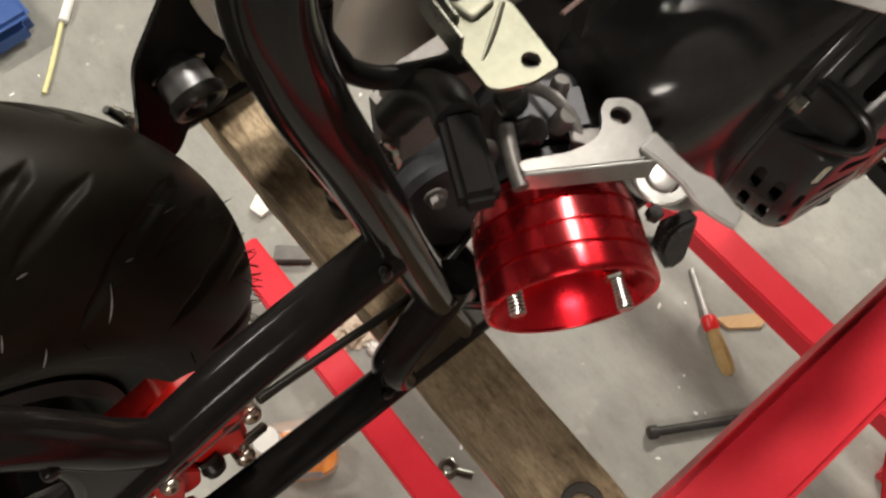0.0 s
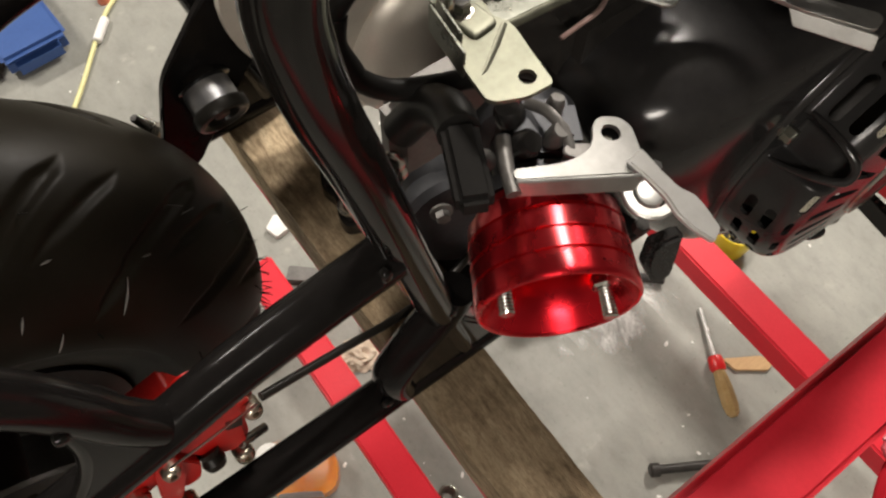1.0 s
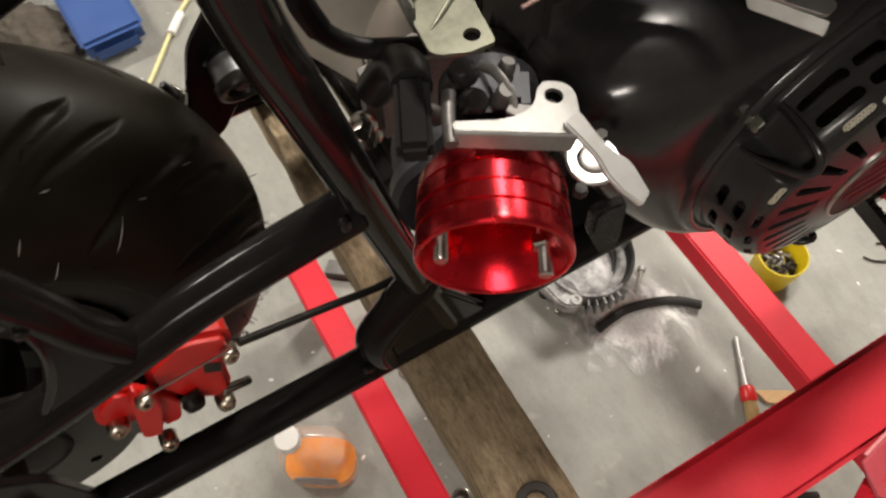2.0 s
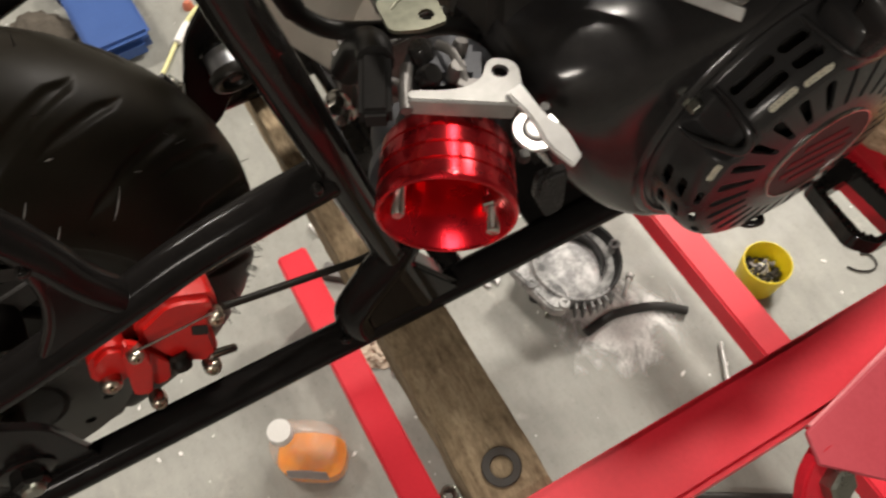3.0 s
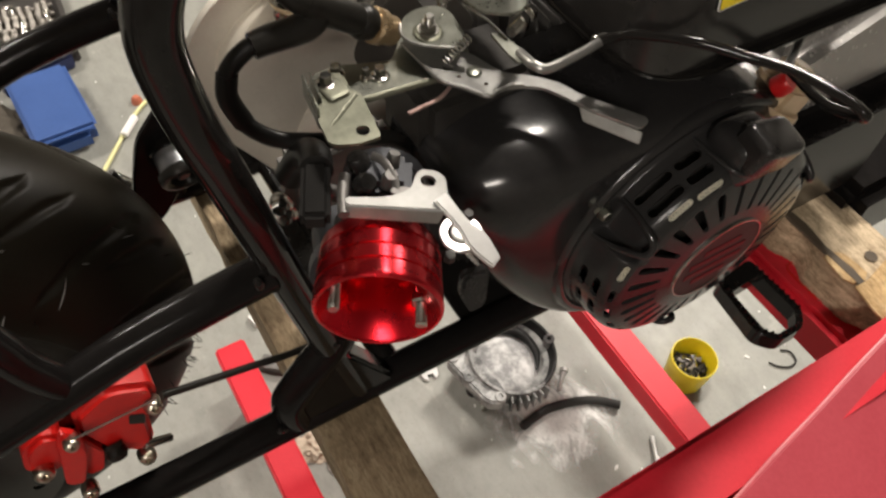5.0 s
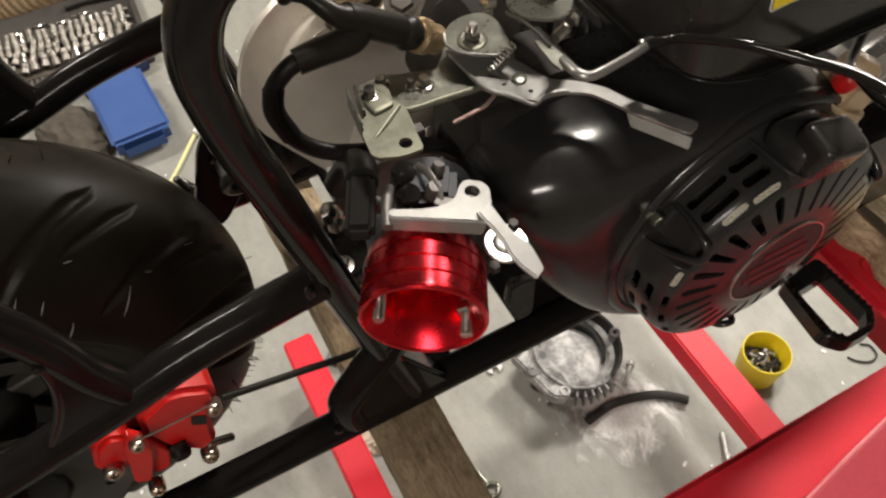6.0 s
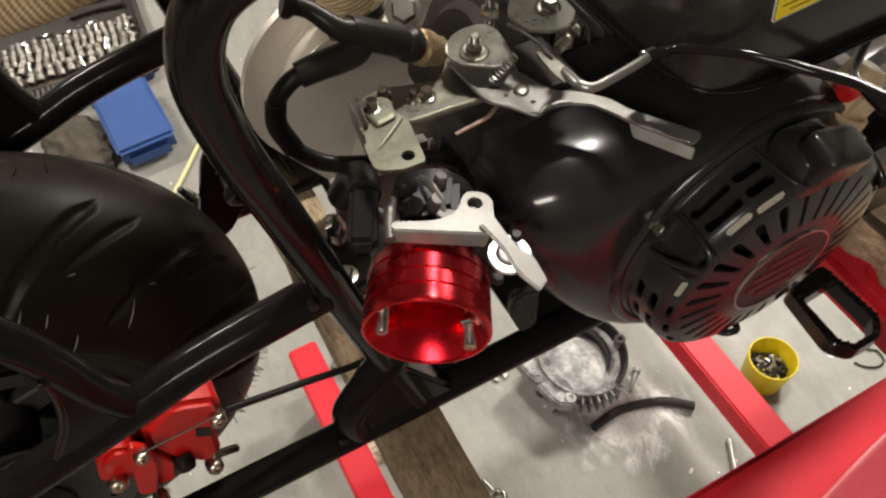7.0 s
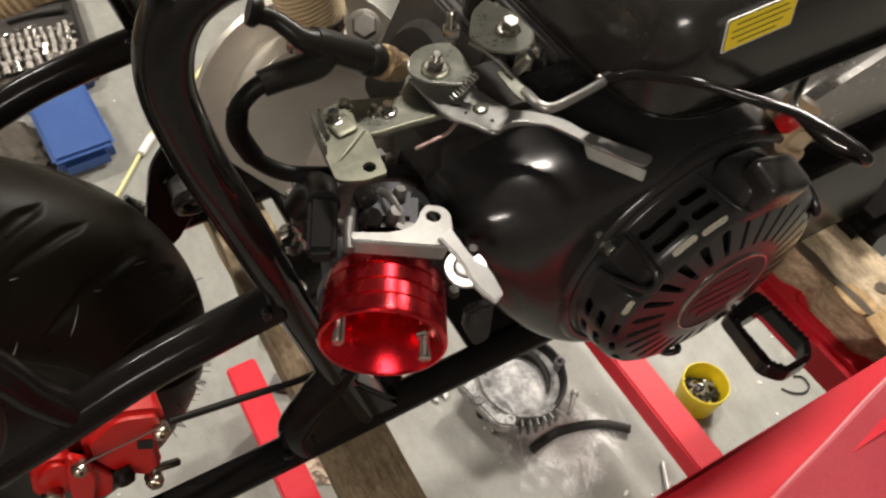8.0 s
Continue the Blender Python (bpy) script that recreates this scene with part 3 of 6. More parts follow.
def plank(name_label, x0, x1, y0, y1, ztop, thick, mat, seed, chip=0.0):
    """A sawn plank with uneven, worn edges."""
    nx, ny = 6, 70
    bm = bmesh.new()
    top, bot = [], []
    for j in range(ny + 1):
        y = y0 + (y1 - y0) * j / ny
        el = 0.0016 * noise.noise(Vector((seed, y * 30, 0))) + (chip * max(0, noise.noise(Vector((seed + 9, y * 22, 0))) - 0.05))
        er = 0.0016 * noise.noise(Vector((seed + 3, y * 30, 5))) + (chip * max(0, noise.noise(Vector((seed + 5, y * 18, 3))) - 0.1))
        rt, rb = [], []
        for i in range(nx + 1):
            x = x0 + el + (x1 - er - x0 - el) * i / nx
            dz = 0.0007 * noise.noise(Vector((x * 160, y * 12, seed)))
            if i in (0, nx):
                dz -= 0.0015
            rt.append(bm.verts.new((x, y, ztop + dz)))
            rb.append(bm.verts.new((x, y, ztop - thick)))
        top.append(rt)
        bot.append(rb)
    for j in range(ny):
        for i in range(nx):
            bm.faces.new((top[j][i], top[j][i + 1], top[j + 1][i + 1], top[j + 1][i]))
            bm.faces.new((bot[j][i], bot[j + 1][i], bot[j + 1][i + 1], bot[j][i + 1]))
        bm.faces.new((top[j][0], top[j + 1][0], bot[j + 1][0], bot[j][0]))
        bm.faces.new((top[j][nx], bot[j][nx], bot[j + 1][nx], top[j + 1][nx]))
    for j, flip in ((0, 1), (ny, -1)):
        for i in range(nx):
            f = (top[j][i], bot[j][i], bot[j][i + 1], top[j][i + 1])
            bm.faces.new(f[::flip])
    return solo("plank", bm, mat, ((x0 + x1) / 2, y0, ztop - thick), name_label, "plank", "planks across the lift")


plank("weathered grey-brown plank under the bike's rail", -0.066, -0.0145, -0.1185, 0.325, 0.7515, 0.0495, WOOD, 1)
split = plank("splintered pale plank across the lift", 0.402, 0.467, -0.118, 0.41, 0.7515, 0.0495, WOOD_LIGHT, 7, 0.02)

part("dark_edge", plate([(0.4005, -0.117), (0.4100, -0.117), (0.4075, -0.095), (0.4110, -0.070), (0.4080, -0.040), (0.4120, -0.012), (0.4090, 0.020), (0.4110, 0.050), (0.4010, 0.054), (0.4000, 0.0)], 0.0035, XY(0.7495), bev=0.0012), BARK, split, "dark old edge of the plank")
for out, top in (([(0.3969, -0.0464), (0.4088, -0.0469), (0.4169, -0.0537), (0.4182, -0.0677), (0.4186, -0.0788), (0.4095, -0.0834), (0.3975, -0.0805), (0.3935, -0.0717), (0.3949, -0.0595)], 0.7525), ([(0.4144, -0.0839), (0.4444, -0.0769), (0.4464, -0.0942), (0.3922, -0.1386), (0.3888, -0.1236), (0.3915, -0.1036), (0.3960, -0.0838), (0.4046, -0.0843)], 0.7535)):
    part("split_face", plate(out, 0.003, XY(top - 0.003), bev=0.0007), SPLIT, split, "freshly split pale wood")
part("knot_hole", lathe([(0, 0), (0, 0.0035), (0.0006, 0.0060), (0.0006, 0.0)], (0.4357, -0.0680, 0.7522), (0, 0, 1), 14), BARK, split, "dark knot hole")


def washer():
    o = (-0.040, -0.094, 0.752)
    solo("washer", lathe([(0, 0.0075), (0, 0.0133), (0.002, 0.0135), (0.0026, 0.0128), (0.0026, 0.008), (0.002, 0.0075), (0, 0.0075)], o, (0, 0, 1), 32), RUSTY, o,
         "dark oily steel washer lying on the plank", "washer")


washer()

# ---- mini bike frame ----
NEAR, FAR = 0.036, 0.286
LOOP = [(0.03, 1.205), (-0.02, 1.172), (-0.056, 1.1535), (-0.072, 1.150), (-0.085, 1.143), (-0.0935, 1.130), (-0.0975, 1.112), (-0.0965, 1.092), (-0.0925, 1.066), (-0.0855, 1.034),
        (-0.0765, 0.99), (-0.0655, 0.935), (-0.052, 0.872), (-0.0355, 0.80), (-0.028, 0.765)]
STAY = [(-0.074, 0.951), (-0.115, 0.945), (-0.153, 0.937), (-0.19, 0.924), (-0.24, 0.908), (-0.29, 0.893), (-0.36, 0.868)]
STRUT = [(-0.188, 0.922), (-0.199, 0.955), (-0.204, 0.980), (-0.2105, 1.006), (-0.2195, 1.032), (-0.243, 1.10), (-0.276, 1.19), (-0.290, 1.232)]


def weld_bead(c, axis, r, n=16, bead=0.0022):
    """A rippled bead of weld round a tube."""
    m = axes(c, axis)
    pts = [m @ Vector(((r - 0.0008) * math.cos(math.tau * k / 72), (r - 0.0008) * math.sin(math.tau * k / 72), 0.0006 * math.sin(k * 1.3))) for k in range(73)]
    return sweep(pts, [bead * (0.62 + 0.1 * math.sin(k * n * math.pi / 72) ** 2) for k in range(73)], 8, 1)


def bike_frame():
    t = thing("mini_bike_frame", (0.0, 0.18, 0.752), "gloss black welded tube frame of a mini bike", "bike frame")
    for y, s in ((NEAR, 1), (FAR, -1)):
        part("loop_tube", sweep([(x, y, z) for x, z in LOOP], 0.0108, 36, 6), BLACK, t)
        part("stay_tube", sweep([(x, y, z) for x, z in STAY], 0.0118, 32, 6), BLACK_SATIN, t)
        part("strut_tube", sweep([(x, y, z) for x, z in STRUT], 0.0096, 32, 6), BLACK_SATIN, t)
        part("lower_rail", sweep([(-0.45, y, 0.7645), (-0.2, y, 0.7645), (0.1, y, 0.7645), (0.5, y, 0.7645)], 0.0127, 32, 3), BLACK_SATIN, t)
        part("seat_rail", sweep([(-0.080, y, 1.158), (-0.10, y, 1.179), (-0.13, y, 1.190), (-0.16, y, 1.197), (-0.25, y, 1.222), (-0.42, y, 1.26)], 0.0112, 32, 5), BLACK, t)
        yy = y + 0.004
        part("gusset", plate([(-0.184, 0.930), (-0.197, 0.965), (-0.2136, 1.0065), (-0.2107, 0.9882), (-0.2129, 0.9639), (-0.2209, 0.9408), (-0.2333, 0.9193), (-0.240, 0.905), (-0.20, 0.917)], 0.010, XZ(y + 0.002), bev=0.001), BLACK_SATIN, t)
        part("gusset_rim", sweep([(-0.2145, y - 0.0035, 1.0065), (-0.2110, y - 0.0045, 0.9882), (-0.2130, y - 0.005, 0.9639), (-0.2210, y - 0.005, 0.9408), (-0.2335, y - 0.0045, 0.9193)], 0.0034, 12, 6), BLACK, t)
        part("weld", pebble(0.003, 0.0025, 0.003, Matrix.Translation((-0.2115, y - 0.0085, 0.9885)), 0.8), BLACK, t)
        part("lower_gusset", plate([(-0.080, 0.758), (-0.080, 0.793), (-0.0585, 0.826), (-0.046, 0.846), (-0.036, 0.838), (-0.002, 0.776), (-0.002, 0.754)], 0.019, XZ(y + 0.0095), bev=0.003, seg=3), BLACK_SATIN, t)
        part("brace_tube", sweep([(-0.036, y, 0.862), (-0.0405, y, 0.851), (-0.0590, y, 0.8276), (-0.0770, y, 0.803), (-0.0805, y, 0.793), (-0.0800, y, 0.780), (-0.077, y, 0.766)], [0.0115, 0.0122, 0.0128, 0.0128, 0.0128, 0.0128, 0.0126], 32, 6), BLACK_SATIN, t)
        part("weld", pebble(0.003, 0.003, 0.0045, Matrix.Translation((-0.0835, y - 0.0095, 0.957)), 0.8), BLACK, t)
        part("weld", pebble(0.0045, 0.003, 0.003, Matrix.Translation((-0.0915, y - 0.0085, 0.7775)) @ Matrix.Rotation(0.5, 4, "Y"), 0.8), BLACK, t)
        part("weld", pebble(0.004, 0.003, 0.003, Matrix.Translation((-0.0455, y - 0.0085, 0.859)) @ Matrix.Rotation(0.9, 4, "Y"), 0.8), BLACK, t)
        part("dropout", plate(rounded2([(-0.345, 0.872), (-0.30, 0.886), (-0.268, 0.84), (-0.262, 0.77), (-0.345, 0.77)], 0.01), 0.006, XZ(yy), [circle2(-0.297, 0.803, 0.0085)], bev=0.001), BLACK_SATIN, t)
        part("weld", weld_bead((-0.09, y, 1.160), (-0.9, 0, 0.35), 0.0116), BLACK, t)
    # cross members, and the engine plate
    part("cross_tube", rod((0.002, NEAR, 0.7645), (0.002, FAR, 0.7645), 0.010), BLACK, t)
    lug = part("mounting_lug", plate(rounded2([(0.002, 0.205), (-0.026, 0.212), (-0.040, 0.186), (-0.036, 0.172), (-0.043, 0.160), (-0.043, 0.148), (-0.030, 0.143), (0.002, 0.152)], 0.005), 0.018, XY(0.7545), bev=0.003, seg=2), BLACK, t)
    part("lug_bolt", bolt_head((-0.0310, 0.160, 0.7725), (0, 0, 1), 0.007, 0.006), STUD, lug, "bright lug bolt")
    part("cross_tube", rod((0.33, NEAR, 0.7645), (0.33, FAR, 0.7645), 0.011), BLACK, t)
    part("engine_plate", box(0.07, 0.30, NEAR + 0.013, FAR - 0.013, 0.764, 0.769, 0.001), BLACK, t)
    part("axle", rod((-0.297, NEAR - 0.018, 0.803), (-0.297, FAR + 0.018, 0.803), 0.007), ZINC, t, "zinc-plated axle bolt")
    part("axle_nut", bolt_head((-0.297, NEAR - 0.002, 0.803), (0, -1, 0), 0.011, 0.009), BLACK, t)


bike_frame()


def foot_peg():
    """A folding peg: a toothed frame round an open window."""
    t = thing("foot_peg", (0.29, -0.06, 0.77), "black toothed steel foot peg bolted to the rail", "foot peg")
    out, inn = [(0.268, -0.03), (0.262, -0.083), (0.274, -0.097), (0.300, -0.097), (0.312, -0.084), (0.309, -0.026)], [(0.2720, -0.044), (0.2705, -0.084), (0.2775, -0.0915), (0.297, -0.0915), (0.3055, -0.082), (0.3045, -0.042)]
    part("body", plate(rounded2(out, 0.006), 0.016, XY(0.766), [inn], bev=0.001), BLACK, t)
    pts = []
    for a, b in zip(out[:-1], out[1:]):
        n = max(2, int((Vector(a) - Vector(b)).length / 0.006))
        pts += [Vector(a).lerp(Vector(b), k / n) for k in range(n)]
    teeth = bmesh.new()
    for p in pts:
        q = p.lerp(Vector((0.288, -0.065)), 0.12)
        bmesh.ops.create_cone(teeth, segments=5, radius1=0.0021, radius2=0.0008, depth=0.0036, matrix=Matrix.Translation((q.x, q.y, 0.784)))
    part("teeth", teeth, BLACK, t)
    part("arm", box(0.276, 0.300, -0.03, NEAR - 0.012, 0.762, 0.778, 0.003), BLACK, t)


foot_peg()

# ---- rear wheel ----
HUB = Vector((-0.297, 0.179, 0.803))
TYRE_R, TYRE_W, TYRE_H = 0.196, 0.069, 0.068


def groove(a, s):
    """How deep the tread is cut at a turn a (in pitches) and a place s across it (-1 to 1)."""
    q = abs(s)
    side = 0.5 if s > 0 else 0.0
    best = 0.0
    for off, lo, hi, slope, width in ((0.0, 0.10, 0.74, 0.95, 0.12), (0.33, 0.30, 0.92, 0.55, 0.10), (0.66, 0.16, 0.60, 1.25, 0.105)):
        if lo < q < hi:
            c = (a + side - off - slope * (q - lo) - 0.18 * math.sin(3 * (q - lo))) % 1.0
            d = min(c, 1 - c)
            w = width * min(1, (q - lo) / 0.1) * min(1, (hi - q) / 0.16)
            if d < w:
                k = min(1.0, (w - d) / 0.10)
                best = max(best, k * k * (3 - 2 * k))
    return best


def rear_wheel():
    t = thing("rear_wheel", HUB, "fat black rear tyre on a dark rim", "wheel")
    nu, nv = 1000, 240
    me = bpy.data.meshes.new("tyre")
    verts, faces = [], []
    for i in range(nu):
        a = math.tau * i / nu
        for j in range(nv + 1):
            f = radians(-128 + 256 * j / nv)
            y, r = TYRE_W * math.sin(f), TYRE_R - TYRE_H + TYRE_H * math.cos(f)
            s = f / radians(92)
            if abs(s) < 1:
                g = groove(a * 15 / math.tau, s)
                r -= 0.0025 * g * math.cos(f)
                y -= 0.0025 * g * math.sin(f)
            elif abs(abs(math.degrees(f)) - 104) < 2.5:
                r += 0.0012
            verts.append((r * math.cos(a), y, r * math.sin(a)))
    for i in range(nu):
        k = (i + 1) % nu
        for j in range(nv):
            faces.append((i * (nv + 1) + j + 1, k * (nv + 1) + j + 1, k * (nv + 1) + j, i * (nv + 1) + j))
    me.from_pydata(verts, [], faces)
    for p in me.polygons:
        p.use_smooth = True
    me.materials.append(TYRE)
    tyre = new("tyre", me)
    tyre.parent = t
    BASE[tyre.name] = HUB
    rng = random.Random(5)
    hairs = bmesh.new()
    for k in range(64):
        a = rng.uniform(-1.3, 2.2) if k < 34 else rng.uniform(-0.75, 0.0)
        f = radians((rng.choice((-88, -62, -30, 4, 34, 60, 86, 94)) if k < 34 else rng.choice((-46, -40, -32, -26))) + rng.uniform(-3, 3))
        y, r = TYRE_W * math.sin(f), TYRE_R - TYRE_H + TYRE_H * math.cos(f)
        p = HUB + Vector((r * math.cos(a), y, r * math.sin(a)))
        n = Vector((math.cos(a) * math.cos(f), math.sin(f), math.sin(a) * math.cos(f)))
        n = (n + Vector((rng.uniform(-0.5, 0.5), rng.uniform(-0.5, 0.5), rng.uniform(-0.5, 0.5)))).normalized()
        bmesh.ops.create_cone(hairs, segments=4, radius1=0.0005, radius2=0.00025, depth=0.008, matrix=axes(p + n * 0.003, n))
    tagged(part("vent_hairs", hairs, RUBBER, tyre, "thin rubber moulding hairs"), kind="stuff")
    for k, (a0, f0, n0, tilt) in enumerate(((0.679, -69.4, 0.022, 1.25), (0.859, -91, 0.016, 1.3), (1.108, -73.3, 0.014, 1.8), (1.009, -75.2, 0.010, 1.6), (0.644, -51.6, 0.006, -0.3), (0.94, -51.4, 0.006, -0.3), (1.17, -35, 0.012, -0.6))):
        line = []
        for i in range(5):
            u = (i / 4 - 0.5) * n0
            a, f = a0 + u * math.cos(tilt) / TYRE_R + 0.2 * u * u / 0.01, radians(f0) + u * math.sin(tilt) / TYRE_H
            y, r = (TYRE_W + 0.0006) * math.sin(f), TYRE_R - TYRE_H + (TYRE_H + 0.0006) * math.cos(f)
            line.append(HUB + Vector((r * math.cos(a), y, r * math.sin(a))))
        part("scuff", sweep(line, [0.00015, 0.0005, 0.0006, 0.0004, 0.00015], 6, 4), SCUFF, tyre, "pale scuff on the rubber")
    rim = lathe([(-0.062, 0.079), (-0.058, 0.086), (-0.05, 0.080), (-0.03, 0.066), (0.03, 0.066), (0.05, 0.080), (0.058, 0.086), (0.062, 0.079), (0.055, 0.070), (0.02, 0.058), (-0.02, 0.058), (-0.055, 0.070), (-0.062, 0.079)], HUB, (0, 1, 0), 64)
    part("rim", rim, DARK_CAST, t, "dark steel rim")
    part("hub", lathe([(-0.085, 0), (-0.085, 0.016), (-0.05, 0.022), (0.05, 0.022), (0.085, 0.016), (0.085, 0)], HUB, (0, 1, 0), 28), DARK_CAST, t)
    for k in range(5):
        a = math.tau * k / 5 + 0.3
        d = Vector((math.cos(a), 0, math.sin(a)))
        side = Vector((-math.sin(a), 0, math.cos(a)))
        m = Matrix((d, side, Vector((0, 1, 0)))).transposed().to_4x4()
        m.translation = HUB + Vector((0, -0.035, 0))
        part("spoke", plate([(0.014, -0.012), (0.068, -0.009), (0.068, 0.009), (0.014, 0.012)], 0.012, m, bev=0.002), DARK_CAST, t)
    holes = [circle2(0.058 * math.cos(math.tau * k / 12), 0.058 * math.sin(math.tau * k / 12), 0.004, 10) for k in range(12)]
    dm = Matrix.Translation((HUB.x, HUB.y - 0.105, HUB.z)) @ Matrix(((1, 0, 0, 0), (0, 0, -1, 0), (0, 1, 0, 0), (0, 0, 0, 1)))
    part("brake_disc", plate(circle2(0, 0, 0.074, 64), 0.003, dm, [circle2(0, 0, 0.03, 24), *holes]), DISC, t, "dull grey drilled brake disc")
    part("disc_carrier", lathe([(-0.108, 0), (-0.108, 0.034), (-0.085, 0.03), (-0.085, 0)], HUB, (0, 1, 0), 28), DARK_CAST, t)


rear_wheel()


def brake_caliper():
    """A red two-piece cable caliper in front of the axle, with its lever arm, bolts and cable."""
    t = thing("brake_caliper", (-0.19, 0.055, 0.80), "red painted brake caliper with brass-coloured bolts", "brake caliper")
    body = plate(rounded2([(-0.2008, 0.8680), (-0.1807, 0.8808), (-0.1702, 0.8786), (-0.1542, 0.8671), (-0.1530, 0.8602), (-0.1562, 0.8458), (-0.1649, 0.8302), (-0.1676, 0.8041), (-0.1713, 0.7966), (-0.1830, 0.7975), (-0.1968, 0.8194), (-0.2036, 0.846)], 0.004), 0.024, XZ(0.074), bev=0.004, seg=3)
    body_ob = part("body", body, CALIPER_RED, t)
    # Thin black plate on the body gives the cable slot its shade.
    part("slot_shade", plate(rounded2([(-0.1737, 0.8481), (-0.1652, 0.8409), (-0.1681, 0.8293), (-0.1767, 0.8368)], 0.002), 0.002, XZ(0.0515), bev=0.0004), RUBBER, body_ob, "dark plate drawn for the shade in the cable slot")
    part("inner_body", plate(rounded2([(-0.2220, 0.8430), (-0.1882, 0.8519), (-0.1810, 0.8227), (-0.1976, 0.8068), (-0.2220, 0.8150)], 0.004), 0.017, XZ(0.096), bev=0.003, seg=2), CALIPER_RED, t)
    lug = plate(rounded2([(-0.2325, 0.8557), (-0.220, 0.8644), (-0.210, 0.8560), (-0.2160, 0.8227), (-0.2333, 0.8184), (-0.2385, 0.8357)], 0.005), 0.016, XZ(0.066), bev=0.003, seg=2)
    part("mounting_lug", lug, CALIPER_RED, t)
    lever = plate(rounded2([(-0.2130, 0.862), (-0.2070, 0.8755), (-0.2012, 0.8648), (-0.2030, 0.8394), (-0.2143, 0.8074), (-0.2235, 0.8142)], 0.004), 0.006, XZ(0.047), bev=0.0016, seg=2)
    part("lever_arm", lever, CALIPER_RED, t, "bright red actuating lever")
    part("cam_housing", plate(rounded2([(-0.2024, 0.8529), (-0.1960, 0.825), (-0.2019, 0.8042), (-0.2116, 0.8050), (-0.2114, 0.8327)], 0.004), 0.010, XZ(0.056), bev=0.002, seg=2), CALIPER_RED, t)
    for x, y, z, r in ((-0.2298, 0.048, 0.8317, 0.0062), (-0.2056, 0.040, 0.8650, 0.0048), (-0.1772, 0.0485, 0.7920, 0.0060), (-0.2145, 0.040, 0.7990, 0.0055), (-0.1592, 0.0485, 0.8500, 0.0055)):
        b = part("bolt", lathe([(-0.004, 0), (-0.004, r), (0.003, r), (0.0055, r * 0.8), (0.0065, r * 0.5), (0.0065, r * 0.36), (0.003, r * 0.34), (0.003, 0)], (x, y, z), (0.05, -0.86, 0.35), 22), BRONZE_BOLT, t, "brass-coloured socket bolt")
    part("pad_pin", rod((-0.176, 0.05, 0.803), (-0.160, 0.056, 0.785), 0.003), STUD, t)
    part("rubber_boot", lathe([(0, 0), (0, 0.007), (0.004, 0.0055), (0.008, 0.007), (0.012, 0.0055), (0.014, 0)], (-0.191, 0.052, 0.822), (0, -0.6, -0.6), 16), RUBBER, t)
    part("cable_wire", rod((-0.206, 0.038, 0.870), (-0.155, 0.044, 0.862), 0.0008, 8), STUD, t)
    part("bracket", plate(rounded2([(-0.282, 0.77), (-0.262, 0.81), (-0.225, 0.822), (-0.185, 0.81), (-0.18, 0.79), (-0.215, 0.785), (-0.245, 0.765)], 0.006), 0.006, XZ(0.078), bev=0.001), BLACK, t)


brake_caliper()


def brake_cable():
    pts = [(-0.152, 0.048, 0.8560), (-0.135, 0.05, 0.848), (-0.10, 0.052, 0.836), (-0.06, 0.054, 0.823), (-0.02, 0.060, 0.815), (0.02, 0.07, 0.82), (0.07, 0.078, 0.83), (0.12, 0.09, 0.82), (0.3, 0.09, 0.80)]
    solo("brake_cable", sweep(pts, 0.0026, 10, 6), RUBBER, pts[0], "thin black brake cable from the caliper", "cable")


brake_cable()


def chain_tensioner():
    """An idler roller on a black plate beyond the tyre."""
    t = thing("chain_tensioner", (-0.08, 0.24, 0.77), "grey steel idler roller on a black plate", "chain tensioner")
    arm = plate(rounded2([(-0.135, 0.765), (-0.118, 0.80), (-0.10, 0.86), (-0.06, 0.905), (-0.02, 0.93), (0.02, 0.90), (-0.03, 0.85), (-0.075, 0.80), (-0.10, 0.765)], 0.012), 0.006, XZ(0.262), bev=0.001)
    part("arm", arm, BLACK_SATIN, t)
    c, ax = Vector((-0.0755, 0.262, 0.8365)), Vector((0, -0.926, -0.378))
    part("roller", lathe([(0.004, 0), (0.004, 0.0168), (0.020, 0.0168), (0.020, 0.0)], c, ax, 48), ROLLER, t, "grey turned steel roller")
    part("back_flange", lathe([(-0.004, 0), (-0.004, 0.0195), (-0.002, 0.0208), (0.003, 0.0208), (0.0042, 0.0190), (0.0042, 0.0)], c, ax, 48), BLACK, t, "black back flange")
    part("end_cap", lathe([(0.0195, 0.0160), (0.0195, 0.0180), (0.021, 0.0196), (0.026, 0.0196), (0.0285, 0.0182), (0.0290, 0.0160), (0.0270, 0.0120), (0.0225, 0.0105), (0.0225, 0)], c, ax, 48), RUBBER, t, "black rubber end ring")
    part("bolt", hexagon(c + ax * 0.0225, ax, 0.006, 0.004), DARK_CAST, t)
    part("adjuster_bolt", threaded((-0.105, 0.263, 0.80), (-0.5, 0.8, 0.1), 0.003, 0.03), STUD, t)
    part("adjuster_nut", hexagon((-0.112, 0.27, 0.80), (-0.5, 0.8, 0.1), 0.0065, 0.006), STUD, t)
    part("wing_bolt", rod((-0.118, 0.278, 0.798), (-0.124, 0.278, 0.818), 0.003), DARK_CAST, t)


chain_tensioner()

# ---- engine ----
CR = Vector((0.1795, 0.0, 0.911))


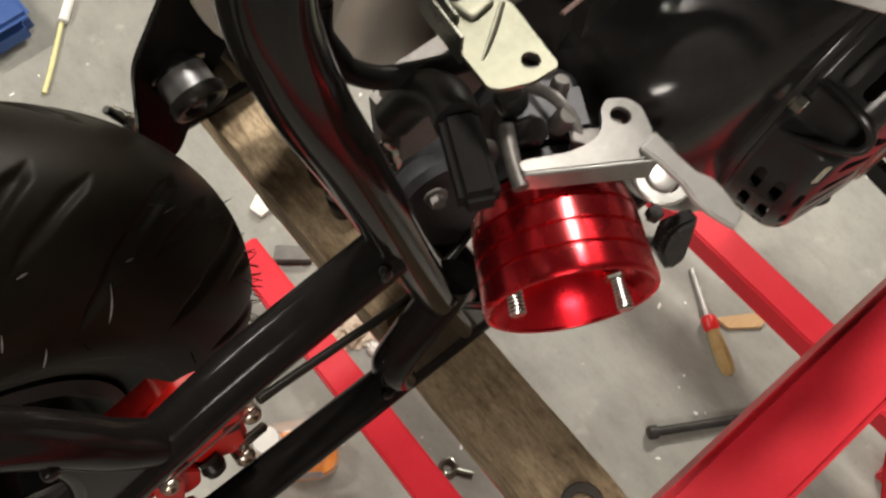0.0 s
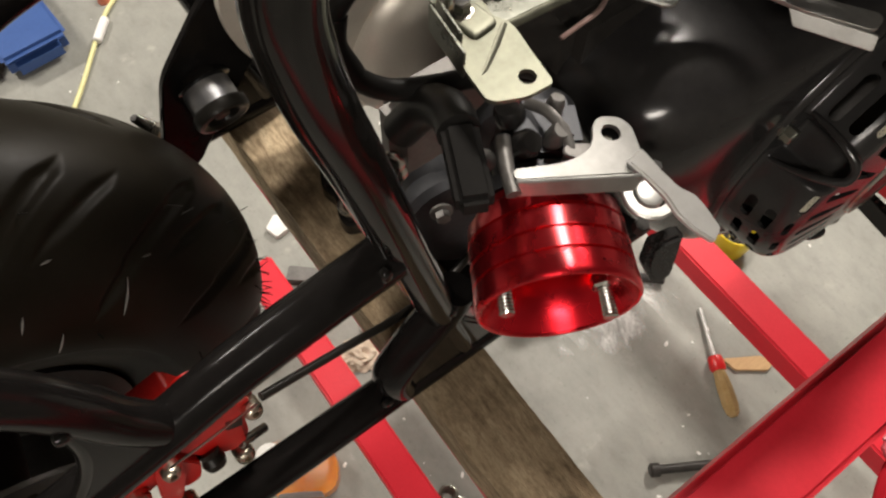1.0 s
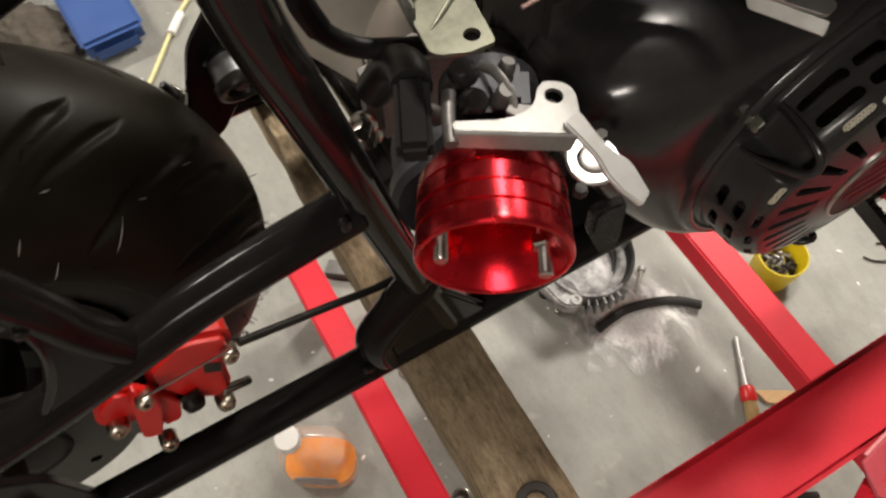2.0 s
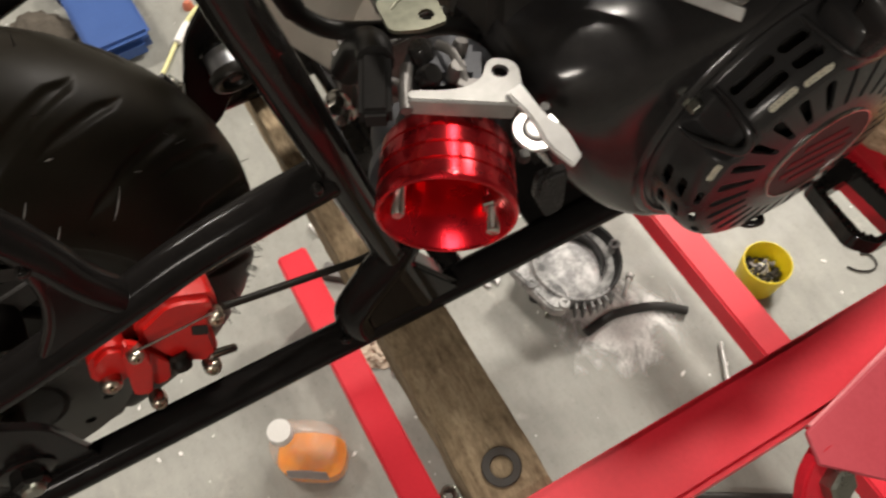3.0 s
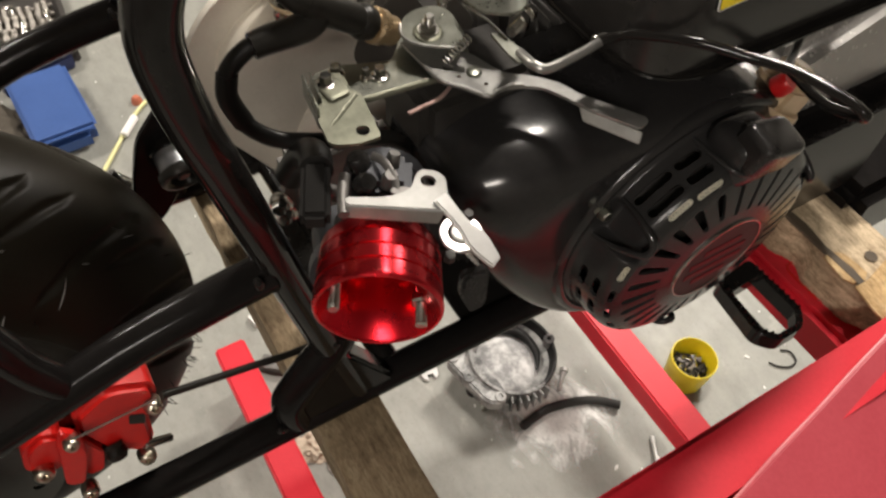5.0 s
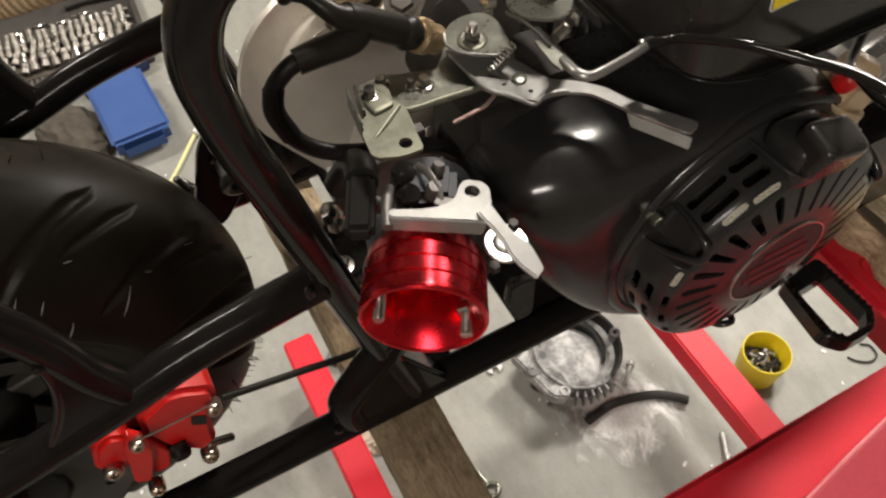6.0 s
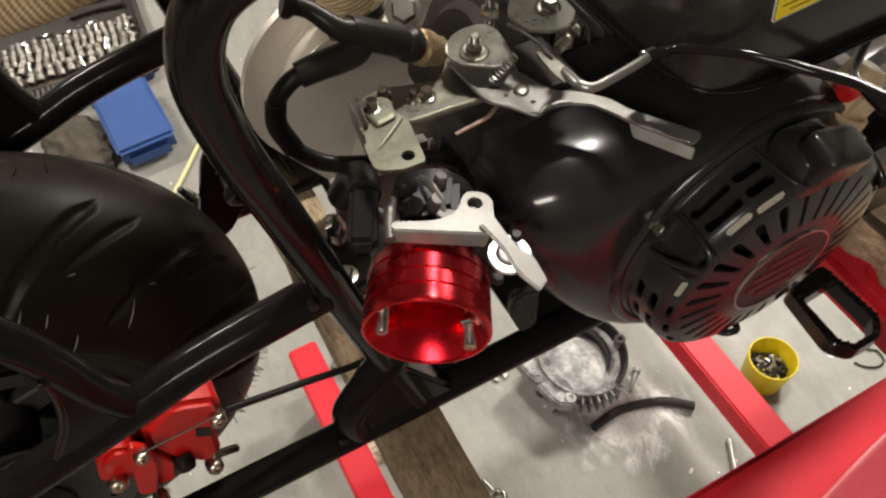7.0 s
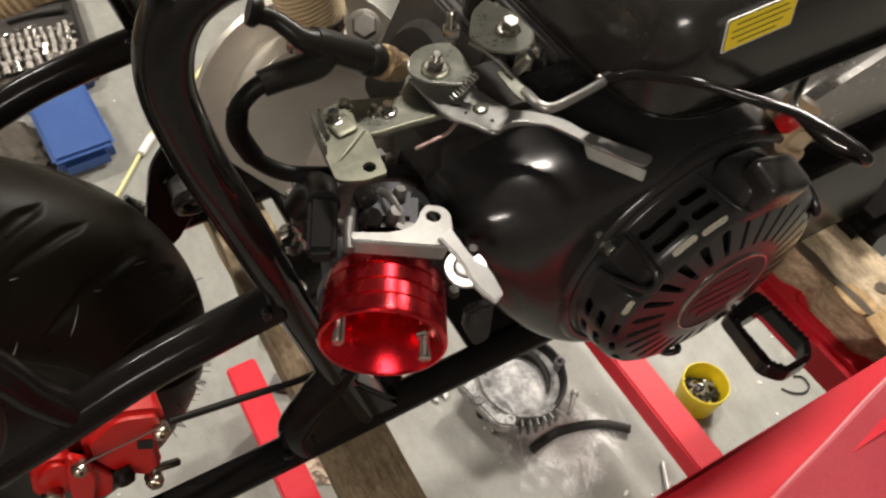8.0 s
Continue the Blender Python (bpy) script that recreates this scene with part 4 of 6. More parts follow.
def slotted_shell(prof, nt, solid, shift, thick):
    """Turns a (radius, y) profile round the fan's axis and cuts openings with smooth edges where solid(deg, r, s) is below zero.
    s runs along the profile; shift(deg, y) moves the skin inwards."""
    run = [0.0]
    for (r0, y0), (r1, y1) in zip(prof, prof[1:]):
        run.append(run[-1] + math.hypot(r1 - r0, y1 - y0))
    n = int(run[-1] / 0.0011)
    rows = []
    for i in range(n + 1):
        s = run[-1] * i / n
        rows.append((float(np.interp(s, run, [p[0] for p in prof])), float(np.interp(s, run, [p[1] for p in prof])), s))
    val = [[solid(360.0 * k / nt, r, s) for k in range(nt)] for r, y, s in rows]
    bm = bmesh.new()
    made = {}

    def spot(i, k):
        r, y, s = rows[i]
        a = math.tau * k / nt
        r -= shift(360.0 * k / nt, y)
        return Vector((CR.x + r * math.cos(a), y, CR.z + r * math.sin(a)))

    def corner(i, k):
        key = (i, k % nt)
        if key not in made:
            made[key] = bm.verts.new(spot(*key))
        return made[key]

    def crossing(a, b):
        a, b = (a[0], a[1] % nt), (b[0], b[1] % nt)
        key = (min(a, b), max(a, b))
        if key not in made:
            va, vb = val[key[0][0]][key[0][1]], val[key[1][0]][key[1][1]]
            made[key] = bm.verts.new(spot(*key[0]).lerp(spot(*key[1]), min(0.97, max(0.03, va / (va - vb)))))
        return made[key]

    for i in range(n):
        for k in range(nt):
            ring = [(i, k), (i, k + 1), (i + 1, k + 1), (i + 1, k)]
            inside = [val[a][b % nt] > 0 for a, b in ring]
            if not any(inside):
                continue
            poly = []
            for q in range(4):
                if inside[q]:
                    poly.append(corner(*ring[q]))
                if inside[q] != inside[(q + 1) % 4]:
                    poly.append(crossing(ring[q], ring[(q + 1) % 4]))
            if len(poly) > 2:
                bm.faces.new(poly)
    bmesh.ops.recalc_face_normals(bm, faces=bm.faces[:])
    bmesh.ops.solidify(bm, geom=bm.faces[:], thickness=thick)
    return bm


def recoil_cover(engine):
    """The pull-starter cover: flange, slotted drum wall, scooped bolt recesses, rounded shoulder and slotted face."""
    prof = [(0.0920, -0.0125), (0.0917, -0.0160), (0.0904, -0.0187), (0.0878, -0.0205), (0.0853, -0.0228), (0.0842, -0.028), (0.0836, -0.034), (0.0830, -0.040), (0.0824, -0.0445), (0.0814, -0.0475),
            (0.0797, -0.0502), (0.0770, -0.0524), (0.0735, -0.0540), (0.0690, -0.0550), (0.0620, -0.0563), (0.0550, -0.0575), (0.0450, -0.0590), (0.0345, -0.0600)]
    run = [0.0]
    for (r0, y0), (r1, y1) in zip(prof, prof[1:]):
        run.append(run[-1] + math.hypot(r1 - r0, y1 - y0))
    along_y = lambda y: float(np.interp(-y, [-p[1] for p in prof], run))
    along_r = lambda r: float(np.interp(-r, [-p[0] for p in prof], run))
    recesses = (148.0, 268.0, 28.0)
    # slots of the drum: middle, half length in degrees, place along the profile, half width
    slots = [(127.7, 9.0, along_y(-0.0315), 0.0031), (127.6, 8.5, along_y(-0.0422), 0.0030), (125.8, 6.2, along_y(-0.0510), 0.0024), (111.3, 6.6, along_y(-0.0518), 0.0023),
             (110.8, 6.0, along_y(-0.0315), 0.0031), (110.8, 6.0, along_y(-0.0422), 0.0030), (163.4, 5.0, along_y(-0.0518), 0.0022)]
    for mid in (178, 194, 210, 226, 242):
        slots += [(mid, 5.8, along_y(-0.0310), 0.0028), (mid, 5.8, along_y(-0.0420), 0.0028), (mid + 1, 4.6, along_y(-0.0520), 0.0019)]
    for mid in (292, 306, 320, 334, 348, 2):
        slots += [(mid, 5.0, along_y(-0.0320), 0.0028), (mid, 5.0, along_y(-0.0425), 0.0028)]
    rays = [(107.0 + 13.33 * k) % 360 for k in range(27)]

    def gap(deg, mid):
        return (deg - mid + 180.0) % 360.0 - 180.0

    def solid(deg, r, s):
        best = 1.0
        if s < along_r(0.0745):
            for mid, half, at_s, w in slots:
                du, dv = abs(radians(gap(deg, mid))) * 0.0825 - radians(half) * 0.0825 + w, abs(s - at_s)
                best = min(best, math.hypot(max(du, 0.0), dv) - w if du > 0 else dv - w)
        elif r > 0.038:
            for mid in rays:
                d = gap(deg, mid)
                if abs(d) > 9:
                    continue
                thin = mid < 99 or mid > 330
                lo, hi = (0.0430, 0.0705) if thin else (0.0460, 0.0695)
                u = (r - lo) / (hi - lo)
                w = 0.0017 if thin else 0.0017 + 0.0017 * min(max(u, 0), 1)
                du = max(lo + w - r, r - hi + w, 0.0)
                best = min(best, math.hypot(du, radians(d) * r) - w)
        return best

    def scoop(deg, y):
        """How far a bolt recess is pressed into the drum."""
        deep = 0.0
        for mid in recesses:
            a = 1 - min(1.0, max(0.0, (abs(gap(deg, mid)) - 5.8) / 3.4))
            b = min(1.0, max(0.0, (-0.0205 - y) / 0.003)) * min(1.0, max(0.0, (y + 0.0560) / 0.008))
            deep = max(deep, a * a * (3 - 2 * a) * b * b * (3 - 2 * b))
        return 0.0095 * deep

    cover = part("recoil_cover", slotted_shell(prof, 480, solid, scoop, 0.0022), RECOIL, engine, "black slotted pull-starter cover", 50)

    def at(deg, r, y):
        a = radians(deg)
        return Vector((CR.x + r * math.cos(a), y, CR.z + r * math.sin(a)))

    for mid in recesses:
        path = [at(mid - 9.7, 0.0846, -0.0240), at(mid - 9.4, 0.0840, -0.033), at(mid - 8.4, 0.0830, -0.043), at(mid - 6.4, 0.0800, -0.0520), at(mid - 2.8, 0.0775, -0.0555), at(mid + 1.2, 0.0785, -0.0545), at(mid + 5.0, 0.0822, -0.0450), at(mid + 8.0, 0.0840, -0.034), at(mid + 9.5, 0.0847, -0.0240)]
        part("bolt_recess_rim", sweep(path, [0.0012, 0.0017, 0.0022, 0.0025, 0.0025, 0.0025, 0.0022, 0.0017, 0.0012], 14, 6), SHROUD, cover)
        part("bolt_lug", lathe([(0, 0), (0, 0.0095), (0.007, 0.009), (0.008, 0.0075), (0.008, 0)], at(mid - 1, 0.0880, -0.012), (0, -1, 0), 28), RECOIL, cover)
        part("cover_bolt", bolt_head(at(mid - 1, 0.0880, -0.0200), (0, -1, 0), 0.0042, 0.0055), ZINC, cover, "bright hexagon flange bolt")
    badge = part("badge", lathe([(0, 0), (0, 0.0338), (0.0012, 0.0338), (0.0012, 0)], (CR.x, -0.0593, CR.z), (0, -1, 0), 64), BADGE, cover, "dark round badge with a pale rim")
    part("badge_rim", lathe([(0, 0.0330), (0.0018, 0.0333), (0.0018, 0.0343), (0, 0.0346)], (CR.x, -0.0596, CR.z), (0, -1, 0), 64), STUD, badge, "pale metal rim")
    for z, w in ((0.0135, 0.015), (0.0035, 0.023), (-0.0065, 0.024), (-0.0165, 0.014)):
        part("badge_bar", box(CR.x - w, CR.x + w, -0.0612, -0.0603, CR.z + z - 0.0026, CR.z + z + 0.0026, 0.0004, 1), BADGE_RED, badge)
    for lo, hi in ((101, 133.5), (157.8, 169)):
        net = bmesh.new()
        band = [[net.verts.new(at(lo + (hi - lo) * k / 24, r, y)) for r, y in ((0.0800, -0.0465), (0.0785, -0.0495), (0.0758, -0.0520), (0.0735, -0.0535))] for k in range(25)]
        for p, q in zip(band, band[1:]):
            for k in range(3):
                net.faces.new((p[k], p[k + 1], q[k + 1], q[k]))
        bmesh.ops.solidify(net, geom=net.faces[:], thickness=0.0006)
        part("screen", net, SCREEN, cover, "cream wire screen behind the slots")
    part("flywheel", lathe([(-0.047, 0), (-0.047, 0.03), (-0.042, 0.062), (-0.015, 0.068), (-0.015, 0)], (CR.x, 0, CR.z), (0, 1, 0), 48), DARK_CAST, cover)
    part("flange_bead", sweep([at(d, 0.0911, -0.0180) for d in range(30, 291, 10)], 0.0021, 10, 2), SHROUD, cover)
    # grip housing and pull handle
    turn = lambda d: Matrix.Rotation(radians(90 - d), 4, "Y")
    house = pebble(0.0190, 0.0170, 0.0165, Matrix.Translation(at(88, 0.0790, -0.0400)) @ turn(84), 0.5)
    part("handle_housing", house, RECOIL, cover, "", 75)
    part("housing_lip", sweep([at(103.5, 0.0845, -0.0225), at(103, 0.0850, -0.040), at(101, 0.0830, -0.0525), at(97, 0.0800, -0.0560), at(88, 0.0770, -0.0565)], 0.0015, 10, 6), RECOIL, cover)
    grip = pebble(0.0175, 0.0125, 0.0125, Matrix.Translation((0.1850, -0.0505, 1.0000)) @ turn(76) @ Matrix.Rotation(radians(12), 4, "X"), 0.36)
    part("pull_handle", grip, BLACK_PLASTIC, cover, "black moulded pull handle", 75)
    part("handle_rope", rod(at(100, 0.083, -0.043), at(90, 0.0890, -0.0490), 0.0028, 12), RUBBER, cover, "short black starter rope")


def fan_shroud(engine):
    out = [(0.172, 0.797), (0.125, 0.812), (0.080, 0.85), (0.043, 0.905), (0.025, 0.95), (0.018, 0.98), (0.036, 1.002), (0.09, 1.006), (0.16, 1.008), (0.24, 0.990), (0.284, 0.94), (0.292, 0.88), (0.262, 0.822), (0.215, 0.797)]
    outline = [Vector(q) for q in rounded2(out, 0.03, 6)]

    def reach(a):
        """How far the outline lies from the fan's axis in the direction a."""
        d = Vector((math.cos(a), math.sin(a)))
        best = 0.1
        for p, q in zip(outline, outline[1:] + outline[:1]):
            e = q - p
            den = d.x * e.y - d.y * e.x
            if abs(den) < 1e-9:
                continue
            w = p - Vector((CR.x, CR.z))
            s, u = (w.x * e.y - w.y * e.x) / den, (w.x * d.y - w.y * d.x) / den
            if s > 0 and -1e-6 <= u <= 1 + 1e-6:
                best = max(best, s)
        return best

    n = 120
    far = [max(reach(math.tau * k / n), 0.0955) for k in range(n)]
    far = [sum(far[(k + o) % n] for o in range(-2, 3)) / 5 for k in range(n)]
    bm = bmesh.new()
    steps = [(0.0, -0.0175), (0.02, -0.0192), (0.05, -0.0192)] + [(0.05 + 0.95 * math.sin(radians(a)) ** 0.8, -0.0185 + 0.050 * (1 - math.cos(radians(a)) ** 0.8)) for a in (8, 16, 24, 32, 39, 46, 53, 60, 67, 74, 80, 85, 88.5)] + [(1.0, 0.045), (1.0, 0.08)]
    rings = []
    for f, y in steps:
        ring = []
        for k in range(n):
            r = 0.0908 + (far[k] - 0.0908) * f
            ring.append(bm.verts.new((CR.x + r * math.cos(math.tau * k / n), y, CR.z + r * math.sin(math.tau * k / n))))
        rings.append(ring)
    for a, b in zip(rings, rings[1:]):
        for k in range(n):
            j = (k + 1) % n
            bm.faces.new((a[k], a[j], b[j], b[k]))
    bm.faces.new(rings[-1])
    part("fan_shroud", bm, SHROUD, engine, "glossy black fan shroud", 60)
    part("shroud_ring", lathe([(-0.013, 0.0955), (-0.0160, 0.0960), (-0.0190, 0.0954), (-0.0212, 0.0938), (-0.0222, 0.0915), (-0.0218, 0.0890), (-0.019, 0.0875), (-0.012, 0.087)], (CR.x, 0, CR.z), (0, 1, 0), 72), SHROUD, engine)


def fuel_tank(engine):
    foot = rounded2([(0.1125, -0.0195), (0.36, -0.0195), (0.36, 0.16), (0.1125, 0.16)], 0.030, 10)
    body = bmesh.new()
    rings = []
    cx, cy = 0.2362, 0.07
    for z, inset in ((1.047, 0.0), (1.070, 0.0008), (1.086, 0.0022), (1.0945, 0.0048), (1.1005, 0.0090), (1.1045, 0.0145), (1.107, 0.021), (1.109, 0.030), (1.111, 0.045), (1.1125, 0.07)):
        ring = []
        for x, y in foot:
            kx, ky = 1 - inset / 0.1255, 1 - inset / 0.09
            ring.append(body.verts.new((cx + (x - cx) * kx, cy + (y - cy) * ky, z)))
        rings.append(ring)
    for a, b in zip(rings, rings[1:]):
        for k in range(len(a)):
            j = (k + 1) % len(a)
            body.faces.new((a[k], a[j], b[j], b[k]))
    body.faces.new(rings[-1])
    body.faces.new(rings[0][::-1])
    tank = part("fuel_tank", body, TANK, engine, "glossy black fuel tank", 50)
    part("seam_flange", plate(rounded2([(0.1075, -0.0255), (0.366, -0.0255), (0.366, 0.166), (0.1075, 0.166)], 0.049, 10), 0.0045, XY(1.0435), bev=0.0018, seg=3), BLACK, tank)
    part("filler_cap", lathe([(0, 0), (0, 0.03), (0.012, 0.031), (0.018, 0.027), (0.018, 0)], (0.25, 0.08, 1.110), (0, 0, 1), 36), BLACK_PLASTIC, tank)
    part("mounting_ear", pebble(0.010, 0.007, 0.020, Matrix.Translation((0.1050, 0.130, 1.034)) @ Matrix.Rotation(0.15, 4, "Y"), 0.7), TANK, tank)
    # warning label on the front face
    o = Vector((0.1412, -0.0186, 1.0810))
    m = frame_uv(o, (1, -0.002, 0.06), (0, 0.12, 1))
    label = part("warning_label", plate(rounded2([(0, 0), (0.044, 0), (0.044, 0.0175), (0, 0.0175)], 0.0015), 0.0006, m), WHITE, tank, "yellow warning label with a white edge")
    part("label_line", plate(rounded2([(0.0006, 0.0006), (0.0434, 0.0006), (0.0434, 0.0169), (0.0006, 0.0169)], 0.0012), 0.0003, m @ Matrix.Translation((0, 0, 0.0005))), INK, label, "thin black line")
    part("label_field", plate(rounded2([(0.0010, 0.0010), (0.0430, 0.0010), (0.0430, 0.0165), (0.0010, 0.0165)], 0.001), 0.0004, m @ Matrix.Translation((0, 0, 0.0006))), LABEL_YELLOW, label, "yellow label field")
    for k, (a, b) in enumerate(((0.006, 0.038), (0.004, 0.040), (0.004, 0.036), (0.009, 0.033))):
        v = 0.0138 - 0.0034 * k
        part("text_bar", box(a, b, v - 0.0003, v + 0.0003, 0.0009, 0.0012, 0, 1, m), INK, label)


def cylinder(engine):
    """Finned cylinder and head, leaning back, and the crankcase."""
    part("crankcase", box(0.085, 0.29, 0.085, 0.20, 0.7695, 0.93, 0.012, 3), DARK_CAST, engine)
    case = part("crankcase_nose", join(pebble(0.050, 0.030, 0.056, Matrix.Translation((0.030, 0.108, 0.826)), 0.6), lathe([(0, 0), (0, 0.034), (0.006, 0.038), (0.016, 0.038), (0.020, 0.034), (0.020, 0)], (0.006, 0.092, 0.838), (-0.35, -0.9, 0.2), 32)), ALLOY, engine, "dark blue-grey crankcase casting")
    part("case_bolt", bolt_head((-0.016, 0.0765, 0.868), (-0.35, -0.9, 0.2), 0.0045, 0.005), GREY_CAST, case)
    ax = Vector((-0.9, 0, 0.43)).normalized()
    c0 = Vector((0.170, 0.142, 0.926))
    m = frame_uv(c0, (0, 1, 0), (ax.z, 0, -ax.x))
    for k in range(9):
        mm = Matrix.Translation(ax * (0.012 * k + 0.01)) @ m
        part("fin", plate(rounded2([(-0.046, -0.046), (0.05, -0.046), (0.05, 0.05), (-0.046, 0.05)], 0.012), 0.003, mm, bev=0.0008), DARK_CAST, engine)
    part("barrel", rod(c0, c0 + ax * 0.118, 0.04, 32), DARK_CAST, engine)
    hm = Matrix.Translation(ax * 0.112) @ m
    part("cylinder_head", plate(rounded2([(-0.048, -0.044), (0.048, -0.044), (0.048, 0.048), (-0.048, 0.048)], 0.012), 0.022, hm, bev=0.002, seg=2), DARK_CAST, engine)
    # governor and control parts under the tank
    part("governor_box", box(0.025, 0.10, 0.045, 0.095, 0.965, 1.018, 0.006), DARK_CAST, engine)


def spark_plug(engine):
    a, b = Vector((0.022, 0.088, 1.040)), Vector((-0.013, 0.083, 1.067))
    d = (b - a).normalized()
    boot = part("plug_boot", join(lathe([(0.010, 0), (0.010, 0.0086), (0.015, 0.0096), (0.018, 0.0086), (0.019, 0.0076), (0.021, 0.0082), (0.05, 0.0078), (0.056, 0.0070), (0.058, 0)], a, d, 28),
                                  sweep([a + d * 0.05, a + d * 0.062, Vector((-0.036, 0.089, 1.086)), Vector((-0.044, 0.092, 1.090))], [0.0075, 0.0052, 0.0042, 0.0046], 18),
                                  sweep([a + d * 0.045, Vector((-0.022, 0.080, 1.062)), Vector((-0.040, 0.080, 1.061)), Vector((-0.050, 0.080, 1.060))], [0.0075, 0.0075, 0.0070, 0.0064], 18)), RUBBER, engine, "black rubber spark plug boot")
    part("boot_end", lathe([(0, 0), (0, 0.0056), (0.002, 0.0075), (0.004, 0.0078), (0.006, 0.007), (0.006, 0)], (-0.041, 0.0925, 1.089), (-0.75, 0.25, 0.35), 18), RUBBER, boot)
    part("plug_shell", lathe([(-0.008, 0), (-0.008, 0.008), (0, 0.008), (0.001, 0.0095), (0.006, 0.0095), (0.007, 0.0075), (0.012, 0.0075), (0.012, 0)], a, d, 24), BRASS, engine, "brass-toned spark plug shell")
    wire = [(-0.046, 0.080, 1.061), (-0.055, 0.080, 1.058), (-0.064, 0.079, 1.050), (-0.0665, 0.077, 1.038), (-0.062, 0.074, 1.022), (-0.050, 0.070, 1.009), (-0.034, 0.066, 1.003), (-0.016, 0.062, 0.999), (0.01, 0.06, 0.99), (0.03, 0.06, 0.97)]
    part("plug_lead", sweep(wire, 0.0046, 14, 7), HOSE, engine, "black spark plug lead")
    part("lead_sleeve", sweep(wire[2:5], 0.0054, 14, 5), HOSE, engine)


def linkage(engine):
    """Throttle control: a stack of zinc-plated plates, levers, springs and bolts behind the intake."""
    base = plate(rounded2([(-0.0218, 0.0715), (-0.0194, 0.0862), (-0.0037, 0.0871), (0.0044, 0.0837), (0.0223, 0.0776), (0.0309, 0.0865), (0.0402, 0.1035), (0.0594, 0.1059), (0.0696, 0.0972), (0.0671, 0.0777), (0.0616, 0.0611), (0.0474, 0.0446), (0.0372, 0.0524), (0.0298, 0.0528), (0.0129, 0.0545), (-0.0050, 0.0564), (-0.0107, 0.0638)], 0.003), 0.002, XY(1.0245), bev=0.0004)
    plate_ob = part("control_plate", base, ZINC, engine, "zinc-plated throttle control plate")
    part("folded_lip", sweep([(-0.0120, 0.0638, 1.0272), (-0.0049, 0.0566, 1.0272), (0.0130, 0.0548, 1.0272), (0.0300, 0.0533, 1.0272), (0.0360, 0.0529, 1.0272)], 0.0019, 10, 6, 0.7), ZINC_YELLOW, plate_ob, "pale folded lip")
    # bent lead bracket with a crease, in front of an upright channel
    tab = plate(rounded2([(-0.0297, 0.0549), (-0.0364, 0.0408), (-0.0381, 0.0263), (-0.0358, 0.0232), (-0.0258, 0.0189), (-0.0157, 0.0184), (-0.0146, 0.0199), (-0.0122, 0.0352), (-0.0104, 0.0447), (-0.0108, 0.0494), (-0.0136, 0.0536), (-0.0119, 0.0631), (-0.0135, 0.0665), (-0.0214, 0.0705)], 0.002), 0.002, XY(1.0385), [circle2(-0.0208, 0.0256, 0.0032, 20)], bev=0.0004)
    tab_ob = part("lead_bracket", tab, ZINC_YELLOW, plate_ob, "yellowish passivated steel bracket with a hole")
    part("crease", sweep([(-0.0340, 0.0345, 1.0398), (-0.0303, 0.0361, 1.0402), (-0.0212, 0.0422, 1.0405), (-0.0126, 0.0484, 1.0405)], [0.0005, 0.0012, 0.0016, 0.0014], 12, 6, 0.5), ZINC_YELLOW, tab_ob)
    part("step", pebble(0.0062, 0.0075, 0.0026, Matrix.Translation((-0.0212, 0.0560, 1.0400)) @ Matrix.Rotation(radians(8), 4, "Z"), 0.4), ZINC_YELLOW, tab_ob)
    for (x0, y0), (x1, y1), top in (((-0.0317, 0.0673), (-0.0350, 0.0423), 1.046), ((-0.0272, 0.0690), (-0.0298, 0.0508), 1.0445)):
        run = math.hypot(x1 - x0, y1 - y0)
        part("channel_wall", box(0, run, 0, 0.013, -0.0006, 0.0006, 0.0003, 1, frame_uv((x0, y0, top - 0.013), (x1 - x0, y1 - y0, 0), (0, 0, 1))), ZINC, plate_ob)
    for p, r in (((-0.0225, 0.0605, 1.0410), 0.0034), ((0.0109, 0.0687, 1.0265), 0.0034), ((0.0041, 0.0709, 1.0265), 0.0022), ((-0.0085, 0.0805, 1.0265), 0.0030)):
        part("bolt", bolt_head(p, (0, 0.06, 1), r, 0.0048), STUD, plate_ob)
    # pivot with its washer and nut
    piv = Vector((0.0407, 0.0718, 1.0414))
    part("pivot_washer", lathe([(0, 0), (0, 0.0074), (0.0008, 0.0078), (0.0013, 0.0070), (0.0015, 0.0055), (0.0015, 0)], piv, (0, -0.06, 1), 36), ZINC_YELLOW, plate_ob)
    part("pivot_nut", join(lathe([(0, 0), (0, 0.0058), (0.0012, 0.0056), (0.0012, 0)], piv + Vector((0, 0, 0.0014)), (0, -0.06, 1), 26), hexagon(piv + Vector((0, 0, 0.0022)), (0, -0.06, 1), 0.0045, 0.0052), threaded(piv + Vector((0, -0.0005, 0.007)), (0, -0.06, 1), 0.0025, 0.0045)), STUD, plate_ob)
    dish = rounded2([(0.0313, 0.0852), (0.0280, 0.0785), (0.0278, 0.0731), (0.0312, 0.0668), (0.0398, 0.0600), (0.0481, 0.0553), (0.0518, 0.0564), (0.0573, 0.0615), (0.0594, 0.0722), (0.0606, 0.0816), (0.0578, 0.0891), (0.0520, 0.0916), (0.0437, 0.0921), (0.0367, 0.0897)], 0.003)
    arm_ob = part("pivot_plate", plate(dish, 0.0016, XY(1.0398), bev=0.0004), ZINC, plate_ob)
    part("folded_edge", sweep([(0.0313, 0.0848, 1.0414), (0.0282, 0.0785, 1.0414), (0.0281, 0.0731, 1.0414), (0.0313, 0.0670, 1.0414), (0.0398, 0.0603, 1.0414), (0.0481, 0.0557, 1.0414), (0.0516, 0.0567, 1.0414)], 0.0007, 8, 6), BRUSHED, arm_ob)
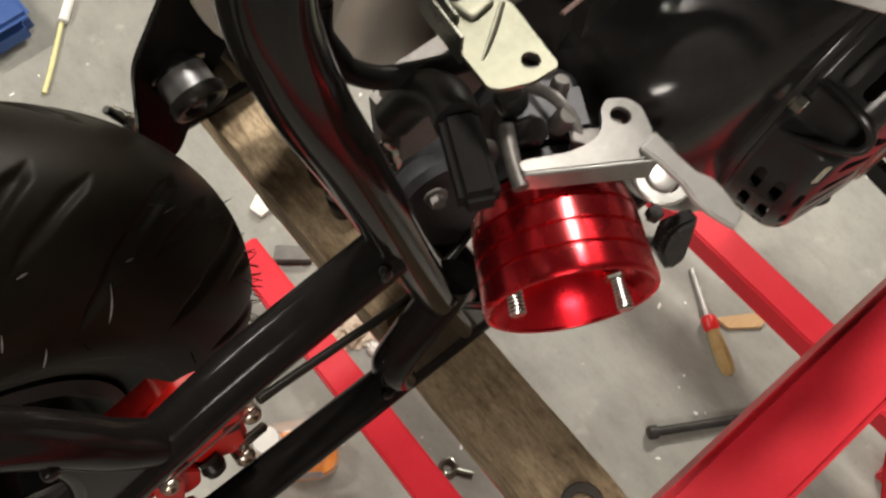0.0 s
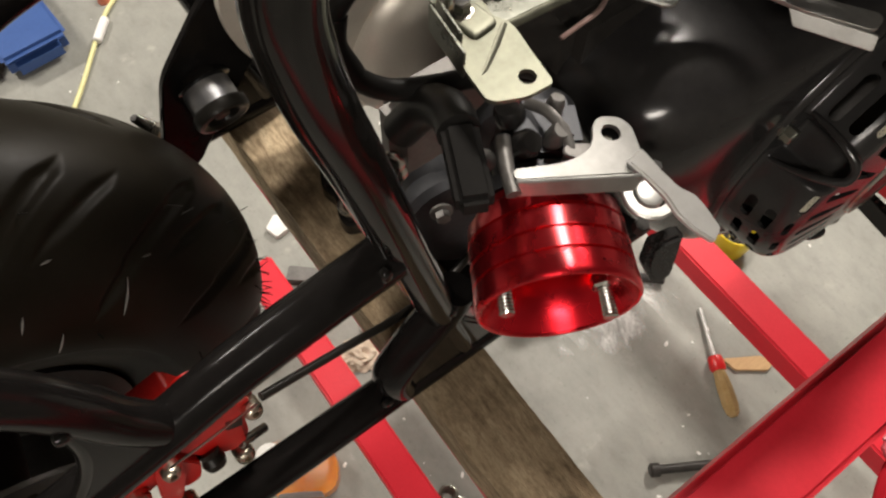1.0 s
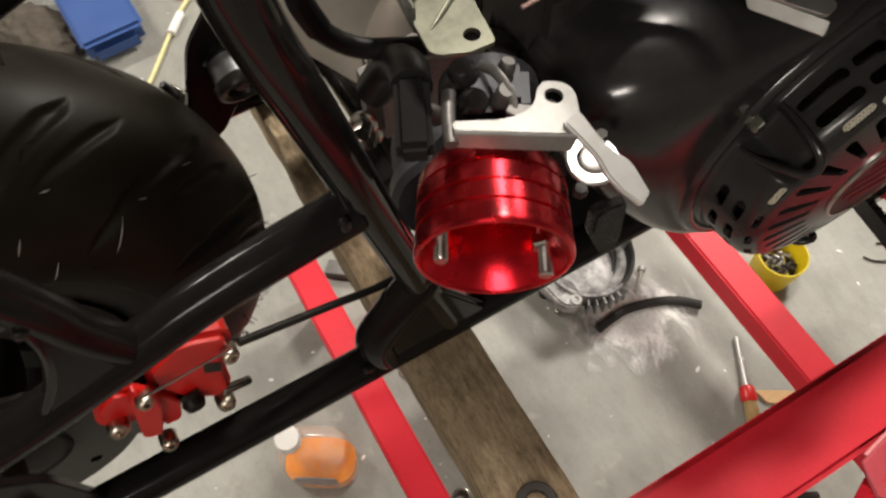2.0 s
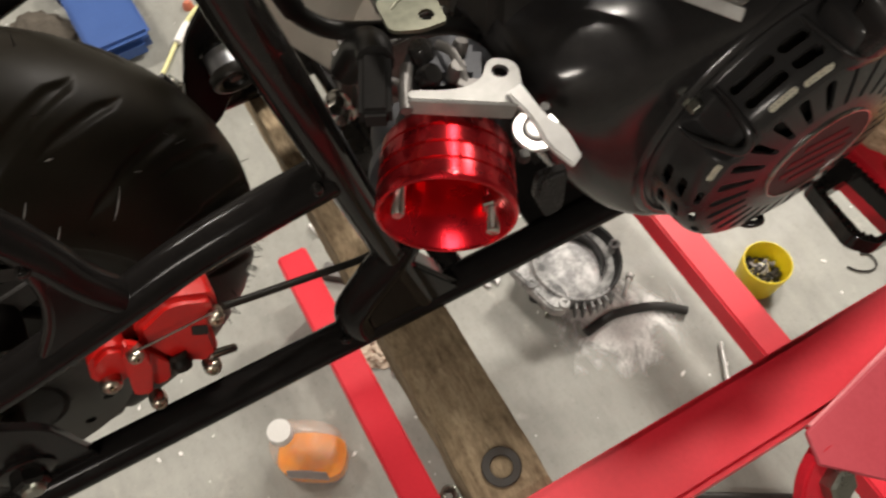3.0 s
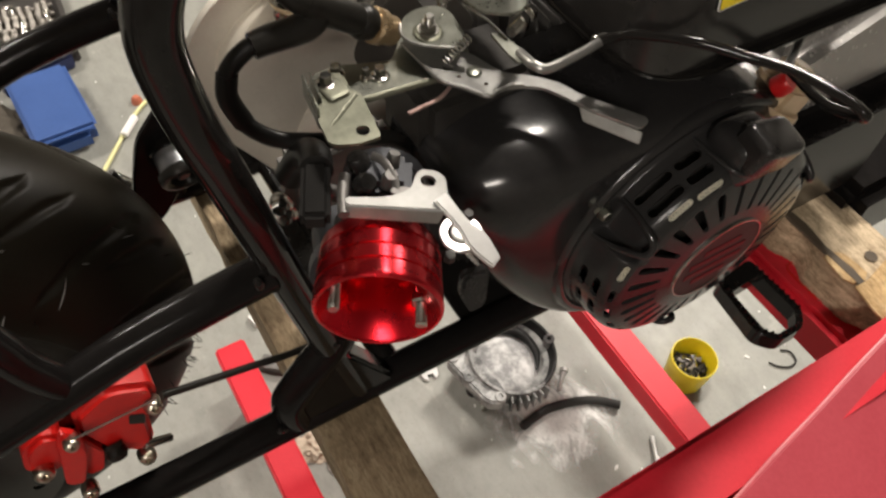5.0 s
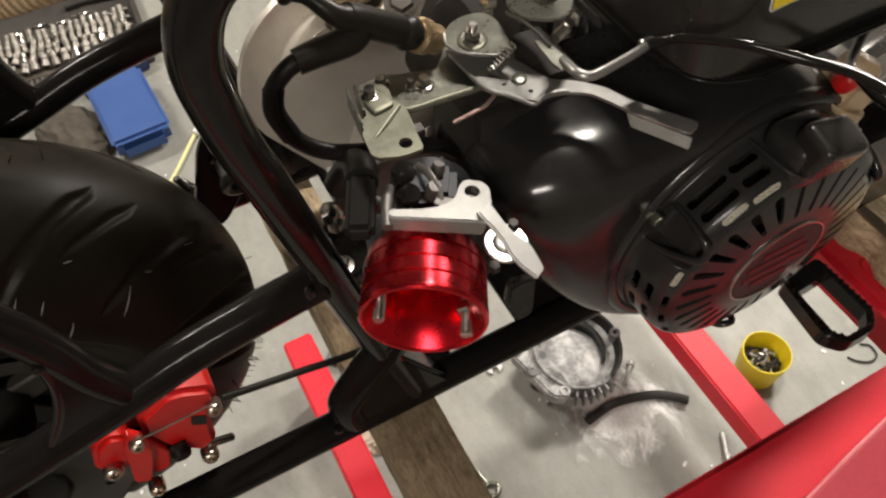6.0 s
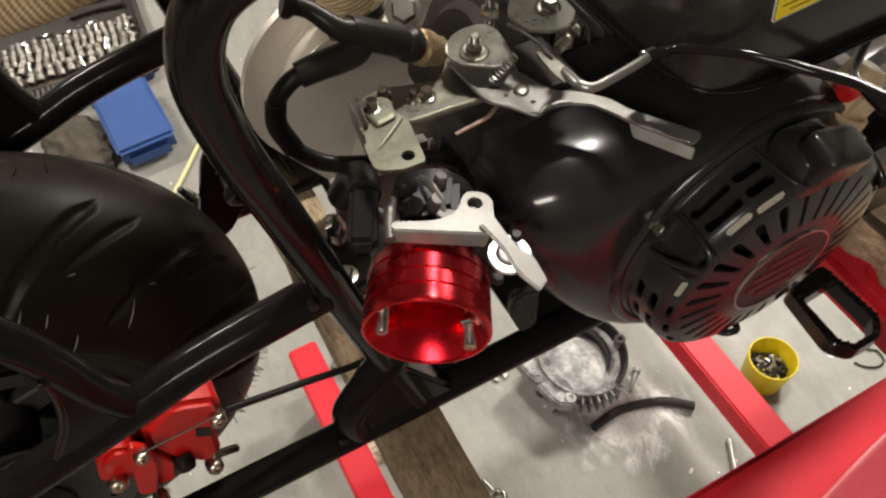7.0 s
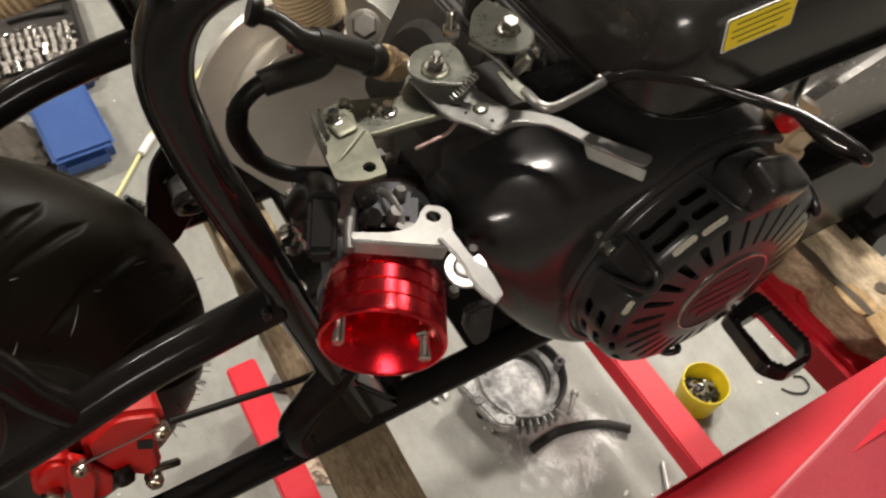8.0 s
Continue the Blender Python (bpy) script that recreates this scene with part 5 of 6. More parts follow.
    # governor lever: a broad body with a square hole, a bent arm and a folded paddle
    arm = [(0.0307, 0.0822), (0.0322, 0.0642), (0.0344, 0.0473), (0.0418, 0.0376), (0.0495, 0.0255), (0.0559, 0.0268), (0.0628, 0.0270), (0.0705, 0.0240), (0.0785, 0.0188), (0.0845, 0.0073), (0.0905, -0.0070), (0.1042, -0.0281), (0.1112, -0.0262), (0.1124, -0.0233), (0.0926, 0.006), (0.0885, 0.0171), (0.0811, 0.0264), (0.0740, 0.0322), (0.0668, 0.0373), (0.0634, 0.0455), (0.0602, 0.0566), (0.0537, 0.0640), (0.0500, 0.0780), (0.0400, 0.0880)]
    lever = part("governor_lever", plate(rounded2(arm, 0.003), 0.0018, XY(1.0295), [[(0.0419, 0.0572), (0.0460, 0.0537), (0.0442, 0.0506), (0.0395, 0.0531)], circle2(0.0443, 0.0453, 0.0011, 10), circle2(0.0537, 0.0344, 0.0012, 10)], bev=0.0005), BRUSHED, plate_ob, "bright folded steel lever")
    part("lever_flange", sweep([(0.0307, 0.0822, 1.0312), (0.0322, 0.0642, 1.0314), (0.0344, 0.0473, 1.0314), (0.0418, 0.0376, 1.0314), (0.0497, 0.0262, 1.0314), (0.0560, 0.0274, 1.0314), (0.0630, 0.0276, 1.0314), (0.0705, 0.0246, 1.0314)], [0.0008, 0.0011, 0.0014, 0.0013, 0.0013, 0.0013, 0.0013, 0.0010], 10, 6), BRUSHED, lever)
    pad = plate(rounded2([(0, 0), (0.0345, 0), (0.0350, 0.0062), (0.0045, 0.0062)], 0.0012), 0.0014, frame_uv((0.0872, -0.0005, 1.0302), (0.0165, -0.0285, 0.0), (-0.45, -0.25, -0.85)), bev=0.0004)
    part("lever_paddle", pad, BRUSHED, lever)
    part("rivet", lathe([(0, 0), (0, 0.0042), (0.0012, 0.0040), (0.0018, 0.0030), (0.0019, 0)], (0.0528, 0.0444, 1.0312), (0, 0, 1), 24), ZINC, plate_ob)
    # coil spring
    a, b = Vector((0.0422, 0.0565, 1.033)), Vector((0.0546, 0.0535, 1.047))
    d = (b - a)
    u = d.orthogonal().normalized()
    v = d.normalized().cross(u)
    coil = [a + d * (k / 60) + 0.0022 * (u * math.cos(k * 0.9) + v * math.sin(k * 0.9)) for k in range(61)]
    part("coil_spring", sweep(coil, 0.0006, 6, 1), STUD, plate_ob)
    # throttle arm that takes the cable
    arm2 = [(0.0598, 0.0205, 1.0600), (0.0588, 0.0130, 1.0615), (0.0585, 0.0070, 1.0625), (0.0630, 0.0024, 1.0620), (0.0757, 0.0030, 1.0620), (0.0966, 0.0068, 1.0612), (0.1012, 0.0108, 1.0586)]
    part("throttle_arm", sweep(arm2, [0.0020, 0.0024, 0.0024, 0.0024, 0.0024, 0.0024, 0.0020], 14, 6, 0.75), BRUSHED, plate_ob)
    part("link_strip", plate(rounded2([(0.0558, 0.0395), (0.0615, 0.0359), (0.0632, 0.0195), (0.0621, 0.0144), (0.0559, 0.0149), (0.0548, 0.0204), (0.0551, 0.0320)], 0.002), 0.0016, XY(1.0575), bev=0.0004), ZINC, plate_ob)
    # Bright rod drawn for the highlight along the stop plate's left edge.
    part("edge_glint", sweep([(0.0543, 0.0621, 1.0605), (0.0582, 0.0472, 1.0610), (0.0599, 0.0307, 1.0600)], 0.0008, 8, 5), STUD, plate_ob, "thin bright rod for the plate's edge highlight")
    up = plate(rounded2([(0.0886, 0.1021), (0.0944, 0.0807), (0.0920, 0.0570), (0.0824, 0.0470), (0.0731, 0.0474), (0.0610, 0.0580), (0.0614, 0.0745), (0.0751, 0.0932)], 0.004), 0.002, Matrix.Translation((0.08, 0.065, 1.0545)) @ Matrix.Rotation(radians(-7), 4, "X") @ Matrix.Translation((-0.08, -0.065, 0)), bev=0.0005)
    part("stop_plate", up, ZINC, plate_ob)
    part("stop_screw", bolt_head((0.0807, 0.0666, 1.0565), (0.0, -0.2, 1), 0.0046, 0.006), STUD, plate_ob)
    part("adjusting_screw", join(threaded((0.066, 0.036, 1.058), (0.75, 0.4, -0.1), 0.0028, 0.02), hexagon((0.0735, 0.041, 1.057), (0.75, 0.4, -0.1), 0.0055, 0.006), hexagon((0.083, 0.046, 1.056), (0.75, 0.4, -0.1), 0.0045, 0.005)), STUD, plate_ob)
    part("upper_stud", join(threaded((0.0620, 0.0920, 1.030), (0.05, 0.12, 1), 0.0026, 0.026), hexagon((0.0625, 0.0930, 1.0415), (0.05, 0.12, 1), 0.0052, 0.006)), STUD, plate_ob)
    part("thin_rod", sweep([(0.014, 0.044, 1.020), (0.026, 0.0445, 1.021), (0.034, 0.045, 1.022), (0.043, 0.049, 1.024)], 0.0011, 8, 4), PINK_WIRE, plate_ob)


def throttle_cable():
    t = thing("throttle_cable", (0.09, 0.0, 1.0), "black throttle cable looping in front of the tank", "cable")
    pts = [(0.0985, 0.0085, 1.0605), (0.1050, 0.0035, 1.0645), (0.1095, -0.0038, 1.0692), (0.1245, -0.0245, 1.0745), (0.1410, -0.0465, 1.0745), (0.1499, -0.0628, 1.0761), (0.1545, -0.0850, 1.0777), (0.1558, -0.0970, 1.0770), (0.1623, -0.0938, 1.0692), (0.1734, -0.0717, 1.0541), (0.1871, -0.0478, 1.0444), (0.205, -0.030, 1.034), (0.24, -0.01, 1.03)]
    part("outer_cable", sweep(pts, 0.0025, 14, 8), BLACK, t)
    part("end_ferrule", rod((0.0965, 0.0092, 1.0602), (0.1045, 0.0102, 1.0590), 0.0032, 14), STUD, t)


def fuel_tap(engine):
    m = Matrix.Translation((0.2400, -0.0115, 0.9765)) @ Matrix.Rotation(radians(28), 4, "Y")
    tap = join(box(-0.0175, 0.0165, -0.014, 0.014, -0.026, 0.020, 0.005, 3, m), lathe([(0, 0.0165), (0, 0.0195), (0.003, 0.0200), (0.006, 0.0195), (0.006, 0.0165)], m @ Vector((0, 0, -0.004)), m.to_3x3() @ Vector((0, 0, 1)), 28),
               lathe([(0, 0), (0, 0.0125), (0.006, 0.0120), (0.010, 0.0085), (0.010, 0)], m @ Vector((0, 0, 0.019)), m.to_3x3() @ Vector((0, 0, 1)), 24))
    part("fuel_tap", tap, TAN, engine, "dull tan fuel tap")
    part("tap_knob", lathe([(0, 0), (0, 0.0062), (0.002, 0.0068), (0.008, 0.0066), (0.010, 0.005), (0.010, 0)], (0.2262, -0.018, 0.999), (0.3, -0.45, 0.8), 20), RED_PLASTIC, engine, "red tap knob")


def carburettor(engine):
    a = Vector((-0.5, -0.866, 0))
    c = Vector((-0.045, -0.0333, 0.9838))
    b = c - a * 0.044
    part("carburettor_body", join(lathe([(0, 0), (0, 0.024), (0.006, 0.0245), (0.008, 0.017), (0.03, 0.016), (0.034, 0.022), (0.042, 0.022), (0.042, 0)], b, -a, 28),
                                  lathe([(0, 0), (0, 0.018), (0.025, 0.019), (0.04, 0.017), (0.044, 0)], b - a * 0.02 + Vector((0, 0, -0.006)), (0, 0, -1), 28),
                                  box(-0.015, 0.015, -0.012, 0.012, -0.012, 0.03, 0.004, 2, Matrix.Translation(b - a * 0.02) @ Matrix.Rotation(radians(-30), 4, "Z"))), ALLOY, engine, "dark grey cast carburettor body")
    part("black_sleeve", box(-0.002, 0.0325, -0.0070, 0.0070, -0.0065, 0.0050, 0.0026, 3, frame_uv((-0.0425, 0.0340, 1.0165), (-0.0145, -0.0295, 0), (0.0295, -0.0145, 0))), MATTE_BLACK, engine, "square black rubber sleeve")
    part("sleeve_elbow", sweep([(-0.0425, 0.034, 1.016), (-0.038, 0.046, 1.012), (-0.038, 0.060, 1.0), (-0.044, 0.070, 0.978)], 0.0085, 16), HOSE, engine)
    part("intake_pipe", sweep([(-0.0445, 0.0, 1.020), (-0.040, 0.010, 1.021), (-0.034, 0.020, 1.022)], 0.0028, 14), GREY_CAST, engine)
    for p, ax, r, h in (((-0.026, 0.018, 1.012), (0.2, -0.5, 0.8), 0.0055, 0.008), ((-0.014, 0.014, 1.010), (0, -0.3, 1), 0.004, 0.012), ((-0.030, 0.010, 1.006), (-0.5, -0.8, 0.3), 0.0036, 0.010), ((-0.008, 0.022, 1.012), (0.3, 0.1, 1), 0.0035, 0.009),
                        ((-0.021, 0.030, 1.012), (-0.2, 0.2, 1), 0.006, 0.007), ((-0.038, 0.022, 1.008), (-0.6, 0, 0.8), 0.004, 0.008)):
        part("screw", join(lathe([(0, 0), (0, r), (h * 0.7, r), (h, r * 0.75), (h, 0)], p, ax, 18)), GREY_CAST if r < 0.005 else BLACK_PLASTIC, engine)
    part("idle_lever", sweep([(-0.014, 0.030, 1.016), (-0.0135, 0.018, 1.022), (-0.014, 0.006, 1.018), (-0.020, 0.0, 1.012)], 0.0022, 10, 5, 0.5), GREY_CAST, engine)
    part("head_flange", box(-0.046, 0.02, 0.072, 0.09, 0.93, 0.985, 0.006), GREY_CAST, engine)
    for p in ((-0.0518, 0.0686, 0.9607), (-0.049, 0.071, 0.948)):
        part("flange_bolt", bolt_head(p, (-0.5, -0.8, 0.3), 0.0045, 0.007), STUD, engine)


def choke(engine):
    """Bent bracket, choke lever and bright flange over the intake."""
    o = Vector((0.0, 0.0, 1.018))
    m = frame_uv(o, (0.866, -0.5, -0.088), (0.5, 0.866, -0.028))
    out = [(-0.0385, -0.0185), (0.0075, -0.0175), (0.0095, -0.009), (0.0085, 0.003), (0.0045, 0.0072), (-0.0035, 0.0075), (-0.0065, 0.003), (-0.0072, -0.0025), (-0.0098, -0.0070), (-0.0150, -0.0104), (-0.0220, -0.0126), (-0.0385, -0.0142)]
    br = part("choke_bracket", plate(rounded2(out, 0.003), 0.002, m, [circle2(0, 0, 0.0036, 20)], bev=0.0005), GREY_STEEL, engine, "brushed bent steel choke bracket")
    part("bracket_fold", plate(rounded2([(-0.0385, 0), (0.0075, 0.0008), (0.0055, -0.0062), (-0.0372, -0.0066)], 0.0015), 0.002, frame_uv(m @ Vector((0, -0.0182, 0.0018)), (0.866, -0.5, -0.088), (0.18, 0.31, 0.93)), bev=0.0005), BRUSHED, br)
    part("bracket_tab", plate(rounded2([(-0.0185, -0.0060), (-0.0165, -0.0015), (-0.0060, -0.0020), (-0.0050, -0.0090), (-0.0120, -0.0095)], 0.002), 0.002, m @ Matrix.Translation((0, 0, -0.0032)), bev=0.0005), GREY_CAST, br, "dull grey tab behind the bracket")
    part("bracket_bolt", bolt_head(m @ Vector((0, 0, -0.008)), m.to_3x3() @ Vector((0, 0, 1)), 0.003, 0.004), STUD, br)
    lm = frame_uv((-0.0010, -0.0135, 1.0200), (0.0085, -0.0355, -0.0112), (0.9, 0.2, 0.06))
    lever = [(-0.0015, -0.0042), (-0.0010, 0.0040), (0.010, 0.0030), (0.0180, 0.0030), (0.0240, 0.0052), (0.0280, 0.0050), (0.0385, 0.0026), (0.0400, -0.0036), (0.0300, -0.0056), (0.0235, -0.0056), (0.0170, -0.0038), (0.008, -0.0036)]
    part("choke_lever", plate(rounded2(lever, 0.0014), 0.0034, lm, bev=0.0009, seg=2), BRIGHT, engine, "bright choke lever with a flared end")
    f = Vector((0.0079, -0.0205, 0.996))
    n = Vector((0.0, -0.085, 0.996)).normalized()
    fl = part("choke_flange", join(lathe([(0, 0.0068), (0, 0.0107), (0.0018, 0.0110), (0.0025, 0.0103), (0.0025, 0.0068), (0, 0.0068)], f, n, 36), lathe([(-0.002, 0), (-0.002, 0.0056), (0.003, 0.0056), (0.0036, 0.0045), (0.0036, 0)], f, n, 28)), WHITE_ZINC, engine, "bright zinc flange under the choke lever")
    part("flange_bolt", hexagon((0.0156, -0.0140, 0.9975), n, 0.0030, 0.005), DARK_CAST, fl)
    part("flange_bolt", hexagon((-0.0035, -0.0285, 0.9935), n, 0.0032, 0.004), DARK_CAST, fl)
    part("fuel_stop", plate(rounded2([(0, 0), (0.014, 0.002), (0.012, -0.022), (0.004, -0.026), (-0.002, -0.012)], 0.003), 0.008, frame_uv((0.004, -0.028, 0.980), (0.95, -0.3, 0), (0, 0.3, 1)), bev=0.002, seg=2), BLACK_PLASTIC, engine)


def engine():
    e = thing("engine", (0.17, 0.12, 0.77), "small black single-cylinder petrol engine on the frame", "engine")
    fan_shroud(e)
    recoil_cover(e)
    fuel_tank(e)
    cylinder(e)
    spark_plug(e)
    linkage(e)
    fuel_tap(e)
    carburettor(e)
    choke(e)


engine()
throttle_cable()


def velocity_stack():
    """Red anodised intake trumpet with turned grooves and two studs inside."""
    a = Vector((-0.5, -0.866, 0))
    c = Vector((-0.045, -0.0333, 0.9838))
    t = thing("intake_trumpet", c, "red anodised aluminium intake trumpet on the carburettor", "air intake")
    L = 0.042
    prof = [(-L, 0.0), (-L, 0.0245), (-L + 0.0006, 0.0256), (-L + 0.0030, 0.0268), (-0.0372, 0.0276), (-0.0362, 0.0290), (-0.0352, 0.0297)]
    for g in (-0.0277, -0.0186, -0.0103):
        r1 = 0.0300 + 0.0013 * (g + L) / L
        prof += [(g - 0.0007, r1), (g - 0.00045, r1 - 0.0010), (g + 0.00045, r1 - 0.0010), (g + 0.0007, r1)]
    prof += [(-0.0024, 0.0315), (-0.0012, 0.0314), (-0.0004, 0.0309), (0.0, 0.0301), (-0.0003, 0.0293), (-0.0012, 0.0288), (-0.0030, 0.0286), (-0.0045, 0.0300), (-0.0345, 0.0262), (-0.0345, 0.0)]
    bore = [(-0.0012, 0.0288), (-0.0030, 0.0274), (-0.0060, 0.0250), (-0.0095, 0.0226), (-0.0140, 0.0203), (-0.0200, 0.0184), (-0.0270, 0.0174), (-0.0330, 0.0170), (-0.0345, 0.0160), (-0.0345, 0.0)]
    me = finish(lathe(prof, (0, 0, 0), (0, 0, 1), 96), "trumpet", ANODISED, (0, 0, 0), 30)
    horn = new("trumpet", me)
    horn.parent = t
    horn.matrix_local = axes((0, 0, 0), a)
    BASE[horn.name] = c
    inner = new("bore", finish(lathe(bore, (0, 0, 0), (0, 0, 1), 96), "bore", BORE, (0, 0, 0), 60))
    inner.parent = horn
    tagged(inner, "polished red bore")
    e = Vector((0.866, -0.5, 0))
    up = Vector((0, 0, 1))
    for s, reach in ((-1, 0.0035), (1, 0.0030)):
        p = c + e * (0.0206 * s) - up * (0.007 * s) - a * 0.024
        part("stud", threaded(p, a, 0.0031, 0.024 + reach, 0.0014), STUD, t, "threaded stainless stud")
        if s > 0:
            part("stud_nut", hexagon(p + a * 0.010, a, 0.0055, 0.005), STUD, t, "small steel nut")


velocity_stack()


def wrapped_pipe(pts, radii, strip=0.042):
    """A pipe bound in overlapping turns of tape; its coordinates run along and round it in metres."""
    line = curve_points(pts, 28)
    n, seg = len(line), 48
    bm = bmesh.new()
    uv = bm.loops.layers.uv.new("wrap")
    tan = [(line[min(i + 1, n - 1)] - line[max(i - 1, 0)]).normalized() for i in range(n)]
    u = tan[0].orthogonal().normalized()
    run, rings, far = 0.0, [], []
    for i in range(n):
        if i:
            run += (line[i] - line[i - 1]).length
        u = (u - tan[i] * u.dot(tan[i])).normalized()
        v = tan[i].cross(u)
        r0 = float(np.interp(i / (n - 1) * (len(radii) - 1), range(len(radii)), radii))
        ring = []
        for k in range(seg):
            a = math.tau * k / seg
            turn = (run / strip + k / seg) % 1.0
            r = r0 + 0.0016 * min(1.0, turn / 0.06) * (1 - 0.75 * turn) + 0.0007 * noise.noise(Vector((run * 60, math.cos(a) * 3, math.sin(a) * 3)))
            ring.append(bm.verts.new(line[i] + r * (u * math.cos(a) + v * math.sin(a))))
        rings.append(ring)
        far.append(run)
    for i in range(n - 1):
        for k in range(seg):
            j = (k + 1) % seg
            f = bm.faces.new((rings[i][k], rings[i][j], rings[i + 1][j], rings[i + 1][k]))
            for loop, (du, dk) in zip(f.loops, ((i, k), (i, k + 1), (i + 1, k + 1), (i + 1, k))):
                loop[uv].uv = (far[du], dk * math.tau * 0.03 / seg)
    bm.faces.new(rings[0][::-1])
    bm.faces.new(rings[-1])
    return bm


def exhaust():
    t = thing("exhaust_pipe", (0.02, 0.2, 0.99), "exhaust pipe bound in tan woven heat wrap", "exhaust")
    pts = [(0.026, 0.205, 0.985), (0.020, 0.205, 1.03), (0.012, 0.205, 1.09), (-0.01, 0.20, 1.155), (-0.045, 0.184, 1.143), (-0.075, 0.175, 1.122), (-0.115, 0.167, 1.115), (-0.17, 0.164, 1.115), (-0.30, 0.157, 1.123)]
    part("wrapped_pipe", wrapped_pipe(pts, [0.021, 0.021, 0.021, 0.021, 0.022, 0.026, 0.034, 0.036, 0.036]), WRAP, t)
    part("clamp", lathe([(0, 0.0215), (0, 0.0235), (0.008, 0.0235), (0.008, 0.0215)], (0.025, 0.205, 0.99), (-0.1, 0, 1), 36), STUD, t, "steel clamp")
    part("flange_nut", join(lathe([(0, 0), (0, 0.0115), (0.002, 0.0115), (0.003, 0.009), (0.003, 0)], (0.045, 0.168, 1.002), (-0.3, -0.65, 0.7), 28), hexagon((0.0445, 0.1665, 1.004), (-0.3, -0.65, 0.7), 0.0085, 0.009)), CHROME, t, "bright flange nut")


exhaust()


def drive_cover():
    """Cast aluminium belt-drive cover on the far side of the engine."""
    t = thing("belt_drive_cover", (0.03, 0.2, 0.77), "smooth grey cast aluminium drive cover beyond the engine", "drive cover")
    c1, r1, c2, r2 = (0.022, 0.915), 0.081, (0.075, 0.84), 0.085
    out = []
    for k in range(24):
        a = radians(35 + 180 * k / 23)
        out.append((c1[0] + r1 * math.cos(a), c1[1] + r1 * math.sin(a)))
    for k in range(24):
        a = radians(215 + 180 * k / 23)
        out.append((c2[0] + r2 * math.cos(a), c2[1] + r2 * math.sin(a)))
    part("cover", plate(out, 0.05, XZ(0.255), bev=0.022, seg=8), CAST, t, sharp=50)
    part("dome", lathe([(0, 0.070), (-0.004, 0.0685), (-0.012, 0.062), (-0.018, 0.050), (-0.021, 0.032), (-0.022, 0.0)], (0.075, 0.205, 0.84), (0, 1, 0), 72), CAST, t, "domed clutch cover", 60)
    part("bolt", bolt_head((0.012, 0.205, 0.975), (0, -1, 0), 0.005, 0.006), STUD, t)


drive_cover()


def front_guard():
    """Sheet metal guard ahead of the engine."""
    t = thing("front_guard", (0.40, 0.03, 0.78), "grey sheet metal guard ahead of the engine", "guard")
    shell = box(0.296, 0.452, 0.018, 0.14, 0.79, 0.958, 0.014, 5)
    for v in shell.verts:
        v.co.z += 0.26 * (v.co.x - 0.30)
        v.co.y += 0.10 * (v.co.z - 0.95)
    part("shell", shell, GUARD, t, sharp=60)
    part("lower_shell", box(0.300, 0.470, -0.008, 0.14, 0.772, 0.905, 0.016, 4), BLACK_SATIN, t, "black lower part")
    # Plain black block added to fill the dark area past the plank.
    part("dark_filler", box(0.455, 0.680, -0.030, 0.14, 0.690, 0.776, 0.014, 4), BLACK_SATIN, t, "black block filling the dark area past the plank")


front_guard()


# ---- things on the floor ----
def yellow_tub():
    o = Vector((0.664, 0.105, 0))
    t = thing("plastic_tub", o, "yellow plastic tub half full of loose bolts", "tub")
    part("tub_wall", lathe([(0, 0), (0, 0.034), (0.003, 0.0365), (0.05, 0.041), (0.076, 0.0425), (0.077, 0.0415), (0.077, 0.0405), (0.05, 0.039), (0.004, 0.034), (0.004, 0)], o, (0, 0, 1), 48), YELLOW, t)
    rng = random.Random(11)
    part("dark_bolts_bed", lathe([(0.02, 0), (0.03, 0.02), (0.028, 0.0365), (0.012, 0.036), (0.012, 0)], o, (0, 0, 1), 24), DARK_CAST, t, "heap of dark bolts")
    for k in range(26):
        a, r = rng.uniform(0, math.tau), 0.029 * math.sqrt(rng.random())
        p = o + Vector((r * math.cos(a), r * math.sin(a), 0.034 + rng.uniform(0, 0.010)))
        d = Vector((rng.uniform(-1, 1), rng.uniform(-1, 1), rng.uniform(-0.25, 0.35))).normalized()
        n = rng.uniform(0.012, 0.022)
        q = p + d * n
        rr = (q - o).to_2d().length
        if rr > 0.034:
            q = p - d * n
            if (q - o).to_2d().length > 0.034:
                continue
            d = -d
        part("bolt", join(rod(p, q, 0.0034, 8), hexagon(p, -d, 0.0058, 0.0045)), (STUD, DARK_CAST, CHROME, DARK_CAST)[k % 4], t)


yellow_tub()


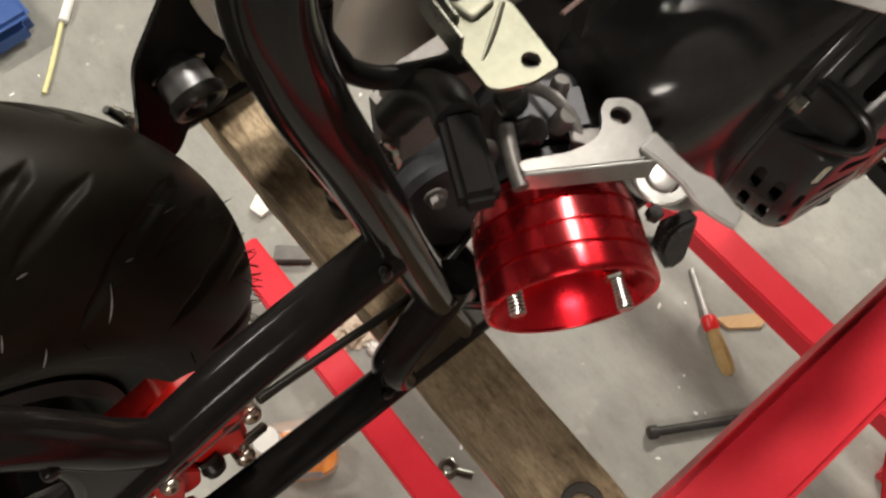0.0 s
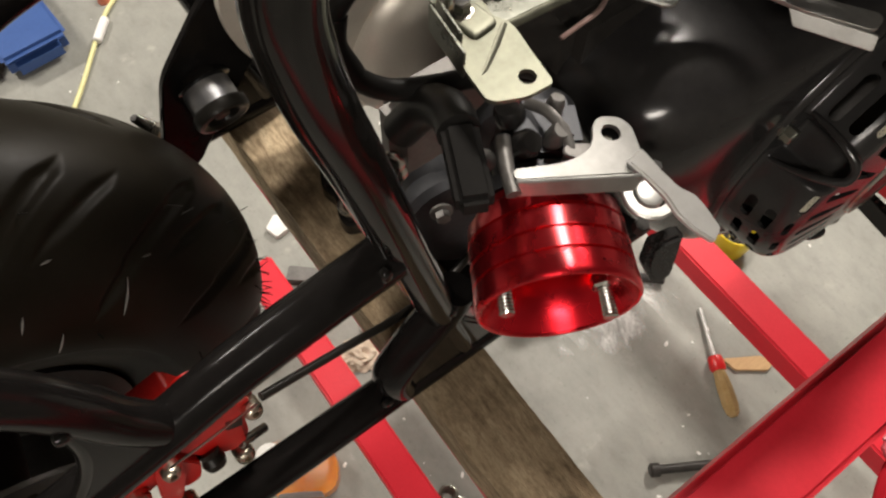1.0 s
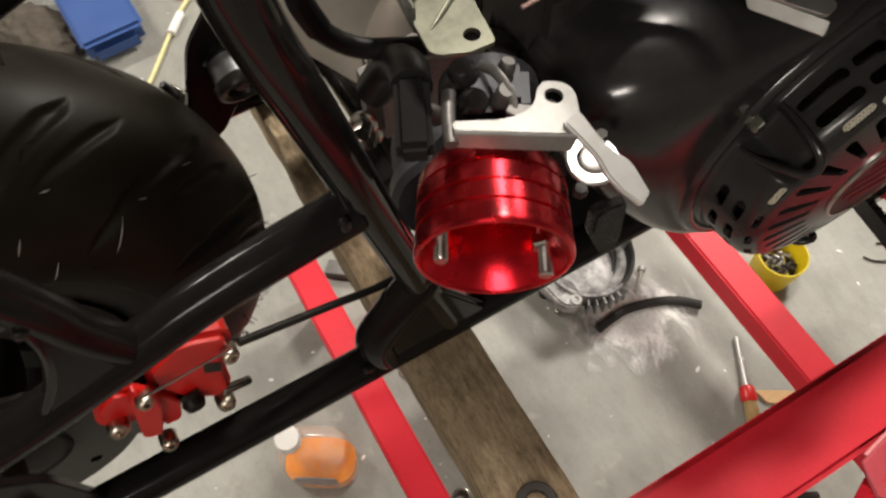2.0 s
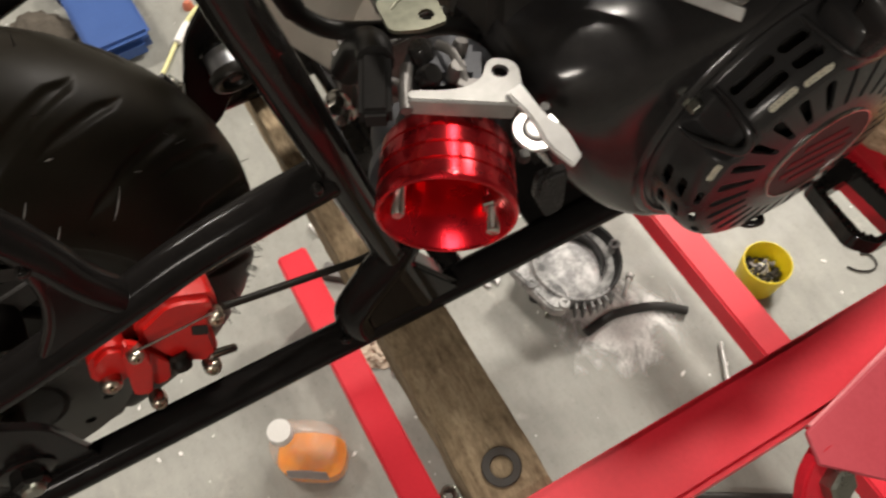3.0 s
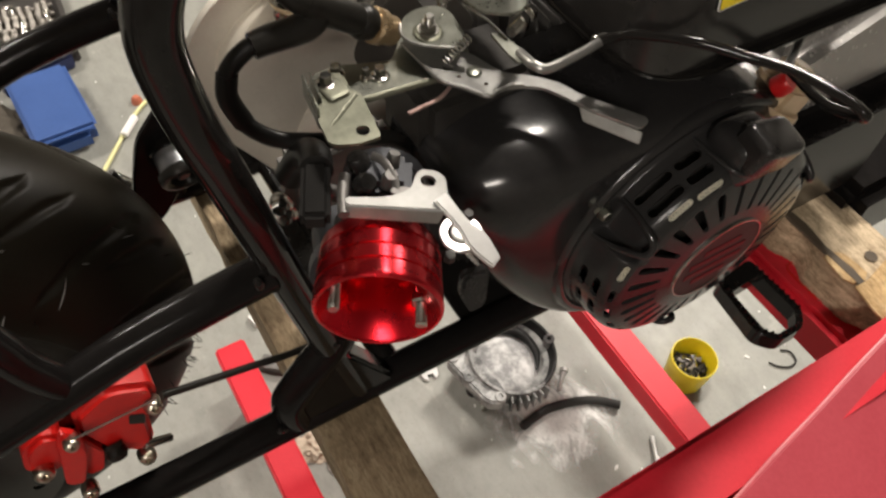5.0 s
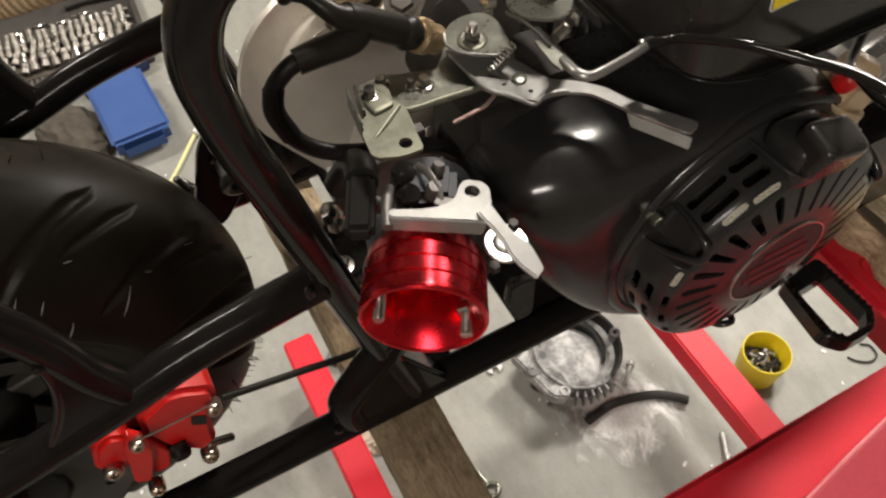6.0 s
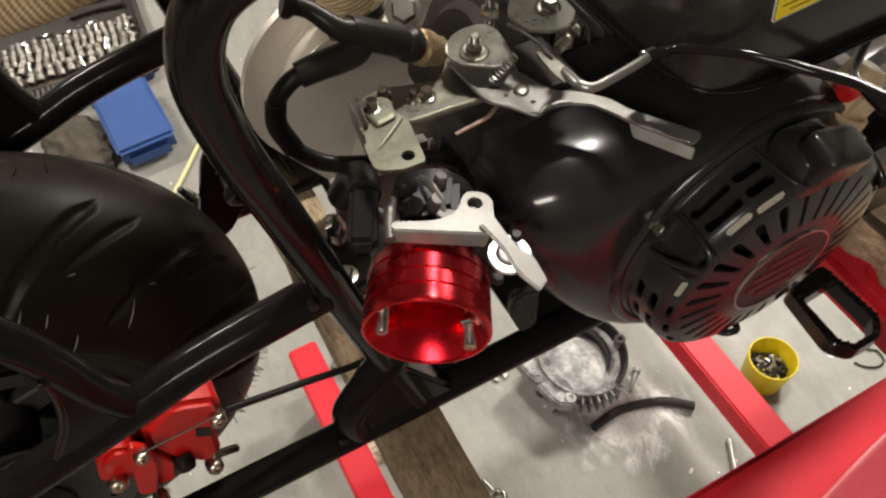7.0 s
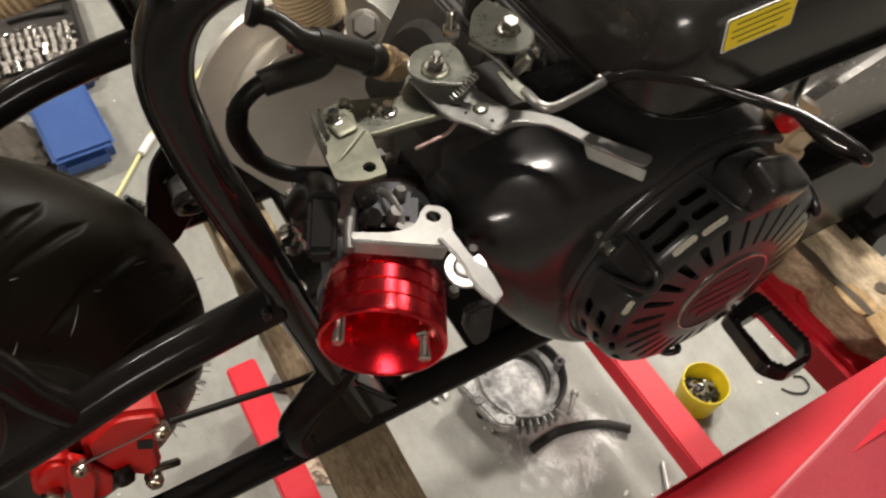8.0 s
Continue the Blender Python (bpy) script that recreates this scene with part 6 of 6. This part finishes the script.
def cast_cover():
    """An engine side cover lying open side up, dusted with powder."""
    o = Vector((0.361, 0.274, 0.030))
    t = thing("casting_cover", o, "grey cast engine cover with fins, dusted with white powder", "engine cover")
    tilt, c = (0.06, -0.10, 1), o + Vector((0.012, 0.004, 0))

    def arc(bm, lo, hi):
        """Keeps the stretch of a ring between two turns."""
        gone = [f for f in bm.faces if not lo <= (math.degrees(math.atan2(f.calc_center_median().y - c.y, f.calc_center_median().x - c.x)) - lo) % 360 + lo <= hi]
        bmesh.ops.delete(bm, geom=gone, context="FACES")
        return bm

    wall = [(0.004, 0.074), (0.008, 0.078), (0.05, 0.081), (0.057, 0.081), (0.058, 0.079), (0.057, 0.0755), (0.045, 0.0735), (0.026, 0.072), (0.004, 0.074)]
    part("rim_wall", arc(lathe(wall, c, tilt, 72), -75, 150), DUSTY_CAST, t, "black rim")
    part("powdered_wall", arc(lathe([(d, r) for d, r in wall], c, tilt, 72), 150, 285), DUSTY_PALE, t, "rim grey with powder")
    part("shelf", lathe([(0.020, 0.0725), (0.034, 0.0725), (0.029, 0.066), (0.024, 0.058), (0.012, 0.058), (0.020, 0.0725)], c, tilt, 64), DUSTY_PALE, t, "powdered inner shelf")
    part("web", lathe([(0.010, 0), (0.010, 0.062), (0.020, 0.060), (0.026, 0.045), (0.024, 0.02), (0.028, 0)], o + Vector((0.002, 0.000, 0.004)), tilt, 48), DUSTY_WHITE, t, "thickly powdered web")
    # Black bead and tabs drawn for the crescent of shadow inside the rim.
    crescent = [o + Vector((0.008 + 0.058 * math.cos(a), 0.004 + 0.058 * math.sin(a), 0.032 + 0.006 * math.sin(a - 0.6))) for a in (radians(-52 + 13 * k) for k in range(14))]
    part("inner_shadow", sweep(crescent, [0.001, 0.006, 0.0075, 0.009, 0.0095, 0.008, 0.002], 10, 3), DUSTY_CAST, t, "dark crescent drawn for the inner shadow")
    for a, n in ((28, 0.012), (64, 0.009)):
        d = Vector((math.cos(radians(a)), math.sin(radians(a)), 0))
        part("crescent_tab", rod(o + Vector((0.010, 0.004, 0.034)) + d * 0.062, o + Vector((0.010, 0.004, 0.032)) + d * (0.062 - n), 0.006, 10), DUSTY_CAST, t)
    out = [(-0.095, 0.045), (-0.075, 0.055), (-0.04, 0.035), (-0.035, -0.055), (-0.055, -0.075), (-0.075, -0.06), (-0.085, -0.01)]
    part("side_lobe", plate(rounded2(out, 0.01), 0.03, Matrix.Translation(o + Vector((0, 0, 0.022))), bev=0.004, seg=2), DUSTY_PALE, t)
    for k in range(7):
        a = radians(-128 + 8.5 * k)
        p = o + Vector((0.012 + 0.088 * math.cos(a), 0.004 + 0.088 * math.sin(a), 0))
        mm = Matrix.Translation(p) @ Matrix.Rotation(a, 4, "Z")
        part("fin", box(-0.010, 0.010, -0.0018, 0.0018, 0.012, 0.048, 0.0006, 1, mm), DUSTY_PALE, t)
    for dx, dy in ((-0.078, -0.004), (-0.05, -0.062), (-0.082, 0.042), (0.09, -0.01)):
        part("boss", lathe([(0, 0.0045), (0, 0.010), (0.02, 0.010), (0.021, 0.009), (0.021, 0.0045), (0, 0.0045)], o + Vector((dx, dy, 0.034)), (0, 0, 1), 20), DUSTY_PALE, t)
    part("foot", rod(o + Vector((-0.06, 0.0, -0.030)), o + Vector((-0.06, 0.0, 0.024)), 0.012), DUSTY_CAST, t)
    part("foot", rod(o + Vector((0.03, 0.02, -0.030)), o + Vector((0.03, 0.02, 0.015)), 0.012), DUSTY_CAST, t)


cast_cover()


def powder_patch():
    bm = bmesh.new()
    bmesh.ops.create_grid(bm, x_segments=2, y_segments=2, size=0.22)
    bm.transform(Matrix.Translation((0.402, 0.158, 0.0015)))
    tagged(solo("powder_spill", bm, POWDER, (0.402, 0.158, 0.0015), "thin spill of white powder on the concrete", "powder", kind="stuff"))


powder_patch()


def floor_hose():
    pts = [(0.339, 0.1690, 0.010), (0.372, 0.1735, 0.010), (0.403, 0.1740, 0.010), (0.4496, 0.1622, 0.010), (0.486, 0.1450, 0.010), (0.5186, 0.1165, 0.010)]
    solo("rubber_hose", sweep(pts, 0.0080, 16, 8), DUSTY_HOSE, (0.43, 0.16, 0), "short bent black rubber hose on the floor", "hose")


floor_hose()


def small_bolt(p, q, r, mat, label, head=1.9):
    p, q = Vector(p), Vector(q)
    d = (q - p).normalized()
    t = thing("loose_bolt", (p + q) / 2 * 1.0, label, "bolt", "loose bolts on the floor")
    part("shank", rod(p, q, r, 12), mat, t)
    part("head", lathe([(0, 0), (0, r * head), (r * 1.6, r * head), (r * 2, r * head * 0.7), (r * 2, 0)], p, -d, 12), mat, t)


small_bolt((0.470, 0.222, 0.008), (0.440, 0.196, 0.006), 0.0040, BRIGHT, "bright steel bolt on the powdery floor")
small_bolt((0.283, -0.118, 0.013), (0.47, -0.228, 0.009), 0.0075, DARK_CAST, "long black bolt lying on the floor", 1.5)


def eye_bolt(x, y, turn):
    """A bolt with a ring for its head."""
    m = Matrix.Translation((x, y, 0.0045)) @ Matrix.Rotation(radians(turn), 4, "Z")
    t = thing("eye_bolt", (x, y, 0), "bright steel eye bolt on the floor", "bolt", "loose bolts on the floor")
    part("ring", sweep([m @ Vector((0.0115 * math.cos(math.tau * k / 24), 0.0115 * math.sin(math.tau * k / 24), 0)) for k in range(25)], 0.0038, 10, 1), ZINC, t)
    part("shank", rod(m @ Vector((0.014, 0, 0)), m @ Vector((0.040, 0, 0)), 0.0036, 12), ZINC, t)


eye_bolt(-0.004, 0.048, -55)
eye_bolt(0.132, 0.146, 100)
small_bolt((0.30, 0.235, 0.006), (0.312, 0.262, 0.005), 0.003, ZINC, "short zinc-plated bolt on the floor", 1.6)


def screwdriver():
    tip, col, end = Vector((0.5335, 0.040, 0.006)), Vector((0.487, -0.037, 0.014)), Vector((0.438, -0.131, 0.016))
    t = thing("screwdriver", (0.487, -0.04, 0), "screwdriver with an amber handle and red collar", "screwdriver")
    d = (end - col).normalized()
    part("shaft", sweep([tip, tip.lerp(col, 0.12), tip.lerp(col, 0.15), col], [0.0044, 0.0042, 0.0036, 0.0036], 14, 3), BRIGHT, t, "bright steel shaft")
    part("collar", lathe([(0, 0), (0, 0.010), (0.004, 0.0125), (0.020, 0.0135), (0.026, 0.0115), (0.026, 0)], col, d, 24), RED_PLASTIC, t, "red collar")
    prof = [(0.025, 0.0105), (0.036, 0.0115), (0.055, 0.0135), (0.085, 0.0138), (0.098, 0.0115), (0.104, 0.006), (0.105, 0.0)]
    part("handle", lathe(prof, col, d, 8), AMBER, t, "amber faceted handle", 20)


screwdriver()


def wood_chip():
    solo("wood_chip", plate(rounded2([(0.498, -0.047), (0.556, -0.082), (0.566, -0.103), (0.548, -0.108), (0.503, -0.075)], 0.004), 0.007, XY(0.0), bev=0.001), CHIP, (0.53, -0.08, 0), "flat pale offcut of wood on the floor", "wood offcut")


wood_chip()


def spanner():
    o = Vector((0.25, 0.345, 0.002))
    m = Matrix.Translation(o) @ Matrix.Rotation(radians(172), 4, "Z")
    out = [(-0.014, -0.006), (-0.012, 0.008), (-0.005, 0.014), (-0.004, 0.004), (0.004, 0.004), (0.005, 0.014), (0.012, 0.008), (0.014, -0.006), (0.006, -0.016), (0.005, -0.035), (-0.005, -0.035), (-0.006, -0.016)]
    solo("spanner", plate([(x * 1.25, y * 1.25) for x, y in out], 0.005, m, bev=0.001), BRIGHT, o, "bright open-ended spanner on the floor", "spanner")


spanner()


def wire_hook():
    pts = [(0.872, 0.054, 0.003), (0.886, 0.042, 0.003), (0.882, 0.022, 0.003), (0.862, 0.018, 0.003), (0.842, 0.030, 0.003), (0.832, 0.045, 0.003)]
    solo("wire_hook", sweep(pts, 0.0019, 10, 6), DARK_CAST, (0.86, 0.035, 0), "bent dark wire hook on the floor", "hook")


wire_hook()


def jug():
    """A squat clear jug with its cap at one shoulder, a little orange liquid and a torn dark label."""
    o = Vector((-0.168, 0.200, 0))
    t = thing("fluid_jug", o, "clear plastic jug with orange liquid and a white cap", "jug")
    m = Matrix.Translation(o) @ Matrix.Rotation(radians(-32), 4, "Z")

    def body(levels, inset):
        bm = bmesh.new()
        rings = []
        for z, a, b, cx in levels:
            rings.append([bm.verts.new(m @ Vector((cx + math.copysign(abs(math.cos(w)) ** 0.7, math.cos(w)) * (a - inset), math.copysign(abs(math.sin(w)) ** 0.7, math.sin(w)) * (b - inset), z))) for w in (math.tau * k / 40 for k in range(40))])
        for p, q in zip(rings, rings[1:]):
            for k in range(40):
                bm.faces.new((p[k], p[(k + 1) % 40], q[(k + 1) % 40], q[k]))
        bm.faces.new(rings[0][::-1])
        bm.faces.new(rings[-1])
        return bm

    shape = ((0.0, 0.050, 0.032, 0), (0.004, 0.055, 0.037, 0), (0.05, 0.056, 0.038, 0), (0.10, 0.055, 0.037, 0), (0.122, 0.050, 0.033, -0.002), (0.138, 0.034, 0.024, -0.014), (0.146, 0.019, 0.018, -0.026), (0.160, 0.016, 0.016, -0.028))
    part("jug_wall", body(shape, 0.0), CLEAR, t, "clear plastic wall")
    part("liquid", body(((0.002, 0.050, 0.032, 0), (0.006, 0.055, 0.037, 0), (0.040, 0.056, 0.038, 0)), 0.0018), ORANGE, t, "orange liquid")
    part("torn_label", plate(rounded2([(-0.030, 0.052), (0.034, 0.050), (0.036, 0.098), (0.004, 0.104), (-0.026, 0.096)], 0.004), 0.0008, m @ XZ(-0.0388)), LABEL_GREY, t, "torn grey label")
    part("cap", lathe([(0.152, 0.0165), (0.152, 0.0185), (0.168, 0.0185), (0.171, 0.017), (0.171, 0)], m @ Vector((-0.028, 0, 0)), (0, 0, 1), 32), WHITE, t, "white screw cap")


jug()


def tub_bin(x, y, w, d, h, turn, label, mat):
    """A tapered plastic crate with a thick rim."""
    m = Matrix.Translation((x, y, 0)) @ Matrix.Rotation(radians(turn), 4, "Z")
    bm = bmesh.new()
    loops = []
    for z, k, inner in ((0, 0.9, 0), (h * 0.9, 0.985, 0), (h * 0.9, 1.03, 0), (h, 1.03, 0), (h, 0.95, 1), (0.006, 0.87, 1)):
        loops.append([bm.verts.new(m @ Vector((sx * w / 2 * k, sy * d / 2 * k, z))) for sx, sy in ((-1, -1), (1, -1), (1, 1), (-1, 1))])
    for a, b in zip(loops, loops[1:]):
        for k in range(4):
            j = (k + 1) % 4
            bm.faces.new((a[k], a[j], b[j], b[k]))
    bm.faces.new(loops[0][::-1])
    bm.faces.new(loops[-1])
    bmesh.ops.bevel(bm, geom=bm.edges[:], offset=0.006, segments=2, affect="EDGES", clamp_overlap=True)
    return solo("storage_bin", bm, mat, (x, y, 0), label, "bin")


def lidded_box():
    t = thing("lidded_box", (-0.165, 1.27, 0), "closed blue plastic box on the floor", "box")
    m = Matrix.Translation((-0.165, 1.275, 0)) @ Matrix.Rotation(radians(3), 4, "Z")
    part("box_body", box(-0.062, 0.062, -0.09, 0.13, 0, 0.055, 0.016, 4, m), BLUE, t)
    part("lid", box(-0.067, 0.067, -0.095, 0.135, 0.055, 0.072, 0.008, 4, m), BLUE, t)


lidded_box()


def crumple(at, a, b, c, seed, turn=0.0, fold=0.35):
    """A crumpled soft thing lying on the floor, with folds of two sizes."""
    bm = bmesh.new()
    bmesh.ops.create_icosphere(bm, subdivisions=5, radius=1)
    m = Matrix.Translation(at) @ Matrix.Rotation(radians(turn), 4, "Z")
    for v in bm.verts:
        p = v.co.copy()
        ridge = 1 - abs(noise.noise(p * 2.1 + Vector((seed, 0, 0)))) * 2 * fold + (0.5 - abs(noise.noise(p * 5.3 + Vector((0, seed, 0))))) * fold * 0.6
        z = max(p.z * ridge * c, -0.1 * c) + 0.1 * c
        v.co = m @ Vector((p.x * ridge * a, p.y * ridge * b, z))
    return bm


def tool_rag():
    solo("tool_bag", crumple((-0.30, 1.32, 0), 0.075, 0.12, 0.05, 4, 20, 0.16), RAG, (-0.30, 1.32, 0), "crumpled grey-brown canvas tool bag", "tool bag", sharp=80)
    solo("yellow_tag", box(-0.012, 0.012, -0.016, 0.016, 0, 0.003, 0.001, 1, Matrix.Translation((-0.30, 1.215, 0)) @ Matrix.Rotation(0.5, 4, "Z")), YELLOW, (-0.30, 1.215, 0), "small yellow plastic tag on the floor", "tag")
    t = thing("parts_box", (-0.165, 1.49, 0), "low dark blue plastic parts box", "box")
    m = Matrix.Translation((-0.168, 1.478, 0)) @ Matrix.Rotation(radians(14), 4, "Z")
    part("box_body", box(-0.085, 0.085, -0.030, 0.028, 0, 0.040, 0.004, 2, m), NAVY, t)
    part("lid", box(-0.088, 0.088, -0.033, 0.031, 0.0405, 0.050, 0.004, 2, m), NAVY, t)


tool_rag()
tub_bin(0.88, 1.38, 0.22, 0.26, 0.14, -28, "bright blue plastic bin further back", BLUE)


def socket_case():
    """An open dark case with rows of chrome sockets."""
    o = Vector((-0.225, 1.655, 0))
    t = thing("socket_case", o, "open dark case with rows of chrome sockets", "tool case")
    m = Matrix.Translation(o) @ Matrix.Rotation(radians(-4), 4, "Z")
    part("tray", join(box(-0.25, 0.175, -0.155, 0.19, 0, 0.016, 0.004, 2, m), box(-0.25, 0.175, 0.178, 0.19, 0.016, 0.045, 0.003, 2, m), box(0.163, 0.175, -0.155, 0.178, 0.016, 0.045, 0.003, 2, m)), DARK_BOX, t)
    part("holder_strip", box(-0.235, 0.150, -0.118, 0.060, 0.016, 0.024, 0.003, 2, m), RAG, t, "grey moulded holder")
    rng = random.Random(8)
    for row, (y, n, size, pitch) in enumerate(((-0.100, 15, 0.0118, 0.0255), (-0.062, 18, 0.0098, 0.0212), (-0.028, 20, 0.0086, 0.0190), (0.004, 20, 0.0080, 0.0190))):
        for k in range(n):
            r = size * rng.uniform(0.86, 1.08)
            h = rng.uniform(0.026, 0.036)
            p = m @ Vector((-0.226 + pitch * k, y + rng.uniform(-0.003, 0.003), 0.024 + r * 0.6 + 0.003 * row))
            d = m.to_3x3() @ Vector((0.10 + rng.uniform(-0.25, 0.25), 1, 0.55 + rng.uniform(-0.2, 0.3)))
            part("socket", lathe([(0, r * 0.6), (0, r * 0.86), (0.0016, r), (h * 0.42, r), (h * 0.48, r * 0.82), (h * 0.62, r * 0.82), (h * 0.66, r * 0.96), (h - 0.001, r * 0.96), (h, r * 0.84), (h, r * 0.62), (h * 0.7, r * 0.58), (h * 0.7, 0)], p, d, 16), CHROME if (k * 7 + row) % 9 else STUD, t)
    for k in range(30):
        part("driver_bit", rod(m @ Vector((-0.232 + 0.0128 * k, -0.150, 0.021)), m @ Vector((-0.230 + 0.0128 * k, -0.122, 0.025)), 0.0042, 6), GREY_CAST, t)
    for k in range(4):
        q = [m @ Vector((-0.16 + 0.058 * k + 0.010 * i, 0.075 + 0.004 * (-1) ** i + 0.01 * (k % 2), 0.024 + 0.002 * (i % 2))) for i in range(6)]
        part("twist_drill", sweep(q, 0.0042, 8, 3), STUD, t)
    for k in range(4):
        a, b = m @ Vector((0.085 + 0.004 * k, -0.07 + 0.036 * k, 0.032)), m @ Vector((0.152, -0.062 + 0.036 * k, 0.034))
        part("extension_bar", lathe([(0, 0), (0, 0.0062), (0.002, 0.007), (0.012, 0.007), (0.014, 0.0052), ((b - a).length - 0.008, 0.0052), ((b - a).length, 0.0044), ((b - a).length, 0)], a, b - a, 14), CHROME, t)
    part("ratchet_handle", sweep([m @ Vector((0.0, 0.13, 0.027)), m @ Vector((0.06, 0.135, 0.028)), m @ Vector((0.14, 0.130, 0.028))], [0.008, 0.007, 0.012], 12, 5), DARK_CAST, t)


socket_case()


def cord():
    pts = [(-0.16, 1.06, 0.006), (-0.119, 1.108, 0.006), (-0.01, 1.243, 0.006), (0.06, 1.298, 0.006), (0.12, 1.365, 0.006), (0.215, 1.455, 0.006), (0.4, 1.6, 0.006), (0.8, 1.75, 0.006)]
    solo("extension_cord", sweep(pts, 0.0048, 12, 6), CORD_MAT, (0.0, 1.25, 0), "thin yellow extension cord across the floor", "cord")
    solo("cord_plug", rod((-0.012, 1.232, 0.010), (-0.052, 1.186, 0.010), 0.0095, 16), PAPER, (-0.05, 1.19, 0), "pale plug sleeve on the cord", "plug")


cord()


def scrap(pts, thick, mat, label, category):
    c = sum((Vector(p) for p in pts), Vector((0, 0))) / len(pts)
    solo(category.replace(" ", "_"), plate(rounded2(pts, 0.004), thick, XY(0.0), bev=0.0008), mat, (c.x, c.y, 0), label, category)


scrap([(0.012, 0.585), (0.055, 0.59), (0.058, 0.612), (0.03, 0.628), (0.005, 0.612)], 0.012, PAPER, "crumpled white paper scrap on the floor", "paper scrap")
scrap([(-0.02, 0.50), (0.03, 0.46), (0.05, 0.475), (0.0, 0.52)], 0.02, GREY_CAST, "grey metal block on the floor", "metal block")
solo("paper_scrap", crumple((0.012, 0.318, 0), 0.042, 0.030, 0.016, 11, -25, 0.5), KRAFT, (0.012, 0.318, 0), "crumpled tan paper scrap on the floor", "paper scrap", sharp=70)
solo("paper_scrap", crumple((0.022, 0.268, 0), 0.011, 0.020, 0.009, 17, 15, 0.4), PAPER, (0.022, 0.268, 0), "small crumpled white paper scrap on the floor", "paper scrap", sharp=70)
scrap([(0.035, 0.352), (0.062, 0.330), (0.072, 0.345), (0.048, 0.372)], 0.008, PAPER, "crumpled white paper scrap on the floor", "paper scrap")


def red_cap():
    solo("wire_connector", lathe([(0, 0), (0, 0.013), (0.012, 0.011), (0.018, 0.006), (0.018, 0)], (0.009, 1.288, 0), (0, 0, 1), 20), FADED_RED, (0.009, 1.288, 0), "small red plastic connector beside the cord", "connector")


red_cap()


def flecks():
    """Small crumbs and pale flecks scattered on the concrete."""
    rng = random.Random(21)
    bm = bmesh.new()
    for k in range(240):
        x, y = rng.uniform(-0.6, 1.2), rng.uniform(-0.3, 1.5)
        s = rng.uniform(0.001, 0.0035)
        m = Matrix.Translation((x, y, s * 0.3)) @ Matrix.Rotation(rng.uniform(0, 6), 4, "Z") @ Matrix.Diagonal((s * rng.uniform(0.6, 2.2), s, s * 0.4, 1))
        bmesh.ops.create_icosphere(bm, subdivisions=1, radius=1, matrix=m)
    solo("floor_flecks", bm, PAPER, (0.2, 0.5, 0), "pale crumbs scattered on the concrete", "debris", kind="stuff")


flecks()
